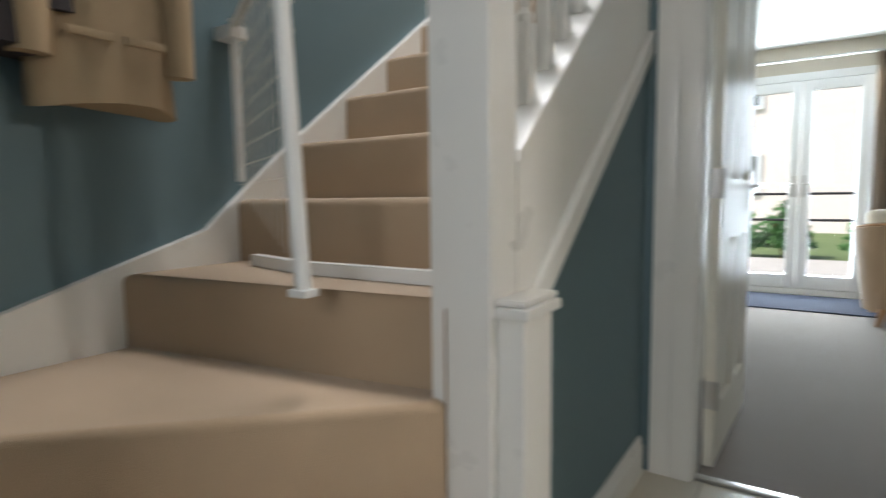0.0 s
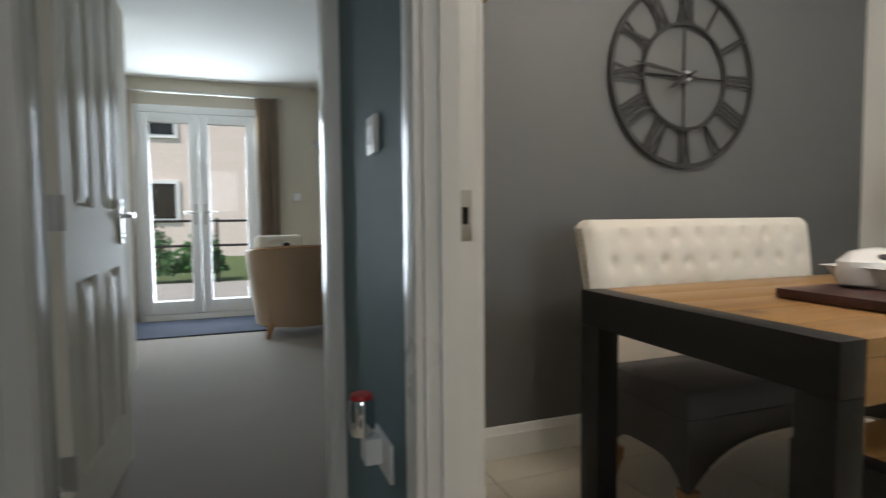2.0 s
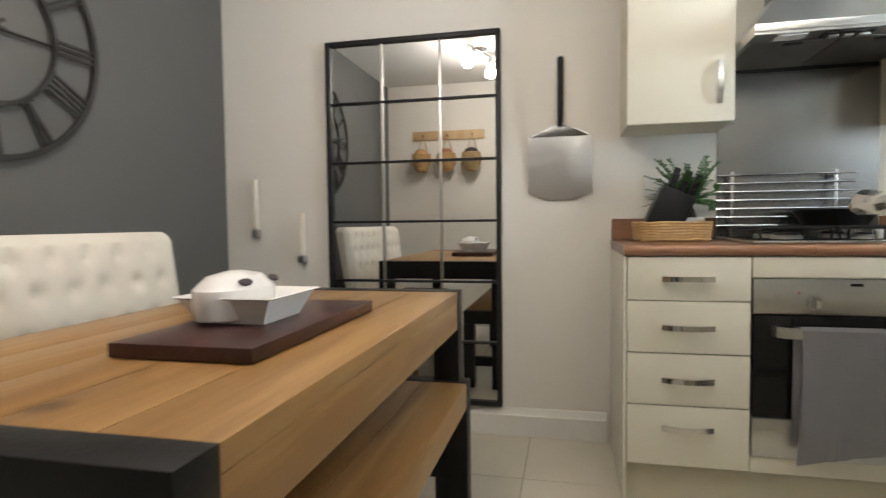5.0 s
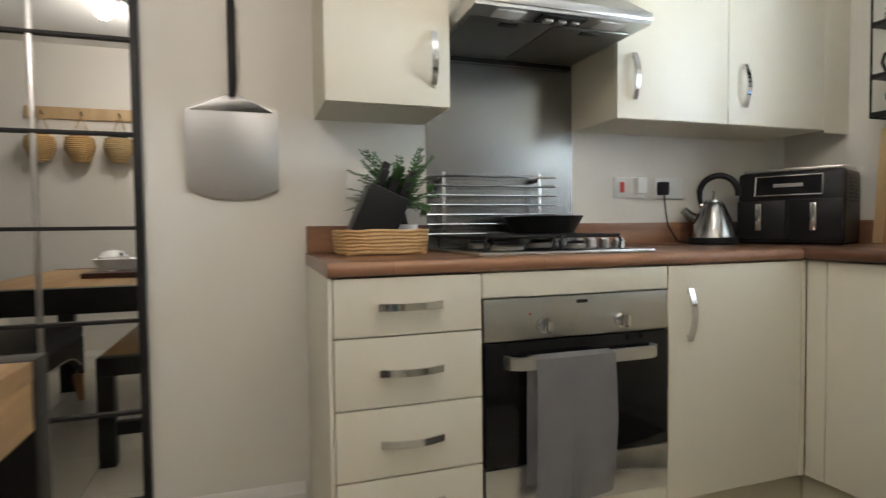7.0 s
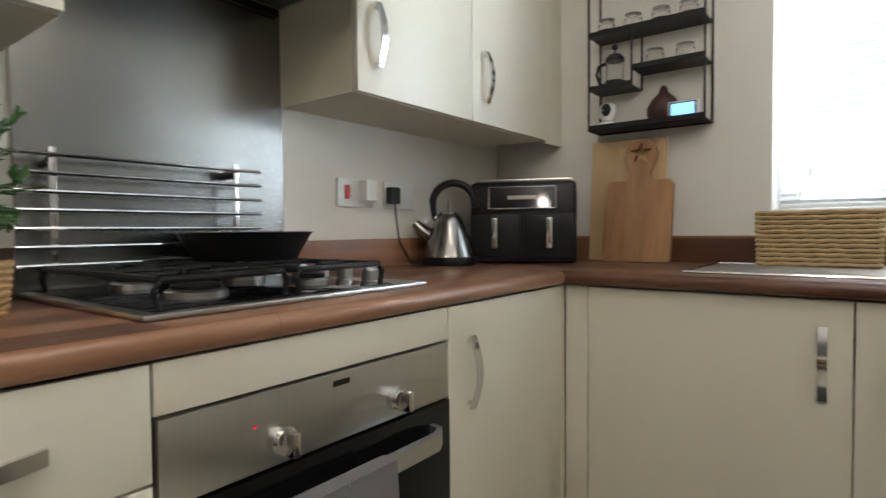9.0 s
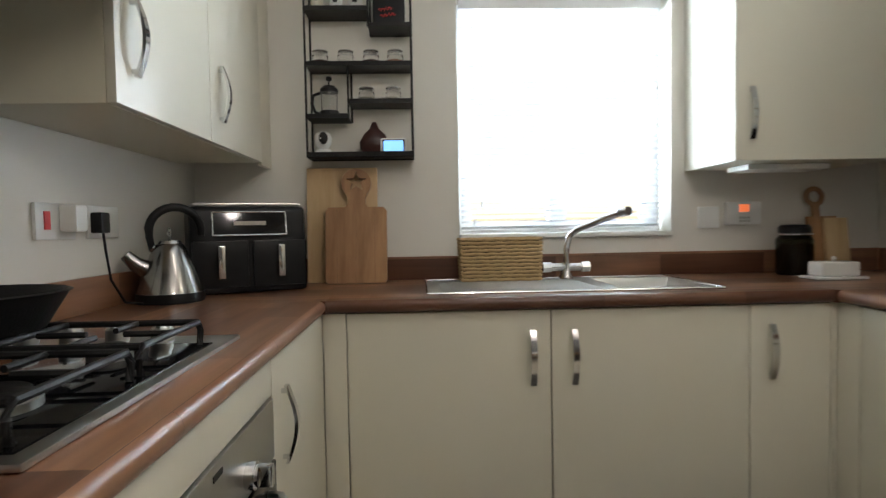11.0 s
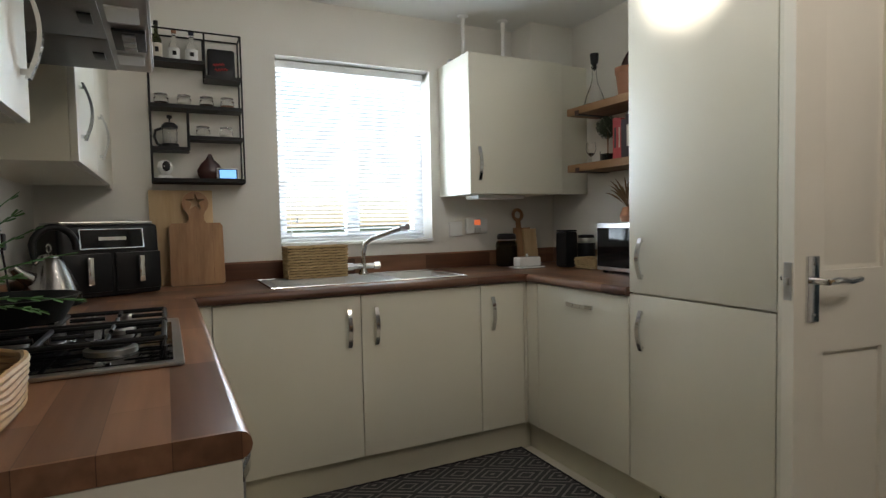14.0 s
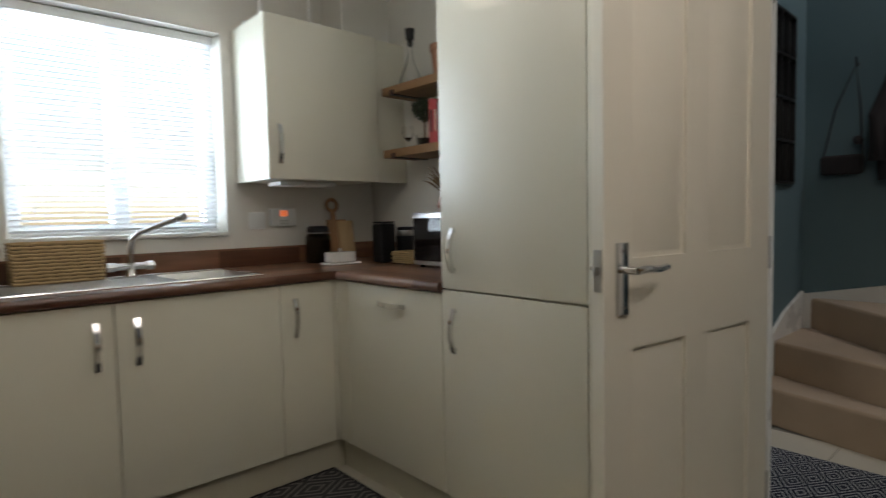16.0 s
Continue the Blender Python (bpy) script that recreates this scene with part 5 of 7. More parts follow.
def plate_socket(name, c, n, w, h, label, extra=None):
    """A wall plate with rounded edges; n: the way it faces."""
    s = thing(name, c, label, "socket" if "socket" in name else "switch")
    x, y, z = c
    if n[0]:
        bm = box(B(), x, y - w / 2, z - h / 2, x + n[0] * 0.009, y + w / 2, z + h / 2, 0.003)
    else:
        bm = box(B(), x - w / 2, y, z - h / 2, x + w / 2, y + n[1] * 0.009, z + h / 2, 0.003)
    part("plate", bm, M_WHITE, s)
    return s


sk = plate_socket("cooker_socket", (-0.0005, 0.845, 1.145), (-1, 0), 0.146, 0.086, "white cooker switch with a red rocker and a socket")
part("red_rocker", box(B(), -0.0095, 0.872, 1.125, -0.014, 0.892, 1.168, 0.002), M_RED, sk, "red rocker switch")
part("plug", box(B(), -0.0095, 0.79, 1.12, -0.052, 0.838, 1.185, 0.008), M_WHITE, sk, "white plug-in adaptor")
sk = plate_socket("double_socket", (-0.0005, 0.645, 1.145), (-1, 0), 0.146, 0.086, "white double wall socket with a black plug")
bm = box(B(), -0.0095, 0.67, 1.115, -0.04, 0.712, 1.17, 0.006)
sweep(bm, [(-0.03, 0.69, 1.118), (-0.035, 0.69, 1.07), (-0.04, 0.68, 0.99), (-0.06, 0.65, 0.925), (-0.09, 0.61, 0.916)], 0.0035, 7)
part("plug", bm, M_BLACK, sk, "black plug and flex")
plate_socket("wall_socket", (-0.0005, 1.93, 1.14), (-1, 0), 0.146, 0.086, "white wall socket behind the fern")

# kettle
kt = thing("kettle", (-0.13, 0.53, 0.911), "brushed steel pyramid kettle with black loop handle", "kettle", rz=215)
part("base", lathe(B(), 0, 0, [(0, 0), (0.092, 0), (0.095, 0.012), (0.092, 0.028), (0, 0.028)], 32), M_BLACK, kt)
part("body", lathe(B(), 0, 0, [(0.091, 0.0285), (0.088, 0.04), (0.070, 0.095), (0.048, 0.15), (0.040, 0.165), (0.034, 0.17)], 36), M_KETTLE, kt)
part("lid", lathe(B(), 0, 0, [(0.034, 0.1702), (0.030, 0.178), (0.012, 0.184), (0, 0.185)], 28), M_CHROME, kt)
ringp = [(0, 0.014 * math.cos(a), 0.202 + 0.014 * math.sin(a)) for a in (k * math.tau / 20 for k in range(20))]
part("lid_ring", sweep(B(), ringp, 0.0035, 8, True), M_CHROME, kt)
sp = [(-0.062, 0, 0.098), (-0.09, 0, 0.115), (-0.115, 0, 0.142)]
part("spout", sweep(B(), sp, [0.026, 0.021, 0.016], 12), M_KETTLE, kt)
hp = [(-0.045, 0, 0.15), (-0.052, 0, 0.19)]
hp += [(0.018 + 0.072 * math.cos(a), 0, 0.205 + 0.072 * math.sin(a)) for a in (radians(170 - k * 15) for k in range(13))]
part("handle", sweep(B(), hp, [0.009, 0.010] + [0.0125] * 11 + [0.012, 0.011], 12), M_BLACK, kt, "black loop handle")
part("bracket", sweep(B(), [(-0.036, 0, 0.150), (-0.047, 0, 0.16)], 0.012, 8), M_CHROME, kt)

# air fryer
af = thing("air_fryer", (-0.25, 0.215, 0.911), "black dual-drawer air fryer with chrome handles", "air fryer", rz=180 + 25)
bm = box(B(), -0.185, -0.145, 0.0, 0.185, 0.13, 0.285, 0.022, 4)
for v in bm.verts:
    f = 1 - 0.12 * max(0, v.co.z - 0.10) / 0.185
    v.co.x *= 0.97 + 0.03 * f
    if v.co.y < 0:
        v.co.y *= f
part("body", bm, M_BLACK, af)
part("lid", box(B(), -0.17, -0.112, 0.2855, 0.17, 0.12, 0.296, 0.004), M_SATIN, af, "silver top panel")
bm = prism(B(), [(-0.1435, 0.19), (-0.1325, 0.265), (-0.136, 0.265), (-0.147, 0.19)], "X", -0.115, 0.115)
cpn = part("control_panel", bm, M_OVGLASS, af, "glossy black control panel")
bm = B()
for a, b in (((-0.115, -0.1478, 0.19), (0.115, -0.1478, 0.19)), ((-0.115, -0.137, 0.265), (0.115, -0.137, 0.265)), ((-0.115, -0.1478, 0.19), (-0.115, -0.137, 0.265)), ((0.115, -0.1478, 0.19), (0.115, -0.137, 0.265))):
    rod(bm, a, b, 0.0025, 6)
part("chrome_surround", bm, M_CHROME, cpn)
part("display", box(B(), -0.05, -0.1455, 0.222, 0.05, -0.1435, 0.235), M_SATIN, cpn)
bm = B()
for i in range(7):
    box(bm, 0.181, -0.06 + 0.0, 0.16 + i * 0.014, 0.1875, 0.06, 0.166 + i * 0.014)
part("side_vent", bm, M_MBLACK, af)
for x in (-0.093, 0.093):
    dr = part("drawer", box(B(), x - 0.086, -0.1500, 0.02, x + 0.086, -0.1445, 0.172, 0.006), M_BLACK, af)
    part("drawer_handle", box(B(), x - 0.011, -0.182, 0.052, x + 0.011, -0.149, 0.158, 0.005), M_CHROME, dr, "chrome drawer handle")

# chopping boards
cb = thing("chopping_board", (-0.56, 0.05, 0.911), "large pale beech chopping board leaning on the wall", "chopping board")
lean = Matrix.Translation((0, 0.062, 0.911)) @ Matrix.Rotation(radians(5), 4, "X") @ Matrix.Translation((0, 0, -0.911))
part("board", moved(box(B(), -0.435, 0, 0.911, -0.705, -0.018, 1.352, 0.004), lean), M_PINE, cb)
cb2 = thing("star_board", (-0.63, 0.10, 0.911), "acacia serving board with a star-cut round handle", "chopping board")
out = [(-0.52, 0.913), (-0.735, 0.913), (-0.742, 0.925), (-0.742, 1.185), (-0.73, 1.2), (-0.672, 1.2), (-0.662, 1.215), (-0.662, 1.235)]
c0 = (-0.628, 1.292)
arc = [(c0[0] + 0.056 * math.cos(a), c0[1] + 0.056 * math.sin(a)) for a in (radians(225 - k * 270 / 18) for k in range(19))]
out += arc + [(-0.596, 1.235), (-0.596, 1.215), (-0.586, 1.2), (-0.525, 1.2), (-0.513, 1.185), (-0.513, 0.925)]
lean2 = Matrix.Translation((0, 0.125, 0.911)) @ Matrix.Rotation(radians(9), 4, "X") @ Matrix.Translation((0, 0, -0.911))
star = [(c0[0] + (0.040 if k % 2 == 0 else 0.017) * math.sin(k * math.pi / 5), c0[1] + 0.006 + (0.040 if k % 2 == 0 else 0.017) * math.cos(k * math.pi / 5)) for k in range(10)]


def pierced(outline, hole, y0, y1):
    """A board with a hole cut right through it."""
    bm = B()
    es = []
    for loop in (outline, hole):
        vs = [bm.verts.new((x, y0, z)) for x, z in loop]
        es += [bm.edges.new((vs[i], vs[(i + 1) % len(vs)])) for i in range(len(vs))]
    bmesh.ops.triangle_fill(bm, edges=es, use_beauty=True)
    g = bmesh.ops.extrude_face_region(bm, geom=bm.faces[:])
    bmesh.ops.translate(bm, verts=[v for v in g["geom"] if isinstance(v, bmesh.types.BMVert)], vec=(0, y1 - y0, 0))
    return bm


brd = part("board", moved(pierced(out, star, 0, -0.02), lean2), M_ACACIA, cb2)
for k in range(3):
    x = -0.556 - k * 0.07
    part("stave_joint", moved(box(B(), x, 0.0002, 0.915, x - 0.0012, 0.0008, 1.196), lean2), M_SHELFW, brd)

# wire shelf rack
ra = thing("wall_rack", (-0.65, 0.06, 1.38), "black wire wall rack with staggered shelves", "wall rack")
xa, xb, y_f = -0.458, -0.846, 0.115
bm = B()
for y in (0.006, y_f):
    for x in (xa, xb):
        rod(bm, (x, y, 1.382), (x, y, 2.058), 0.004, 8)
    for z in (1.382, 2.058):
        rod(bm, (xa, y, z), (xb, y, z), 0.004, 8)
for x in (xa, xb):
    for z in (1.382, 2.058):
        rod(bm, (x, 0.006, z), (x, y_f, z), 0.004, 8)
part("wire_frame", bm, M_MBLACK, ra)
for x, z0, z1 in ((-0.69, 1.855, 2.058), (-0.612, 1.525, 1.715)):
    for y in (0.006, y_f):
        part("divider", rod(B(), (x, y, z0), (x, y, z1), 0.004, 8), M_MBLACK, ra)
for a, b, z in ((xa, -0.69, 1.915), (-0.69, xb, 1.855), (xa, xb, 1.715), (xa, -0.612, 1.525), (-0.612, xb, 1.578), (xa, xb, 1.385)):
    bm = B()
    box(bm, a, 0.004, z - 0.002, b, y_f + 0.006, z + 0.002)
    box(bm, a, y_f + 0.003, z + 0.002, b, y_f + 0.006, z + 0.014)
    part("shelf", bm, M_MBLACK, ra)


def bottle(x, z, h, r, glass, cap, label, capm, band=None):
    b = thing("bottle", (x, 0.06, z), label, "bottle", "bottles on the wall rack")
    part("glass", lathe(B(), x, 0.06, [(0, 0), (r, 0.002), (r, h * 0.55), (r * 0.4, h * 0.72), (r * 0.38, h * 0.9), (0, h * 0.9)], 18, z), glass, b)
    part("cap", lathe(B(), x, 0.06, [(0, h * 0.9), (r * 0.45, h * 0.9), (r * 0.45, h), (0, h)], 14, z), capm, b)
    if band:
        part("paper_label", lathe(B(), x, 0.06, [(r + 0.0006, h * 0.14), (r + 0.0006, h * 0.46)], 18, z), band, b)
        part("label_mark", box(B(), x - r * 0.35, 0.06 + r + 0.0008, z + h * 0.24, x + r * 0.35, 0.06 + r + 0.0014, z + h * 0.36), M_BLACK, b)
    return b


bottle(-0.497, 1.9175, 0.185, 0.022, M_GREENGL, 0, "dark green olive oil bottle with a black cap", M_BLACK, M_PAPER)
bottle(-0.568, 1.9175, 0.155, 0.023, M_GLASS, 0, "clear bottle of pink spirit with a white label", M_TERRA, M_WHITE)
bottle(-0.640, 1.9175, 0.155, 0.026, M_GLASS, 0, "clear bottle with a white label and navy cap", M_NAVY, M_WHITE)
cbag = thing("coffee_bag", (-0.765, 0.06, 1.857), "black coffee bag with red script marks", "bag")
bm = box(B(), -0.705, 0.035, 1.8575, -0.825, 0.085, 2.005, 0.012, 3)
for v in bm.verts:
    if v.co.z > 1.94:
        v.co.y = 0.06 + (v.co.y - 0.06) * (1 - (v.co.z - 1.94) * 12)
part("bag", bm, M_BLACK, cbag)
bm = B()
for i, (a, w) in enumerate(((-0.728, 0.05), (-0.735, 0.055))):
    sweep(bm, [(a - w * f, 0.0862, 1.925 - 0.022 * i + 0.006 * math.sin(f * 25) + f * 0.008) for f in [k / 14 for k in range(15)]], 0.0022, 5)
part("script_marks", bm, M_RED, cbag, "red handwritten-style marks")


def jar(x, z, y=0.065, fill=M_SUGAR, label="small clip-top glass jar of white sugar"):
    j = thing("storage_jar", (x, y, z), label, "jar", "jars on the wall rack")
    part("glass", lathe(B(), x, y, [(0, 0), (0.026, 0.001), (0.030, 0.008), (0.030, 0.045), (0.025, 0.052), (0.025, 0.056), (0.028, 0.058), (0.028, 0.063), (0.0, 0.066)], 16, z), M_GLASS, j)
    part("contents", lathe(B(), x, y, [(0, 0.003), (0.025, 0.004), (0.027, 0.010), (0.027, 0.026), (0, 0.027)], 14, z), fill, j)
    bm = sweep(B(), [(x + 0.027 * math.cos(a), y + 0.027 * math.sin(a), z + 0.054) for a in (k * math.tau / 20 for k in range(20))], 0.0015, 5, True)
    part("clip_wire", bm, M_SATIN, j)
    return j


for i, x in enumerate((-0.505, -0.60, -0.695, -0.785)):
    jar(x, 1.7175, fill=(M_COFFEE, M_SUGAR, M_COFFEE, M_TERRA)[i], label=("small clip-top glass jar of dark spice", "small clip-top glass jar of white sugar", "small clip-top glass jar of brown beans", "small clip-top glass jar of red spice")[i])
for x in (-0.675, -0.775):
    jar(x, 1.5805)
cf = thing("cafetiere", (-0.535, 0.065, 1.527), "black cafetiere with glass beaker", "cafetiere")
part("beaker", lathe(B(), -0.535, 0.065, [(0.030, 0.010), (0.031, 0.10), (0.0285, 0.10), (0.0275, 0.012)], 20, 1.527), M_GLASS, cf)
part("base", lathe(B(), -0.535, 0.065, [(0, 0), (0.036, 0), (0.036, 0.03), (0.0325, 0.03), (0.0325, 0.008), (0, 0.008)], 20, 1.527), M_BLACK, cf)
part("lid", lathe(B(), -0.535, 0.065, [(0, 0.100), (0.034, 0.100), (0.034, 0.112), (0.022, 0.124), (0, 0.126)], 20, 1.527), M_BLACK, cf)
part("plunger", lathe(B(), -0.535, 0.065, [(0, 0.126), (0.003, 0.126), (0.003, 0.142), (0.011, 0.146), (0.011, 0.158), (0, 0.162)], 14, 1.527), M_BLACK, cf)
part("handle", sweep(B(), [(-0.502, 0.07, 1.625), (-0.478, 0.075, 1.615), (-0.472, 0.077, 1.585), (-0.482, 0.075, 1.555), (-0.502, 0.07, 1.545)], 0.006, 8), M_BLACK, cf)
bc = thing("baby_camera", (-0.51, 0.07, 1.388), "white round-headed monitor camera", "camera")
part("base", lathe(B(), -0.51, 0.07, [(0, 0), (0.034, 0), (0.034, 0.010), (0.026, 0.025), (0, 0.028)], 22, 1.388), M_WHITE, bc)
part("head", lathe(B(), -0.51, 0.07, [(0, 0.026), (0.018, 0.03), (0.030, 0.048), (0.032, 0.065), (0.026, 0.085), (0.012, 0.094), (0, 0.096)], 22, 1.388), M_WHITE, bc)
part("lens", moved(lathe(B(), 0, 0, [(0, 0.004), (0.014, 0.002), (0.017, 0), (0.017, -0.006), (0, -0.006)], 18), Matrix.Translation((-0.514, 0.0985, 1.453)) @ Matrix.Scale(1.35, 4, (0, 0, 1)) @ pose(0, 0, 0, -90)), M_BLACK, bc, "black lens window")
wc = thing("wooden_ornament", (-0.70, 0.05, 1.388), "dark carved wooden teardrop ornament", "ornament")
part("drop", moved(lathe(B(), 0, 0, [(0, 0), (0.035, 0.004), (0.055, 0.03), (0.057, 0.055), (0.040, 0.085), (0.018, 0.105), (0.010, 0.125), (0.008, 0.13), (0, 0.132)], 24), Matrix.Translation((-0.70, 0.05, 1.388)) @ Matrix.Diagonal((1, 0.55, 1, 1))), M_REDWOOD, wc)
mo = thing("monitor", (-0.775, 0.085, 1.388), "small white monitor with a lit blue screen", "monitor")
part("case", box(B(), -0.725, 0.07, 1.390, -0.822, 0.092, 1.452, 0.007, 3), M_WHITE, mo)
part("bezel", box(B(), -0.732, 0.092, 1.396, -0.815, 0.0932, 1.446, 0.0004), M_BLACK, mo)
part("screen", box(B(), -0.737, 0.0933, 1.403, -0.810, 0.0942, 1.442), M_SCREEN, mo, "lit blue screen")

# sink, tap, basket
sn = thing("sink", (-1.34, 0.31, 0.911), "stainless steel inset sink with ribbed drainer", "sink")
bm = B()
sx = [-0.885, -1.50, -1.79, -1.805]
sy = [0.085, 0.15, 0.46, 0.52]
box(bm, sx[0], sy[0], 0.9105, sx[1], sy[3], 0.9145, 0.0015)
box(bm, sx[1], sy[0], 0.9105, sx[3], sy[1], 0.9145)
box(bm, sx[1], sy[2], 0.9105, sx[3], sy[3], 0.9145)
box(bm, sx[2], sy[1], 0.9105, sx[3], sy[2], 0.9145)
part("rim", bm, M_STEEL, sn)
bm = B()
ringz = []
for z, i in ((0.9144, 0.0), (0.90, 0.006), (0.79, 0.014), (0.775, 0.04)):
    ringz.append([bm.verts.new(v) for v in ((sx[1] - i, sy[1] + i, z), (sx[2] + i, sy[1] + i, z), (sx[2] + i, sy[2] - i, z), (sx[1] - i, sy[2] - i, z))])
for p, q in zip(ringz, ringz[1:]):
    for k in range(4):
        bm.faces.new((p[k], p[(k + 1) % 4], q[(k + 1) % 4], q[k]))
bm.faces.new(ringz[-1])
part("bowl", bm, M_STEEL, sn)
for i in range(11):
    y = 0.20 + i * 0.026
    part("drainer_rib", box(B(), -0.93, y, 0.9146, -1.43, y + 0.011, 0.9172, 0.0012), M_STEEL, sn)
bm = B()
for a, b in (((sx[0], sy[0]), (sx[3], sy[0])), ((sx[0], sy[3]), (sx[3], sy[3])), ((sx[0], sy[0]), (sx[0], sy[3])), ((sx[3], sy[0]), (sx[3], sy[3]))):
    rod(bm, (a[0], a[1], 0.914), (b[0], b[1], 0.914), 0.004, 6)
part("rolled_edge", bm, M_CHROME, sn)
tp = thing("mixer_tap", (-1.41, 0.135, 0.915), "chrome mixer tap with a swan-neck spout", "tap")
part("base", lathe(B(), -1.41, 0.135, [(0, 0), (0.026, 0), (0.024, 0.012), (0.017, 0.03), (0.016, 0.06), (0, 0.06)], 20, 0.9147), M_CHROME, tp)
part("valve_body", rod(B(), (-1.355, 0.135, 0.958), (-1.465, 0.135, 0.958), 0.015, 14), M_CHROME, tp)
for s in (-1, 1):
    bm = B()
    rod(bm, (-1.41 + s * 0.056, 0.135, 0.958), (-1.41 + s * 0.088, 0.135, 0.958), 0.019, 8)
    part("tap_head", bm, M_CHROME, tp, "chrome tap head")
pts = [(-1.41, 0.135, 0.97), (-1.412, 0.137, 1.03), (-1.42, 0.15, 1.075), (-1.44, 0.19, 1.10), (-1.475, 0.27, 1.122), (-1.51, 0.35, 1.143), (-1.535, 0.40, 1.155)]
part("spout", sweep(B(), pts, 0.0115, 12), M_CHROME, tp)
part("nozzle", sweep(B(), [(-1.528, 0.385, 1.151), (-1.543, 0.418, 1.158)], 0.015, 12), M_SATIN, tp)


def woven_box(name, x0, x1, y0, y1, z0, z1, label, rows=12, group=""):
    b = thing(name, ((x0 + x1) / 2, (y0 + y1) / 2, z0), label, "basket", group)
    cxm, cym = (x0 + x1) / 2, (y0 + y1) / 2
    hw, hd = abs(x1 - x0) / 2, abs(y1 - y0) / 2
    step = (z1 - z0) / rows
    for i in range(rows):
        z = z0 + step * (i + 0.5)
        pts = []
        for k in range(72):
            a = k * math.tau / 72
            c, s = math.cos(a), math.sin(a)
            q = 1 / max(abs(c), abs(s))
            f = 1 - 0.03 * (1 - i / rows)
            wob = 0.0018 * (1 if (k + i) % 2 else -1)
            pts.append((cxm + (hw * f + wob) * max(-1, min(1, c * q)), cym + (hd * f + wob) * max(-1, min(1, s * q)), z + 0.001 * math.sin(k * 1.7 + i)))
        part("rope_coil", sweep(B(), pts, step * 0.47, 6, True), M_ROPE, b)
    # Added dark fill: its colour stands in for shade between the coils.
    part("shade_fill", box(B(), cxm - hw * 0.94, cym - hd * 0.9, z0, cxm + hw * 0.94, cym + hd * 0.9, z1 - 0.01), M_SOIL, b)
    return b


woven_box("seagrass_basket", -1.01, -1.30, 0.10, 0.225, 0.9185, 1.075, "rectangular woven seagrass basket on the drainer")

# south-west corner
sk = plate_socket("fuse_switch", (-2.02, 0.0005, 1.135), (0, 1), 0.086, 0.086, "white switched fuse plate by the boiler")
th = thing("boiler_control", (-2.155, 0.0005, 1.15), "white boiler timer with a lit orange display", "timer")
part("case", box(B(), -2.085, 0.0005, 1.105, -2.225, 0.026, 1.195, 0.005), M_WHITE, th)
part("display", box(B(), -2.135, 0.026, 1.155, -2.175, 0.0272, 1.185), M_ORANGE, th, "lit orange display")
bm = B()
for i in range(3):
    for j in range(2):
        box(bm, -2.135 - i * 0.016, 0.026, 1.115 + j * 0.013, -2.145 - i * 0.016, 0.0285, 1.123 + j * 0.013)
part("push_button", bm, M_SATIN, th)
jr = thing("coffee_jar", (-2.29, 0.13, 0.911), "large dark clip-top jar of coffee beans", "jar")
part("glass", lathe(B(), -2.29, 0.13, [(0, 0), (0.060, 0.001), (0.064, 0.01), (0.064, 0.135), (0.052, 0.150), (0.052, 0.158), (0, 0.158)], 26, 0.911), M_GREENGL, jr)
part("contents", lathe(B(), -2.29, 0.13, [(0, 0.004), (0.057, 0.005), (0.060, 0.012), (0.060, 0.12), (0, 0.122)], 22, 0.911), M_COFFEE, jr)
part("lid", lathe(B(), -2.29, 0.13, [(0, 0.159), (0.056, 0.159), (0.056, 0.178), (0.048, 0.19), (0, 0.192)], 26, 0.911), M_BLACK, jr)
part("clip_band", sweep(B(), [(-2.29 + 0.056 * math.cos(a), 0.13 + 0.056 * math.sin(a), 1.065) for a in (k * math.tau / 24 for k in range(24))], 0.003, 6, True), M_SATIN, jr)
bd = thing("butter_dish", (-2.31, 0.30, 0.911), "white ceramic lidded butter dish", "butter dish")
part("plate", box(B(), -2.225, 0.25, 0.911, -2.405, 0.35, 0.921, 0.004), M_CERAM, bd)
part("lid", box(B(), -2.245, 0.262, 0.9215, -2.385, 0.338, 0.972, 0.010, 3), M_CERAM, bd)
part("knob", lathe(B(), -2.315, 0.30, [(0, -0.004), (0.005, 0), (0.009, 0.008), (0.006, 0.016), (0, 0.018)], 14, 0.973), M_CERAM, bd)
lb = Matrix.Translation((0, 0.075, 0.911)) @ Matrix.Rotation(radians(8), 4, "X") @ Matrix.Translation((0, 0, -0.911))
for i, (x0, x1, zt, mt, dy, lab) in enumerate(((-2.40, -2.52, 1.135, M_ACACIA, 0.0, "dark wooden paddle board leaning on the upstand"), (-2.45, -2.545, 1.125, M_PINE, 0.022, "pale wooden chopping board leaning on the upstand"))):
    b = thing("paddle_board", ((x0 + x1) / 2, 0.06, 0.911), lab, "chopping board")
    bm = box(B(), x0, dy, 0.911, x1, dy - 0.016, zt, 0.003)
    if i == 0:
        c1 = ((x0 + x1) / 2 + 0.02, 1.215)
        sweep(bm, [(c1[0] + 0.032 * math.cos(a), dy - 0.008, c1[1] + 0.032 * math.sin(a)) for a in (k * math.tau / 20 for k in range(20))], 0.008, 6, True, r2=0.011)
        box(bm, c1[0] - 0.013, dy, zt - 0.005, c1[0] + 0.013, dy - 0.016, 1.19)
    part("board", moved(bm, lb), mt, b)
cg = thing("coffee_grinder", (-2.515, 0.40, 0.911), "tall black coffee grinder", "coffee grinder")
part("body", box(B(), -2.47, 0.355, 0.911, -2.56, 0.445, 1.108, 0.016, 3), M_BLACK, cg)
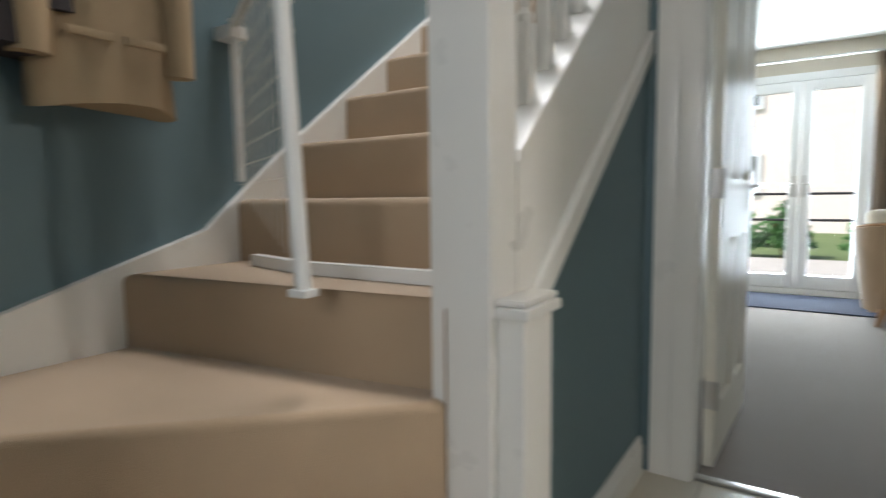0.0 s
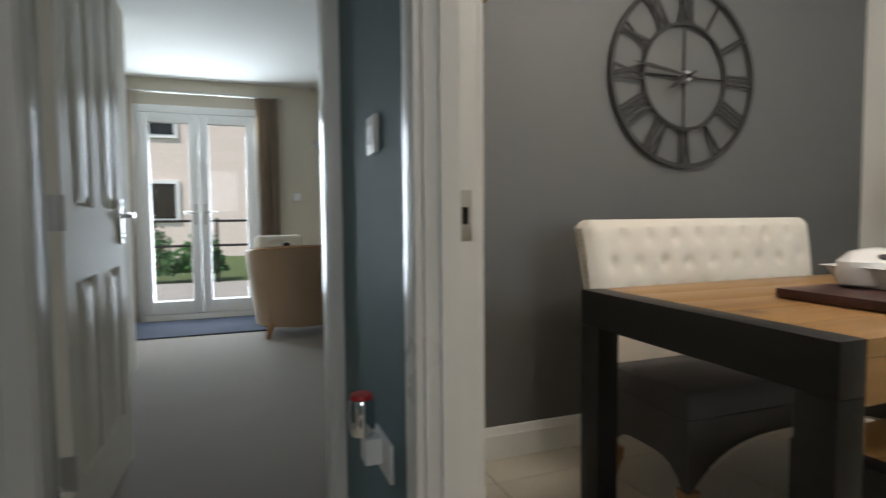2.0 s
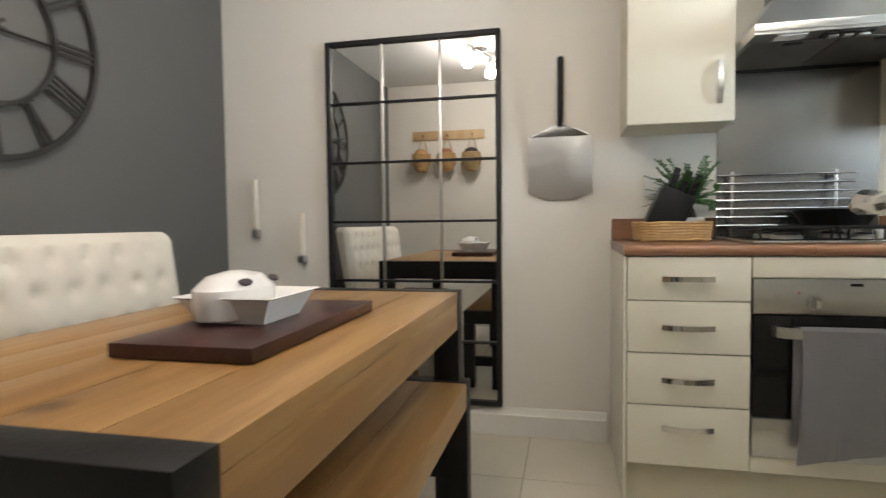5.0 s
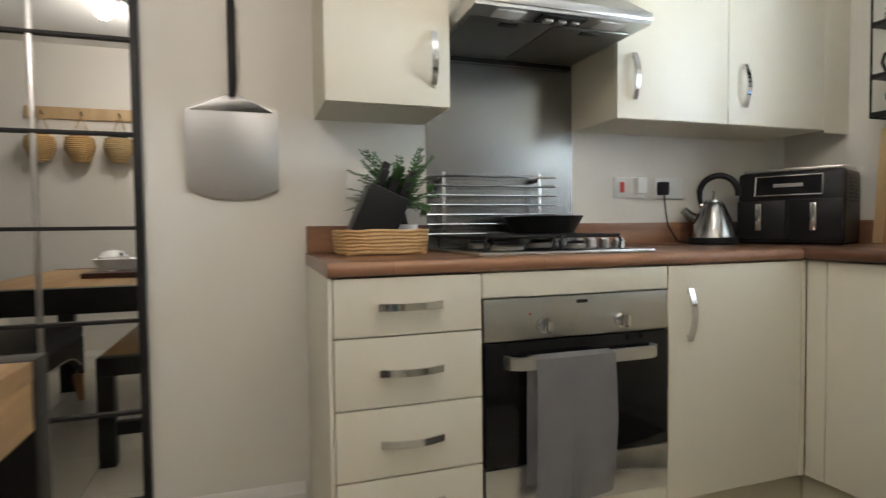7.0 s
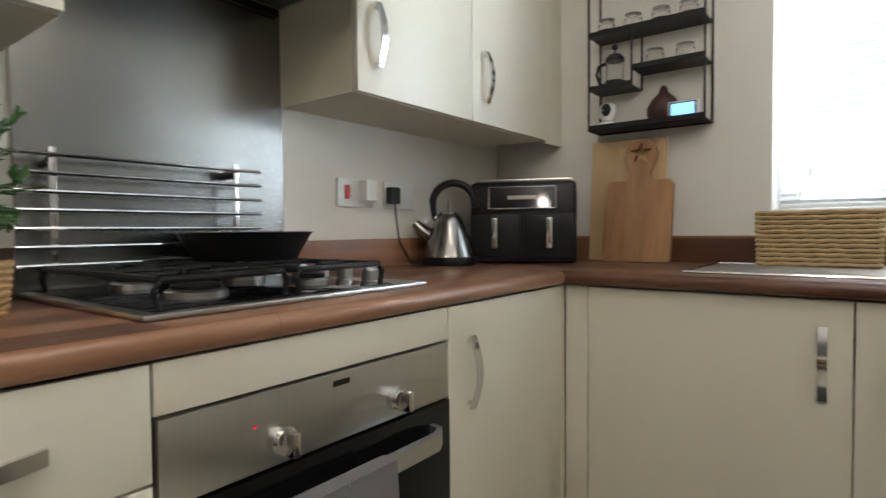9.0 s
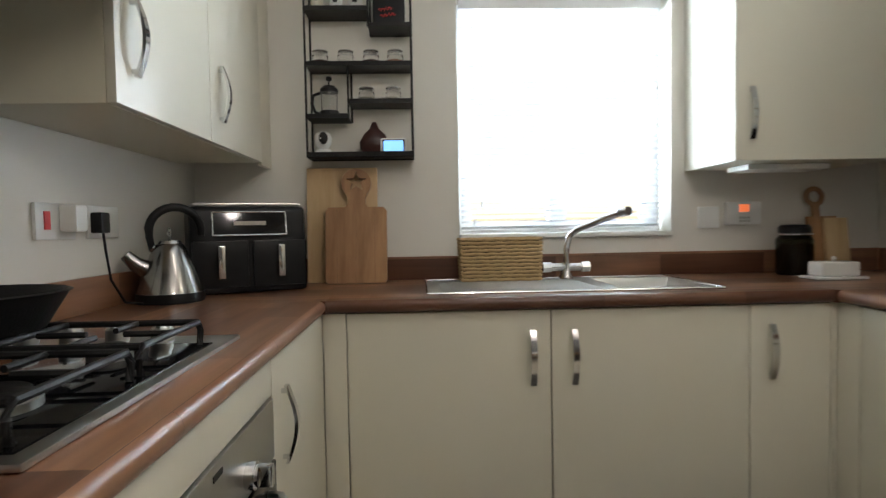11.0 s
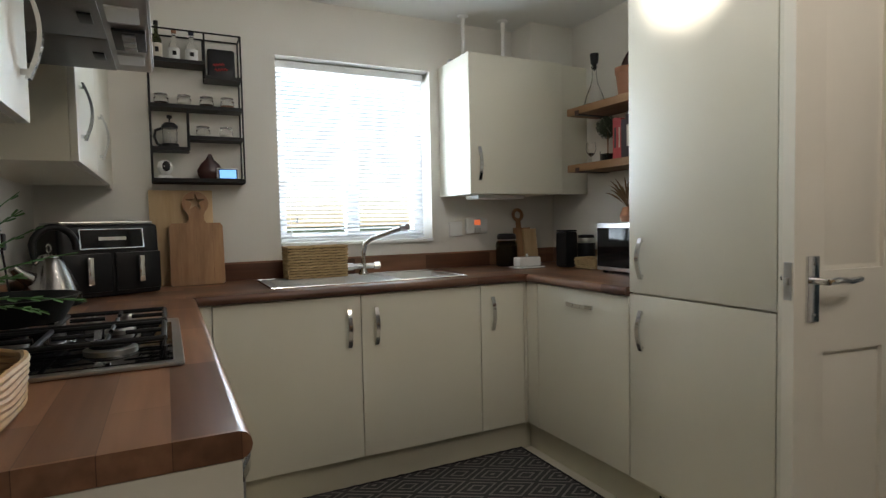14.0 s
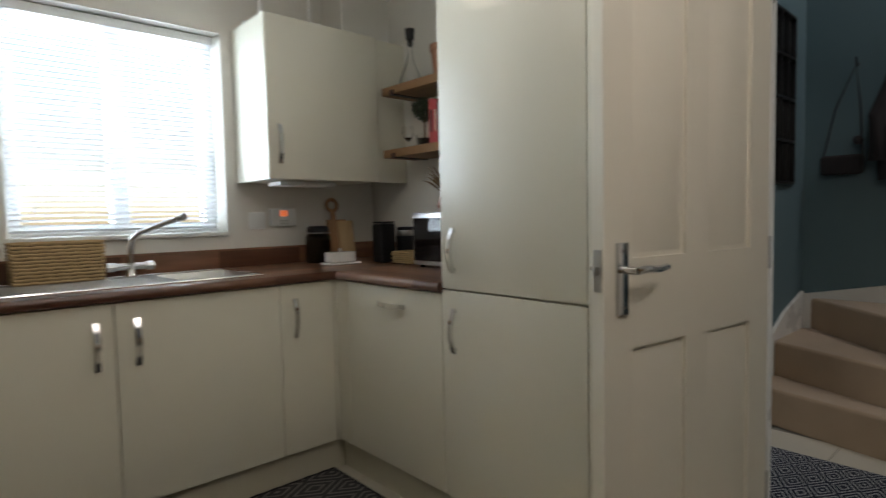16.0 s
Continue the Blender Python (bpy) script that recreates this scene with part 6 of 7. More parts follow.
part("lid", box(B(), -2.475, 0.36, 1.109, -2.555, 0.44, 1.118, 0.003), M_IRON, cg)
mf = thing("milk_frother", (-2.655, 0.40, 0.911), "black milk frother with steel band", "milk frother")
part("body", lathe(B(), -2.655, 0.40, [(0, 0), (0.05, 0), (0.05, 0.13), (0, 0.13)], 24, 0.911), M_BLACK, mf)
part("band", lathe(B(), -2.655, 0.40, [(0.0495, 0.1302), (0.0505, 0.135), (0.0505, 0.155), (0.049, 0.158), (0, 0.158)], 24, 0.911), M_SATIN, mf)
part("lid", lathe(B(), -2.655, 0.40, [(0, 0.1585), (0.047, 0.1585), (0.044, 0.176), (0, 0.178)], 24, 0.911), M_BLACK, mf)
woven_box("small_basket", -2.49, -2.60, 0.50, 0.665, 0.9125, 0.972, "small woven basket on the worktop", 6)
to = thing("toaster_oven", (-2.56, 1.0, 0.911), "silver and black countertop mini oven", "mini oven")
part("body", box(B(), -2.70, 0.745, 0.921, -2.435, 1.262, 1.158, 0.006), M_STEEL, to)
part("door_frame", box(B(), -2.434, 0.748, 0.924, -2.424, 1.258, 1.154, 0.003), M_SATIN, to)
part("door_glass", box(B(), -2.4238, 0.757, 0.942, -2.418, 1.235, 1.132, 0.003), M_OVGLASS, to, "black glass door")
part("maker_mark", box(B(), -2.4178, 1.07, 0.955, -2.417, 1.16, 0.962), M_SATIN, to)
for y in (0.77, 1.235):
    for x in (-2.68, -2.46):
        part("foot", lathe(B(), x, y, [(0, 0), (0.012, 0), (0.012, 0.0105), (0, 0.0105)], 10, 0.9105), M_BLACK, to)
vz = thing("pampas_vase", (-2.58, 0.80, 1.159), "bunch of brown dried pampas in a small vase", "dried flowers")
part("vase", lathe(B(), -2.58, 0.80, [(0, 0), (0.03, 0), (0.04, 0.03), (0.026, 0.07), (0.022, 0.075), (0, 0.075)], 18, 1.159), M_TERRA, vz)
bm = B()
rnd = random.Random(9)
for f in range(22):
    az, el = rnd.uniform(0, math.tau), rnd.uniform(0.5, 1.4)
    d = Vector((math.cos(az) * math.cos(el) * 0.8, math.sin(az) * math.cos(el) * 1.3, math.sin(el)))
    p = Vector((-2.58, 0.80, 1.23))
    L = rnd.uniform(0.12, 0.2)
    pts = []
    for k in range(8):
        pts.append(p.copy())
        d.z -= 0.14 if k > 2 else 0.0
        p = p + d.normalized() * (L / 7)
    pts = [Vector((q.x, q.y, min(q.z, 1.415))) for q in pts]
    sweep(bm, pts, [0.0012, 0.0012, 0.002, 0.004, 0.005, 0.0045, 0.003, 0.0008], 5)
    for k in range(3, 8):
        for _ in range(8):
            o = pts[k] + Vector((rnd.gauss(0, 0.004), rnd.gauss(0, 0.004), rnd.gauss(0, 0.004)))
            e = o + Vector((rnd.gauss(0, 0.008), rnd.gauss(0, 0.008), -0.014))
            w = Vector((0.0009, 0.0009, 0))
            bm.faces.new([bm.verts.new(v) for v in (o - w, o + w, e)])
pl_ = part("plume", bm, M_PAMPAS, vz, "drooping brown plumes")
pl_["kind"] = "stuff"

# wall shelves
for z, lab in ((1.435, "lower rough wooden wall shelf"), (1.742, "upper rough wooden wall shelf")):
    s = thing("wall_shelf", (-2.62, 0.85, z), lab + " beside the tall fridge", "shelf", "rough wooden shelves")
    bm = box(B(), WX + 0.001, 0.415, z, -2.515, 1.274, z + 0.04, 0.004)
    for v in bm.verts:
        v.co.x += 0.003 * math.sin(v.co.y * 21) if v.co.x > -2.6 else 0
    part("plank", bm, M_SHELFW, s)
    for y in (0.50, 1.15):
        part("bracket", box(B(), WX + 0.002, y - 0.015, z - 0.004, -2.511, y + 0.015, z - 0.0002), M_MBLACK, s)
        part("bracket_lip", box(B(), -2.514, y - 0.015, z - 0.004, -2.510, y + 0.015, z + 0.02), M_REDWOOD, s)
dc = thing("decanter", (-2.61, 0.53, 1.783), "clear glass decanter with a dark stopper", "decanter")
part("glass", lathe(B(), -2.61, 0.53, [(0, 0), (0.055, 0.001), (0.06, 0.01), (0.045, 0.06), (0.02, 0.12), (0.013, 0.16), (0.013, 0.205), (0.018, 0.212), (0.015, 0.212), (0.011, 0.2), (0.011, 0.16), (0.016, 0.12), (0.04, 0.06), (0.054, 0.012), (0, 0.008)], 24, 1.783), M_GLASS, dc)
part("stopper", lathe(B(), -2.61, 0.53, [(0, 0.19), (0.0105, 0.2), (0.013, 0.225), (0.02, 0.232), (0.024, 0.282), (0, 0.285)], 16, 1.783), M_BLACK, dc)
tr = thing("round_tray", (-2.70, 0.80, 1.783), "dark round wooden tray leaning on the wall", "tray")
part("disc", moved(lathe(B(), 0, 0, [(0, 0), (0.15, 0), (0.155, 0.012), (0.148, 0.018), (0.142, 0.008), (0, 0.008)], 40), Matrix.Translation((-2.715, 0.77, 1.938)) @ pose(0, 0, 0, 0, 82, 0)), M_REDWOOD, tr)
tpot = thing("plant_pot", (-2.60, 0.78, 1.783), "terracotta plant pot on the shelf", "plant pot")
part("pot", lathe(B(), -2.60, 0.78, [(0, 0), (0.042, 0), (0.056, 0.115), (0.06, 0.115), (0.06, 0.145), (0.052, 0.145), (0.048, 0.11), (0.036, 0.01), (0, 0.01)], 28, 1.783), M_TERRA, tpot)
wg = thing("wine_glass", (-2.60, 0.51, 1.476), "small clear stemmed glass", "glass")
part("bowl", lathe(B(), -2.60, 0.51, [(0, 0.001), (0.026, 0.002), (0.004, 0.008), (0.003, 0.04), (0.02, 0.055), (0.028, 0.08), (0.024, 0.115), (0.022, 0.115), (0.026, 0.08), (0.018, 0.058), (0, 0.048)], 20, 1.476), M_GLASS, wg)
tb2 = thing("topiary", (-2.60, 0.64, 1.476), "small ball topiary in a glass pot", "plant")
part("pot", lathe(B(), -2.60, 0.64, [(0, 0), (0.038, 0), (0.042, 0.055), (0.039, 0.055), (0.035, 0.004), (0, 0.004)], 20, 1.476), M_GLASS, tb2)
part("soil", lathe(B(), -2.60, 0.64, [(0, 0.005), (0.034, 0.005), (0.037, 0.04), (0, 0.042)], 18, 1.476), M_SOIL, tb2)
part("trunk", rod(B(), (-2.60, 0.64, 1.51), (-2.60, 0.64, 1.63), 0.004, 7), M_SHELFW, tb2)
bm = B()
rnd = random.Random(2)
for i in range(900):
    d = Vector((rnd.gauss(0, 1), rnd.gauss(0, 1), rnd.gauss(0, 1))).normalized()
    o = Vector((-2.60, 0.64, 1.655)) + d * rnd.uniform(0.035, 0.058)
    a = d.orthogonal().normalized() * 0.006
    a.rotate(Matrix.Rotation(rnd.uniform(0, 6.28), 3, d))
    c = d.cross(a) * 0.7
    bm.faces.new([bm.verts.new(v) for v in (o - a, o - c + d * 0.004, o + a + d * 0.006, o + c)])
cr = part("crown", bm, M_DLEAF, tb2, "ball of tiny dark leaves")
cr["kind"] = "stuff"
y = 0.735
for i, (w, h, mt, lab) in enumerate(((0.034, 0.205, M_REDBOOK, "tall red cookery book"), (0.022, 0.20, M_REDBOOK, "slim red cookery book"), (0.026, 0.19, M_DARKBOOK, "dark-spined cookery book"), (0.035, 0.21, M_DARKBOOK, "thick dark cookery book"), (0.03, 0.195, M_TERRA, "brown-spined cookery book"), (0.04, 0.215, M_DARKBOOK, "large dark cookery book"))):
    b = thing("book", (-2.62, y + w / 2, 1.476), lab + " upright on the shelf", "book", "books on the shelf")
    bm = B()
    box(bm, -2.545, y, 1.4755, -2.548, y + w, 1.4755 + h)
    box(bm, -2.548, y, 1.4755, -2.70, y + 0.0025, 1.4755 + h)
    box(bm, -2.548, y + w - 0.0025, 1.4755, -2.70, y + w, 1.4755 + h)
    part("cover", bm, mt, b)
    part("pages", box(B(), -2.549, y + 0.003, 1.479, -2.695, y + w - 0.003, 1.472 + h), M_PAPER, b)
    part("spine_mark", box(B(), -2.5445, y + w * 0.3, 1.53, -2.544, y + w * 0.7, 1.53 + h * 0.5), M_PAPER if i % 2 else M_DARKBOOK, b)
    y += w + 0.001

# kitchen rug
rg = thing("kitchen_rug", (-1.55, 1.05, 0), "charcoal woven rug with diamond pattern on the tiles", "rug")
rx0, rx1, ry0, ry1 = -2.10, -0.98, 0.54, 1.25
bm = box(B(), rx0, ry0, 0.001, rx1, ry1, 0.008, 0.002)
part("woven_field", bm, M_RUG, rg)
bm = B()
n = 40
edge_pts = [(rx0 + (rx1 - rx0) * k / n, ry0 - 0.004 + 0.003 * math.sin(k * 2.3), 0.006) for k in range(n + 1)] + [(rx1, ry0 + (ry1 - ry0) * k / n, 0.006) for k in range(1, n + 1)] + [(rx1 - (rx1 - rx0) * k / n, ry1, 0.006) for k in range(1, n + 1)] + [(rx0, ry1 - (ry1 - ry0) * k / n, 0.006) for k in range(1, n)]
part("bound_edge", sweep(bm, edge_pts, 0.006, 6, True), M_MBLACK, rg, "dark bound edge")

# ---- dining side: small things ----
ty = thing("serving_board", (-1.44, 2.99, 0.763), "dark mahogany serving board on the table", "serving board")
part("board", box(B(), -1.775, 2.83, 0.764, -1.20, 3.11, 0.790, 0.003), M_REDWOOD, ty)
db = thing("bread_dish", (-1.50, 3.0, 0.790), "white square ceramic dish on the serving board", "dish")
bm = B()
rings = []
for z, h, f in ((0.7905, 0.075, 1.0), (0.842, 0.10, 1.0), (0.846, 0.112, 1), (0.848, 0.108, 1), (0.838, 0.094, 1), (0.798, 0.072, 1)):
    rings.append([bm.verts.new((-1.50 + u * h, 3.0 + v * h, z)) for u, v in ((-1, -1), (1, -1), (1, 1), (-1, 1))])
for p, q in zip(rings, rings[1:]):
    for k in range(4):
        bm.faces.new((p[k], p[(k + 1) % 4], q[(k + 1) % 4], q[k]))
bm.faces.new(rings[0][::-1])
bm.faces.new(rings[-1])
part("dish", bm, M_CERAM, db)
rl = thing("ceramic_ornament", (-1.51, 3.03, 0.80), "white pierced ceramic lidded ornament in the dish", "ornament")
part("shell", moved(lathe(B(), 0, 0, [(0.085, 0.0), (0.092, 0.035), (0.088, 0.06), (0.06, 0.085), (0.02, 0.094), (0, 0.095)], 32), Matrix.Translation((-1.51, 3.03, 0.80)) @ Matrix.Diagonal((1.25, 0.8, 1, 1))), M_CERAM, rl)
for k in range(3):
    m = Matrix.Translation((-1.55 + 0.055 * k, 2.985 - 0.006 * abs(k - 1), 0.873)) @ pose(0, 0, 0, 48, 0, -6 + 6 * k)
    part("pierced_slot", moved(lathe(B(), 0, 0, [(0, 0.004), (0.008, 0.0035), (0.0105, 0.0), (0, -0.004)], 16), m @ Matrix.Diagonal((2.2, 1, 1, 1))), M_DARKBOOK, rl)
kc = thing("keys", (-1.29, 2.97, 0.790), "small bunch of silver keys on the serving board", "keys")
for k in range(4):
    a = 0.5 + k * 0.55
    c = Vector((-1.31, 2.98, 0.7935))
    d = Vector((math.cos(a), math.sin(a) * 0.6, 0))
    bm = B()
    rod(bm, c, c + d * 0.05 + Vector((0, 0, 0.002 * k)), 0.0025, 6)
    sweep(bm, [c + d * 0.058 + Vector((0.009 * math.cos(q), 0.009 * math.sin(q), 0.002 * k)) for q in (i * math.tau / 14 for i in range(14))], 0.002, 5, True)
    part("key", bm, M_SATIN, kc)
for (y, z0, z1) in ((3.865, 0.94, 1.22), (3.615, 0.81, 1.05)):
    cs = thing("wall_candle", (-0.03, y, z0), "white pillar candle on a small wall bracket", "candle", "wall candles")
    part("bracket", box(B(), -0.001, y - 0.014, z0 - 0.005, -0.05, y + 0.014, z0 + 0.03, 0.003), M_SATIN, cs)
    part("wax", lathe(B(), -0.033, y, [(0, 0), (0.0145, 0), (0.0145, z1 - z0 - 0.034), (0.012, z1 - z0 - 0.03), (0, z1 - z0 - 0.032)], 16, z0 + 0.0305), M_LINEN, cs)
    part("wick", rod(B(), (-0.033, y, z1 - 0.004), (-0.033, y, z1 + 0.008), 0.001, 5), M_BLACK, cs)
pe = thing("pizza_peel", (-0.02, 2.362, 1.10), "aluminium pizza peel with a black handle hung on the wall", "pizza peel")
out = [(2.226, 1.125), (2.30, 1.092), (2.425, 1.092), (2.503, 1.125), (2.506, 1.36), (2.50, 1.378), (2.43, 1.405), (2.385, 1.425), (2.343, 1.425), (2.295, 1.405), (2.228, 1.378), (2.223, 1.36)]
part("blade", prism(B(), out, "X", -0.012, -0.016, 0.0008), M_PEEL, pe)
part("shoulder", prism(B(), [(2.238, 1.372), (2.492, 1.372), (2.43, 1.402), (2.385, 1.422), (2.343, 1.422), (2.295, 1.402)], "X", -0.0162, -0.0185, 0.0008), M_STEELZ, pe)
part("handle", sweep(B(), [(-0.02, 2.364, 1.415), (-0.02, 2.362, 1.45), (-0.02, 2.361, 1.72)], [0.010, 0.0125, 0.0125], 10), M_BLACK, pe, "black handle")
hr = thing("hook_rail", (WX + 0.02, 3.45, 1.83), "pale wooden rail with hooks on the wall", "hook rail")
part("board", box(B(), WX + 0.001, 3.10, 1.79, WX + 0.02, 3.80, 1.875, 0.003), M_PINE, hr)
for i, (y, mt) in enumerate(((3.69, M_WICKER), (3.45, M_WICKER), (3.21, M_ROPE))):
    part("hook", sweep(B(), [(WX + 0.02, y, 1.82), (WX + 0.05, y, 1.815), (WX + 0.055, y, 1.84)], 0.005, 7), M_MBLACK, hr)
    hbk = thing("hanging_basket", (WX + 0.075, y, 1.48), ("golden wicker basket holding yellow cloth", "golden wicker basket holding orange cloth", "seagrass basket holding dark cloth")[i], "basket", "hanging baskets")
    for k in range(12):
        z = 1.49 + k * 0.014
        r = 0.05 + 0.04 * math.sin(min(1, k / 8) * math.pi / 2) - (0.012 * (k - 8) / 4 if k > 8 else 0)
        part("wicker_coil", sweep(B(), [(WX + 0.102 + r * math.cos(a), y + r * math.sin(a), z) for a in (q * math.tau / 28 for q in range(28))], 0.0075, 6, True), mt, hbk)
    part("base", lathe(B(), WX + 0.102, y, [(0, 0), (0.05, 0.0), (0.05, 0.008), (0, 0.008)], 20, 1.48), mt, hbk)
    part("handle", sweep(B(), [(WX + 0.06, y - 0.045, 1.65), (WX + 0.055, y - 0.03, 1.74), (WX + 0.05, y, 1.815), (WX + 0.055, y + 0.03, 1.74), (WX + 0.06, y + 0.045, 1.65)], 0.005, 6), mt, hbk)
    part("folded_cloth", lathe(B(), WX + 0.102, y, [(0, 0), (0.065, 0.0), (0.07, 0.05), (0.05, 0.085), (0, 0.1)], 16, 1.60), (M_WICKER, M_TERRA, M_DCOAT)[i], hbk)

# ---- hall ----
sw = plate_socket("light_switch", (HX - 0.0005, 3.28, 1.175), (-1, 0), 0.086, 0.086, "white double light switch on the blue wall")
for y in (3.262, 3.298):
    part("rocker", box(B(), HX - 0.0095, y - 0.012, 1.155, HX - 0.013, y + 0.012, 1.195, 0.002), M_WHITE, sw)
sk = plate_socket("hall_socket", (HX - 0.0005, 3.22, 0.46), (-1, 0), 0.146, 0.086, "white hall socket with plug-in air freshener")
fr = thing("air_freshener", (HX - 0.035, 3.23, 0.47), "silver plug-in air freshener with a red top", "air freshener")
part("plug_body", box(B(), HX - 0.0098, 3.205, 0.44, HX - 0.05, 3.255, 0.50, 0.006), M_WHITE, fr)
part("oil_bottle", lathe(B(), HX - 0.05, 3.235, [(0, 0), (0.025, 0.004), (0.030, 0.02), (0.030, 0.075), (0.026, 0.085), (0, 0.087)], 18, 0.50), M_CHROME, fr, "ribbed silver holder")
part("cap", lathe(B(), HX - 0.05, 3.235, [(0, 0.087), (0.026, 0.087), (0.024, 0.096), (0, 0.098)], 18, 0.50), M_RED, fr)
sc = thing("door_sensor", (HX - 0.02, 3.55, 1.66), "small white alarm sensor high on the wall", "sensor")
part("case", box(B(), HX - 0.001, 3.52, 1.62, HX - 0.035, 3.60, 1.74, 0.006), M_WHITE, sc)
part("lens", box(B(), HX - 0.012, 3.54, 1.605, HX - 0.03, 3.58, 1.619, 0.002), M_IRON, sc)
dm = thing("hall_mat", (-3.40, 1.9, 0), "navy lattice patterned hall mat on the tiles", "mat")
part("woven_field", box(B(), -3.72, 1.35, 0.001, -3.02, 2.45, 0.009, 0.003), M_MAT, dm)

# stairs
RISE, GO = 0.195, 0.255
N = (-3.89, 2.60)                                  # foot of the newel, where the winders meet
WL = SX + 0.03                                      # stair wall string face
edges = [[(-4.06, 1.632), (-3.82, 2.60)], [(-4.33, 1.632), N], [(WL, 1.70), N], [(WL, 2.50), N]]
stair = thing("staircase", (-4.4, 2.8, 0), "beige carpeted winding staircase with white gloss strings", "staircase")


def step_part(k, poly):
    """A carpeted step up to its tread, with a soft nose."""
    z = RISE * k
    cxp, cyp = sum(p[0] for p in poly) / len(poly), sum(p[1] for p in poly) / len(poly)
    bm = prism(B(), poly, "Z", max(0.0, z - RISE - 0.02), z, 0.0)
    top_edges = [e for e in bm.edges if all(abs(v.co.z - z) < 1e-5 for v in e.verts)]
    bmesh.ops.bevel(bm, geom=top_edges, offset=0.022, segments=4, profile=0.5, affect="EDGES")
    part("carpeted_step", bm, M_CARPET, stair)


a, b = edges[0]
step_part(1, [a, b, (-3.93, 2.615), (-3.95, 2.74), (WL, 2.74), (WL, 1.632)])
step_part(2, [edges[1][0], (N[0] - 0.001, N[1]), (-3.94, 2.74), (WL, 2.74), (WL, 1.632)])
step_part(3, [(WL, 1.69), (N[0] - 0.002, N[1]), (-3.99, 2.86), (WL, 2.86)])
step_part(4, [(WL, 2.50), (-3.94, 2.645), (N[0] - 0.003, N[1] + 0.004), (-3.955, 2.90), (WL, 3.1)])
for k in range(5, 14):
    y = 2.87 + GO * (k - 5)
    step_part(k, [(WL, y), (-3.93, y), (-3.93, y + GO + 0.05), (WL, y + GO + 0.05)])
# strings
sl = RISE / GO
bm = B()
prism(bm, [(1.635, 0.30), (1.635, 0.60), (2.23, 0.72), (2.76, 0.885), (3.08, 1.15), (2.87 + 2.2, 1.09 + 2.0 * sl), (2.87 + 2.2, 0.7 + 2.2 * sl), (2.87, 0.5), (2.4, 0.2)], "X", SX + 0.001, SX + 0.029)
part("wall_string", bm, M_GLOSS, stair, "white gloss wall string")
bm = prism(B(), [(-3.99, 0.002), (-3.99, 0.20), (-4.06, 0.33), (-4.50, 0.53), (WL, 0.62), (WL, 0.002)], "Y", 1.631, 1.650)
part("wall_string", bm, M_GLOSS, stair, "white gloss wall string")
ya, zs, zu, k0, k1 = 2.722, 0.676, 1.040, 0.772, 0.84     # outer string: foot, lower and upper edge, their slopes
ye = LY - 0.001
bm = prism(B(), [(ya, zs), (ye, zs + (ye - ya) * k0), (ye, zu + (ye - ya) * k1), (ya, zu)], "X", -3.900, -3.800)
part("outer_string", bm, M_GLOSS, stair, "white gloss outer string")
bm = prism(B(), [(ya, zs - 0.004), (ye, zs - 0.004 + (ye - ya) * k0), (ye, zs + 0.070 + (ye - ya) * k0), (ya, zs + 0.070)], "X", -3.7995, -3.780, 0.006)
part("string_moulding", bm, M_GLOSS, stair)
bm = prism(B(), [(ya, zu + 0.001), (ye, zu + 0.001 + (ye - ya) * k1), (ye, zu + 0.024 + (ye - ya) * k1), (ya, zu + 0.024)], "X", -3.895, -3.794, 0.005)
part("base_rail", bm, M_GLOSS, stair, "white gloss baluster base rail")
nwl = part("newel_post", box(B(), -3.799, 2.635, 0.0, -3.745, 2.765, 0.752, 0.004), M_GLOSS, stair, "short white gloss newel post")
bm = box(B(), -3.7995, 2.620, 0.7525, -3.730, 2.780, 0.775, 0.007)
prism(bm, [(-3.798, 2.627), (-3.737, 2.627), (-3.737, 2.773), (-3.798, 2.773)], "Z", 0.775, 0.790, 0.008)
part("newel_cap", bm, M_GLOSS, nwl)
part("newel_post", box(B(), -3.930, 2.610, 0.0, -3.800, 2.720, 2.3, 0.005), M_GLOSS, stair, "tall white gloss newel post")
for k in range(8):
    y = 2.86 + k * 0.108
    z0 = zu + 0.024 + (y - ya) * k1
    b = part("baluster", box(B(), -3.868, y - 0.018, z0 - 0.012, -3.832, y + 0.018, z0 + 0.16, 0.004), M_GLOSS, stair)
    part("turned_shaft", lathe(B(), -3.850, y, [(0.016, 0.16), (0.019, 0.175), (0.012, 0.19), (0.017, 0.22), (0.018, 0.35), (0.013, 0.6), (0.018, 0.8), (0, 0.8)], 12, z0), M_GLOSS, b)
bm = prism(B(), [(2.85, 1.93), (LY + 0.1, 1.93 + (LY + 0.1 - 2.85) * 0.755), (LY + 0.1, 1.99 + (LY + 0.1 - 2.85) * 0.755), (2.85, 1.99)], "X", -3.885, -3.815, 0.012)
part("handrail", bm, M_GLOSS, stair, "white gloss handrail")
bm = prism(B(), [(ya, 0), (ye, 0), (ye, zs + 0.01 + (ye - ya) * k0), (ya, zs + 0.01)], "X", -3.823, -3.803)
structure("wall_spandrel", bm, M_BLUE, "teal blue painted panel under the stairs")
skirting("baseboard_spandrel", -3.802, 2.78, 0, LY - 0.02, "+x")

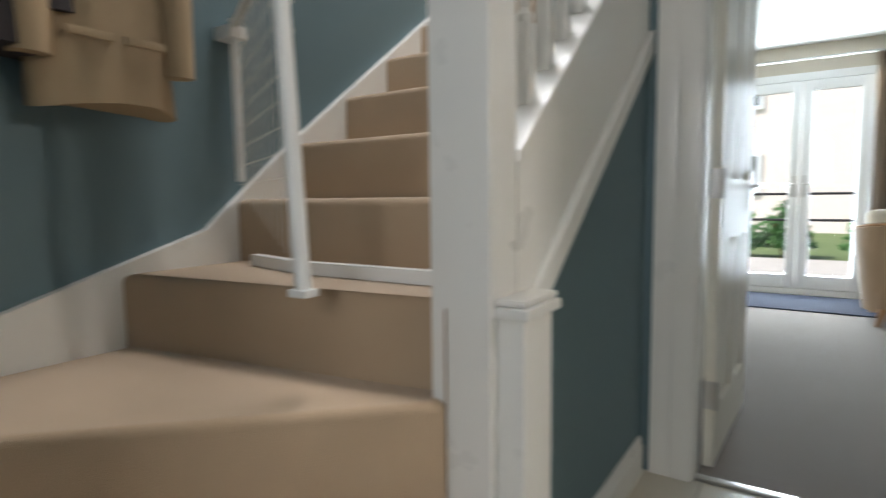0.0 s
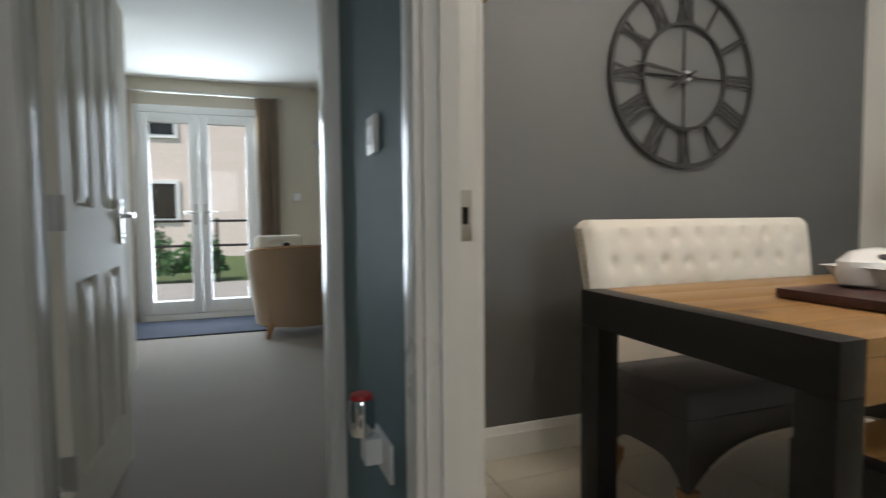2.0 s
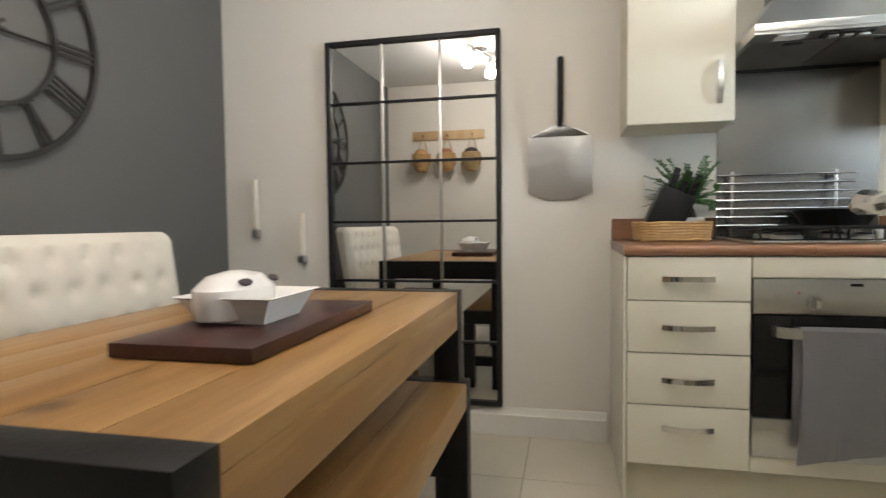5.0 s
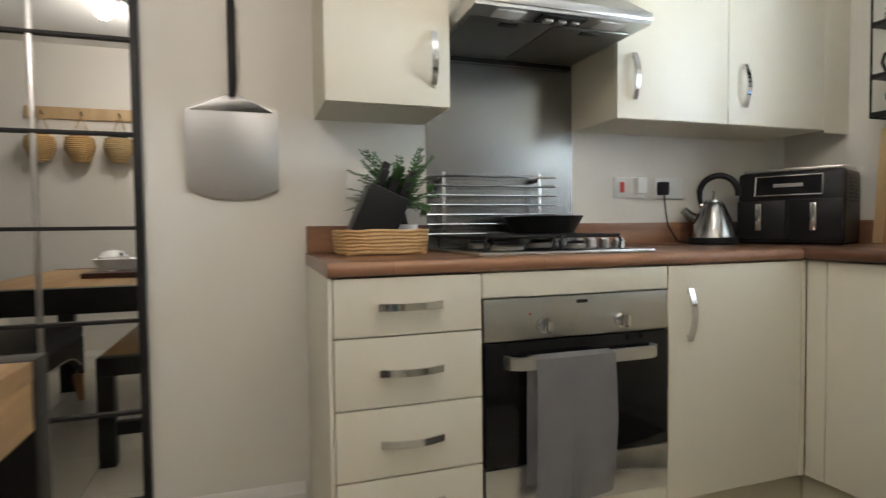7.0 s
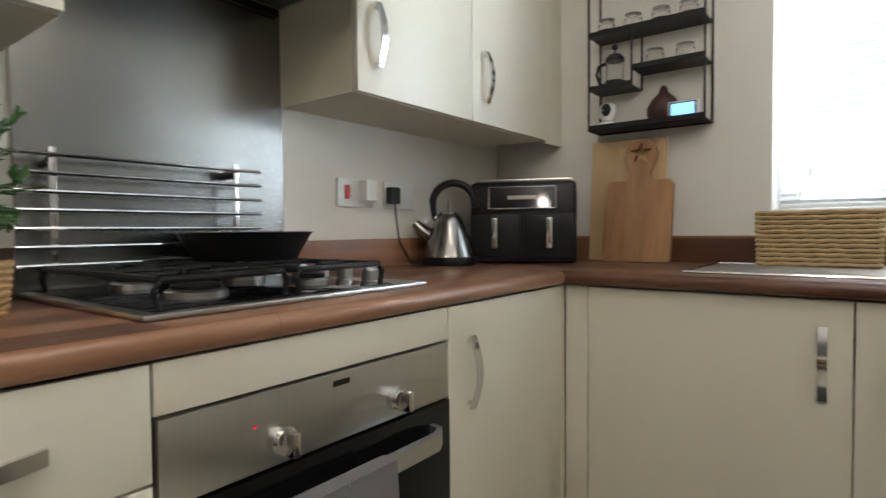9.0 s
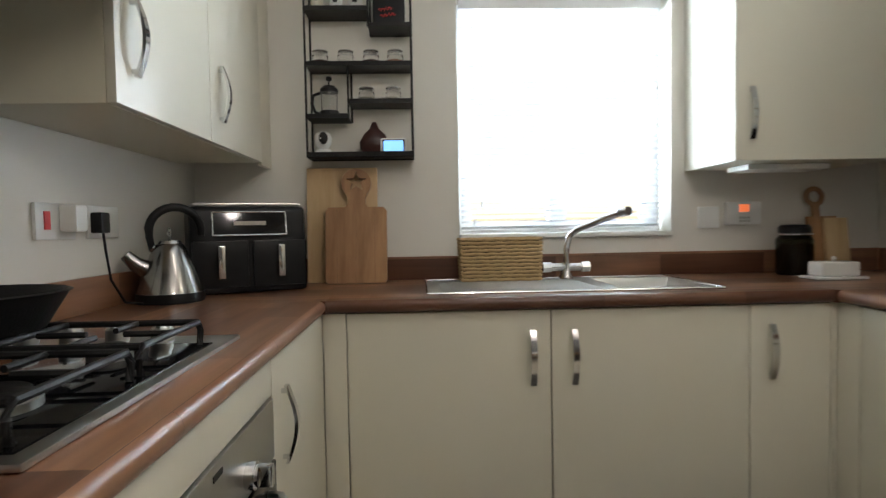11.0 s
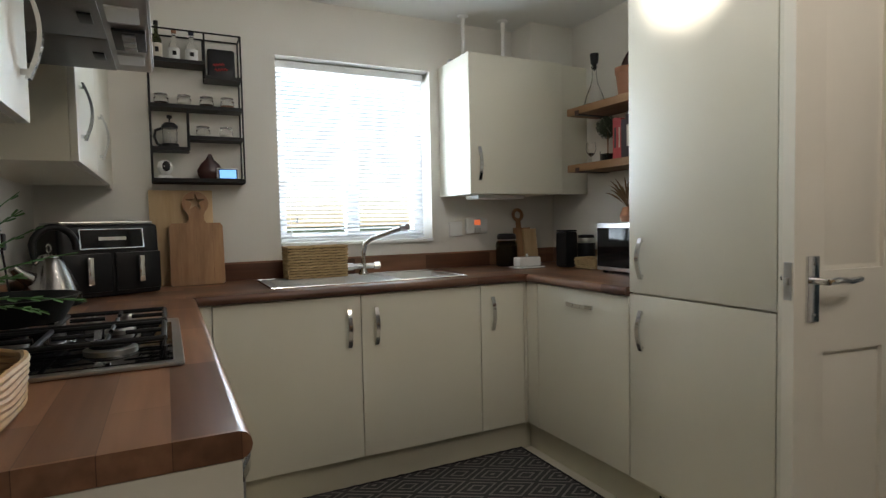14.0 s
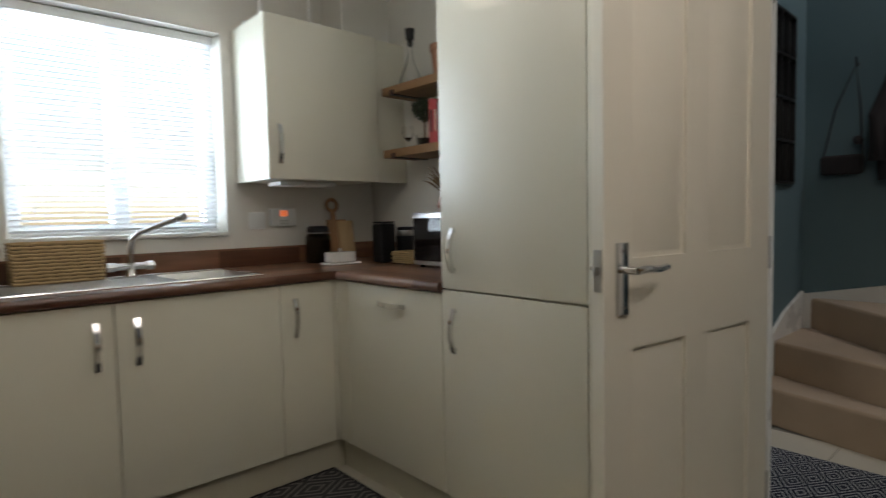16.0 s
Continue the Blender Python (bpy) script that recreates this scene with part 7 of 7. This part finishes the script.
# stair gate
sg = thing("stair_gate", (-4.45, 2.65, 0.79), "white mesh stair gate across the winders", "stair gate")
g0, g1 = Vector((SX + 0.06, 2.86, 0)), Vector((-4.16, 2.50, 0))
part("latch_post", sweep(B(), [(g1.x, g1.y, 0.797), (g1.x - 0.05, g1.y, 1.62)], 0.017, 12), M_WHITE, sg)
part("post_foot", box(B(), g1.x - 0.025, g1.y - 0.02, 0.781, g1.x + 0.025, g1.y + 0.02, 0.797, 0.004), M_WHITE, sg)
part("floor_bar", sweep(B(), [(-3.945, 2.745, 0.798), (-4.42, 2.735, 0.798), (-4.69, 2.80, 0.798)], 0.013, 4, r2=0.016), M_WHITE, sg, "white bar across the tread")
part("hinge_post", sweep(B(), [(g0.x, g0.y, 1.03), (g0.x, g0.y, 1.52)], 0.014, 10), M_WHITE, sg)
part("wall_bracket", box(B(), SX + 0.001, g0.y - 0.03, 1.46, SX + 0.085, g0.y + 0.03, 1.50, 0.006), M_WHITE, sg)
part("top_rail", sweep(B(), [(g0.x, g0.y, 1.50), (g1.x, g1.y, 1.50)], 0.012, 10), M_WHITE, sg)
bm = B()
for k in range(1, 15):
    q = g0.lerp(g1, k / 15)
    z0 = max(1.0 - 0.18 * k / 15, 0.83)
    rod(bm, (q.x, q.y, z0), (q.x, q.y, 1.495), 0.0011, 5)
for k in range(9):
    z = 1.02 + k * 0.055
    rod(bm, (g0.x, g0.y, z), (g1.x, g1.y, z), 0.0009, 5)
part("mesh_panel", bm, M_LINEN, sg, "pale woven mesh")

# coats, bag, frame on the stair walls
pr = thing("coat_rack", (SX + 0.02, 2.15, 1.93), "dark coat hooks on the stair wall", "coat rack")
for y in (1.90, 2.12, 2.36, 2.52):
    part("hook", sweep(B(), [(SX + 0.001, y, 1.98), (SX + 0.03, y, 1.965), (SX + 0.05, y, 1.98), (SX + 0.055, y, 2.01)], 0.006, 7), M_MBLACK, pr)


def coat(y, w, z0, z1, mat_, label):
    c = thing("coat", (SX + 0.07, y, z0), label, "coat", "coats on the stair wall")
    bm = B()
    rows = []
    for j in range(15):
        f = j / 14
        z = z1 + (z0 - z1) * f
        half = w * (0.22 + 0.34 * min(1, f * 2.6)) * (1 + 0.14 * f)
        dep = 0.05 + 0.035 * min(1, f * 2)
        ringv = []
        for k in range(28):
            a = k * math.tau / 28
            fold = 1 + 0.10 * f * math.sin(k * 1.9 + 0.6 * j * 0.3)
            ringv.append(bm.verts.new((SX + 0.075 + dep * 0.85 * math.cos(a) * fold * (0.7 if math.cos(a) < 0 else 1), y + half * math.sin(a) * (1 + 0.03 * math.sin(j + k)), z + 0.012 * f * math.sin(a * 2 + 1))))
        rows.append(ringv)
    for p, q in zip(rows, rows[1:]):
        for k in range(28):
            bm.faces.new((p[k], p[(k + 1) % 28], q[(k + 1) % 28], q[k]))
    bm.faces.new(rows[0])
    bm.faces.new(rows[-1][::-1])
    part("body", bm, mat_, c)
    for s in (-1, 1):
        pts = [(SX + 0.085, y + s * w * 0.36, z1 - 0.10), (SX + 0.12, y + s * w * 0.60, z1 - 0.32), (SX + 0.11, y + s * w * 0.64, z0 + 0.10)]
        part("sleeve", sweep(B(), pts, [0.04, 0.05, 0.042], 12), mat_, c)
        part("pocket_flap", box(B(), SX + 0.150, y + s * w * 0.24 - 0.05, z0 + 0.15, SX + 0.158, y + s * w * 0.24 + 0.05, z0 + 0.17, 0.003), mat_, c)
    return c


coat(2.465, 0.27, 1.20, 1.97, M_COAT, "beige trench coat hanging on a hook")
coat(2.18, 0.26, 1.30, 1.97, M_DCOAT, "dark coat hanging on a hook")
hg = thing("handbag", (SX + 0.06, 1.84, 1.33), "small dark handbag hanging by its strap", "handbag")
part("body", box(B(), SX + 0.015, 1.735, 1.335, SX + 0.085, 1.945, 1.45, 0.02, 3), M_DCOAT, hg)
part("strap", sweep(B(), [(SX + 0.05, 1.745, 1.44), (SX + 0.05, 1.80, 1.72), (SX + 0.052, 1.90, 1.965), (SX + 0.05, 1.925, 1.72), (SX + 0.05, 1.94, 1.44)], 0.005, 7), M_DCOAT, hg)
part("pompom", lathe(B(), SX + 0.09, 1.925, [(0, 0), (0.02, 0.008), (0.028, 0.028), (0.02, 0.048), (0, 0.056)], 14, 1.50), M_DCOAT, hg)
pf = thing("grid_mirror", (-4.44, 1.64, 1.78), "black framed grid panel on the dark stair wall", "wall mirror")
bm = B()
for x in (-4.26, -4.38, -4.50, -4.62):
    box(bm, x - 0.008, 1.631, 1.29, x + 0.008, 1.652, 2.25, 0.002)
for z in (1.29, 1.53, 1.77, 2.01, 2.25):
    box(bm, -4.618, 1.6312, z - 0.008, -4.262, 1.6525, z + 0.008, 0.002)
part("frame", bm, M_MBLACK, pf)
part("glass", box(B(), -4.615, 1.6313, 1.295, -4.265, 1.634, 2.245), M_MIRROR, pf)

# ---- lounge ----
ac = thing("tub_armchair", (-2.62, 7.0, 0), "tan upholstered tub armchair with wooden feet", "armchair", rz=0)
bm = B()
rows = []
for k in range(25):
    a = radians(-205 + k * 230 / 24)
    f = k / 24
    zt = 0.69 + 0.08 * math.sin(f * math.pi)
    c, s = math.cos(a), math.sin(a)
    rows.append([bm.verts.new(v) for v in ((0.36 * c, 0.34 * s, 0.10), (0.44 * c, 0.42 * s, zt - 0.03), (0.425 * c, 0.405 * s, zt), (0.37 * c, 0.35 * s, zt - 0.01), (0.30 * c, 0.28 * s, 0.40), (0.30 * c, 0.28 * s, 0.10))])
for p, q in zip(rows, rows[1:]):
    for j in range(5):
        bm.faces.new((p[j], p[j + 1], q[j + 1], q[j]))
bm.faces.new(rows[0])
bm.faces.new(rows[-1][::-1])
part("shell", bm, M_TAN, ac)
part("seat", box(B(), -0.29, -0.26, 0.12, 0.29, 0.34, 0.44, 0.04, 3), M_TAN, ac)
part("piping", sweep(B(), [(0.437 * math.cos(a), 0.417 * math.sin(a), 0.675 + 0.08 * math.sin(k / 24 * math.pi)) for k, a in ((k, radians(-205 + k * 230 / 24)) for k in range(25))], 0.007, 6), M_LEGWOOD, ac)
for x in (-0.25, 0.25):
    for y in (-0.24, 0.26):
        part("leg", sweep(B(), [(x, y, 0.13), (x * 1.12, y * 1.1, 0.004)], [0.03, 0.018], 8), M_LEGWOOD, ac, "light wooden foot")
cu = thing("cushion", (-2.75, 7.0, 0.45), "cream cushion in the armchair", "cushion", rz=20)
part("cover", moved(box(B(), -0.21, -0.06, 0, 0.21, 0.06, 0.40, 0.055, 4), pose(0, 0, -0.005, -12)), M_LINEN, cu)
part("bow", box(B(), -0.03, -0.09, 0.27, 0.03, -0.05, 0.33, 0.012), M_DCOAT, cu)
dm = thing("door_mat", (-3.4, 7.5, 0.004), "navy blue mat inside the french doors", "mat")
part("woven_field", box(B(), -4.05, 7.10, 0.005, -2.85, 7.9, 0.016, 0.004), M_NAVY, dm)
cp = thing("curtain_pole", (-3.4, FAR - 0.08, 2.18), "satin metal curtain pole above the french doors", "curtain pole")
part("pole", rod(B(), (-4.25, FAR - 0.08, 2.18), (-2.66, FAR - 0.08, 2.18), 0.012, 10), M_SATIN, cp)
for x in (-4.25, -2.66):
    part("finial", lathe(B(), x, FAR - 0.08, [(0, -0.024), (0.02, -0.014), (0.025, 0), (0.02, 0.014), (0, 0.024)], 14, 2.18), M_SATIN, cp)
for x in (-4.15, -2.72):
    part("bracket", rod(B(), (x, FAR - 0.08, 2.18), (x, FAR, 2.18), 0.007, 8), M_SATIN, cp)


def curtain(x0, x1):
    c = thing("curtain", ((x0 + x1) / 2, FAR - 0.08, 0.02), "beige full-length curtain drawn aside", "curtain", "curtains at the french doors")
    bm = B()
    cols = []
    n = 48
    for i in range(n + 1):
        f = i / n
        x = x0 + (x1 - x0) * f
        yy = FAR - 0.08 + 0.03 * math.sin(f * math.tau * 5)
        cols.append([bm.verts.new((x + 0.006 * math.sin(z * 2 + i), yy + 0.006 * math.sin(z * 3 + f * 9), z)) for z in (0.02, 0.5, 1.0, 1.5, 2.0, 2.185)])
    for p, q in zip(cols, cols[1:]):
        for j in range(5):
            bm.faces.new((p[j], q[j], q[j + 1], p[j + 1]))
    bmesh.ops.solidify(bm, geom=bm.faces[:], thickness=0.004)
    part("cloth", bm, M_CURT, c)


curtain(-4.20, -4.00)
curtain(-2.90, -2.70)
wsw = thing("wall_dial", (-2.52, FAR - 0.01, 1.2), "small pale thermostat on the lounge wall", "thermostat")
part("case", box(B(), -2.48, FAR - 0.0005, 1.16, -2.56, FAR - 0.025, 1.24, 0.005), M_WHITE, wsw)
wl = thing("wall_light", (-2.30, FAR - 0.03, 1.75), "small unlit metal wall light", "wall light")
part("plate", box(B(), -2.27, FAR - 0.0005, 1.70, -2.33, FAR - 0.02, 1.80, 0.006), M_SATIN, wl)
part("arm", sweep(B(), [(-2.30, FAR - 0.02, 1.75), (-2.31, FAR - 0.09, 1.74), (-2.36, FAR - 0.11, 1.77)], 0.007, 7), M_SATIN, wl)

# ---- outside ----
structure("pavement", box(B(), -7.5, FAR + T, -0.16, 2, FAR + 4.0, -0.06), M_PAVE, "pale paved patio outside the french doors")
rnd = random.Random(11)
for x, y, r, h in ((-4.5, 12.6, 0.5, 0.9), (-3.7, 12.9, 0.42, 0.75), (-2.4, 12.7, 0.5, 0.7), (-5.4, 12.4, 0.6, 1.1), (-1.5, 12.8, 0.5, 0.9)):
    s = thing("shrub", (x, y, -0.14), "leafy green garden shrub at the patio edge", "shrub", "garden shrubs")
    bm = B()
    for i in range(700):
        d = Vector((rnd.gauss(0, 1), rnd.gauss(0, 1), abs(rnd.gauss(0, 0.9)))).normalized()
        o = Vector((x + d.x * r * rnd.uniform(0.5, 1.05), y + d.y * r * rnd.uniform(0.5, 1.05), 0.05 + d.z * h * rnd.uniform(0.4, 1.05)))
        a, b = d.orthogonal().normalized() * 0.05, Vector((rnd.gauss(0, 0.03), rnd.gauss(0, 0.03), rnd.gauss(0, 0.03)))
        bm.faces.new([bm.verts.new(v) for v in (o - a, o + b, o + a, o - b + d * 0.03)])
    lv = part("leaves", bm, M_LEAF, s)
    lv["kind"] = "stuff"
    bm = B()
    for i in range(5):
        a = i * 1.26
        rod(bm, (x + 0.03 * math.cos(a), y + 0.03 * math.sin(a), -0.14), (x + r * 0.5 * math.cos(a), y + r * 0.5 * math.sin(a), h * 0.6), 0.014, 5)
    part("branch", bm, M_SHELFW, s)
hs = thing("neighbour_house", (-4.5, 22, -0.14), "pink brick house across the gardens, paled for daylight glare", "house")
part("wall", box(B(), -12, 20, -0.14, 4, 28, 5.2), M_BRICK, hs)
part("roof", prism(B(), [(19.6, 5.2), (24, 8.0), (28.4, 5.2)], "X", -12.4, 4.4), M_ROOF, hs)
for x in (-9, -5.2, -1.5, 1.8):
    for z in (0.9, 3.3):
        w = part("window", box(B(), x - 0.6, 19.93, z, x + 0.6, 20.0, z + 1.2), M_UPVC, hs)
        part("pane", box(B(), x - 0.5, 19.915, z + 0.1, x + 0.5, 19.93, z + 1.1), M_OVGLASS, w)
fe = thing("garden_rail", (-3.4, 12.0, -0.06), "dark metal garden railing beyond the patio", "railing")
for z in (0.55, 0.95):
    part("rail", rod(B(), (-7.4, 11.9, z), (1.9, 11.9, z), 0.02, 8), M_MBLACK, fe)
for i in range(8):
    x = -7.3 + i * 1.3
    part("post", rod(B(), (x, 11.9, -0.06), (x, 11.9, 1.0), 0.022, 8), M_MBLACK, fe)

# ---- floor tiles, piece by piece ----
def tile_mesh(w, d):
    return mesh_of("tile", box(B(), 0.002, 0.002, -0.0045, w - 0.002, d - 0.002, 0.0, 0.0015, 1), M_TILE)


S = 0.45
cache = {}


def lay(parent, xa, xb, ya, yb):
    i0, j0 = math.floor((xa + 0.45) / S), math.floor((ya - 2.5) / S)
    for i in range(i0, i0 + 20):
        for j in range(j0, j0 + 20):
            u0, u1 = max(xa, -0.45 + i * S), min(xb, -0.45 + (i + 1) * S)
            v0, v1 = max(ya, 2.5 + j * S), min(yb, 2.5 + (j + 1) * S)
            if u1 - u0 < 0.02 or v1 - v0 < 0.02:
                continue
            key = (round(u1 - u0, 3), round(v1 - v0, 3))
            if key not in cache:
                cache[key] = tile_mesh(*key)
            o = new("tile", cache[key])
            o.parent = parent
            o.location = (u0, v0, 0)


lay(floor, WX, -0.0, 0.0, NY)
lay(hall_floor, -3.98, WX - 0.004, -0.2, LY + 0.014)
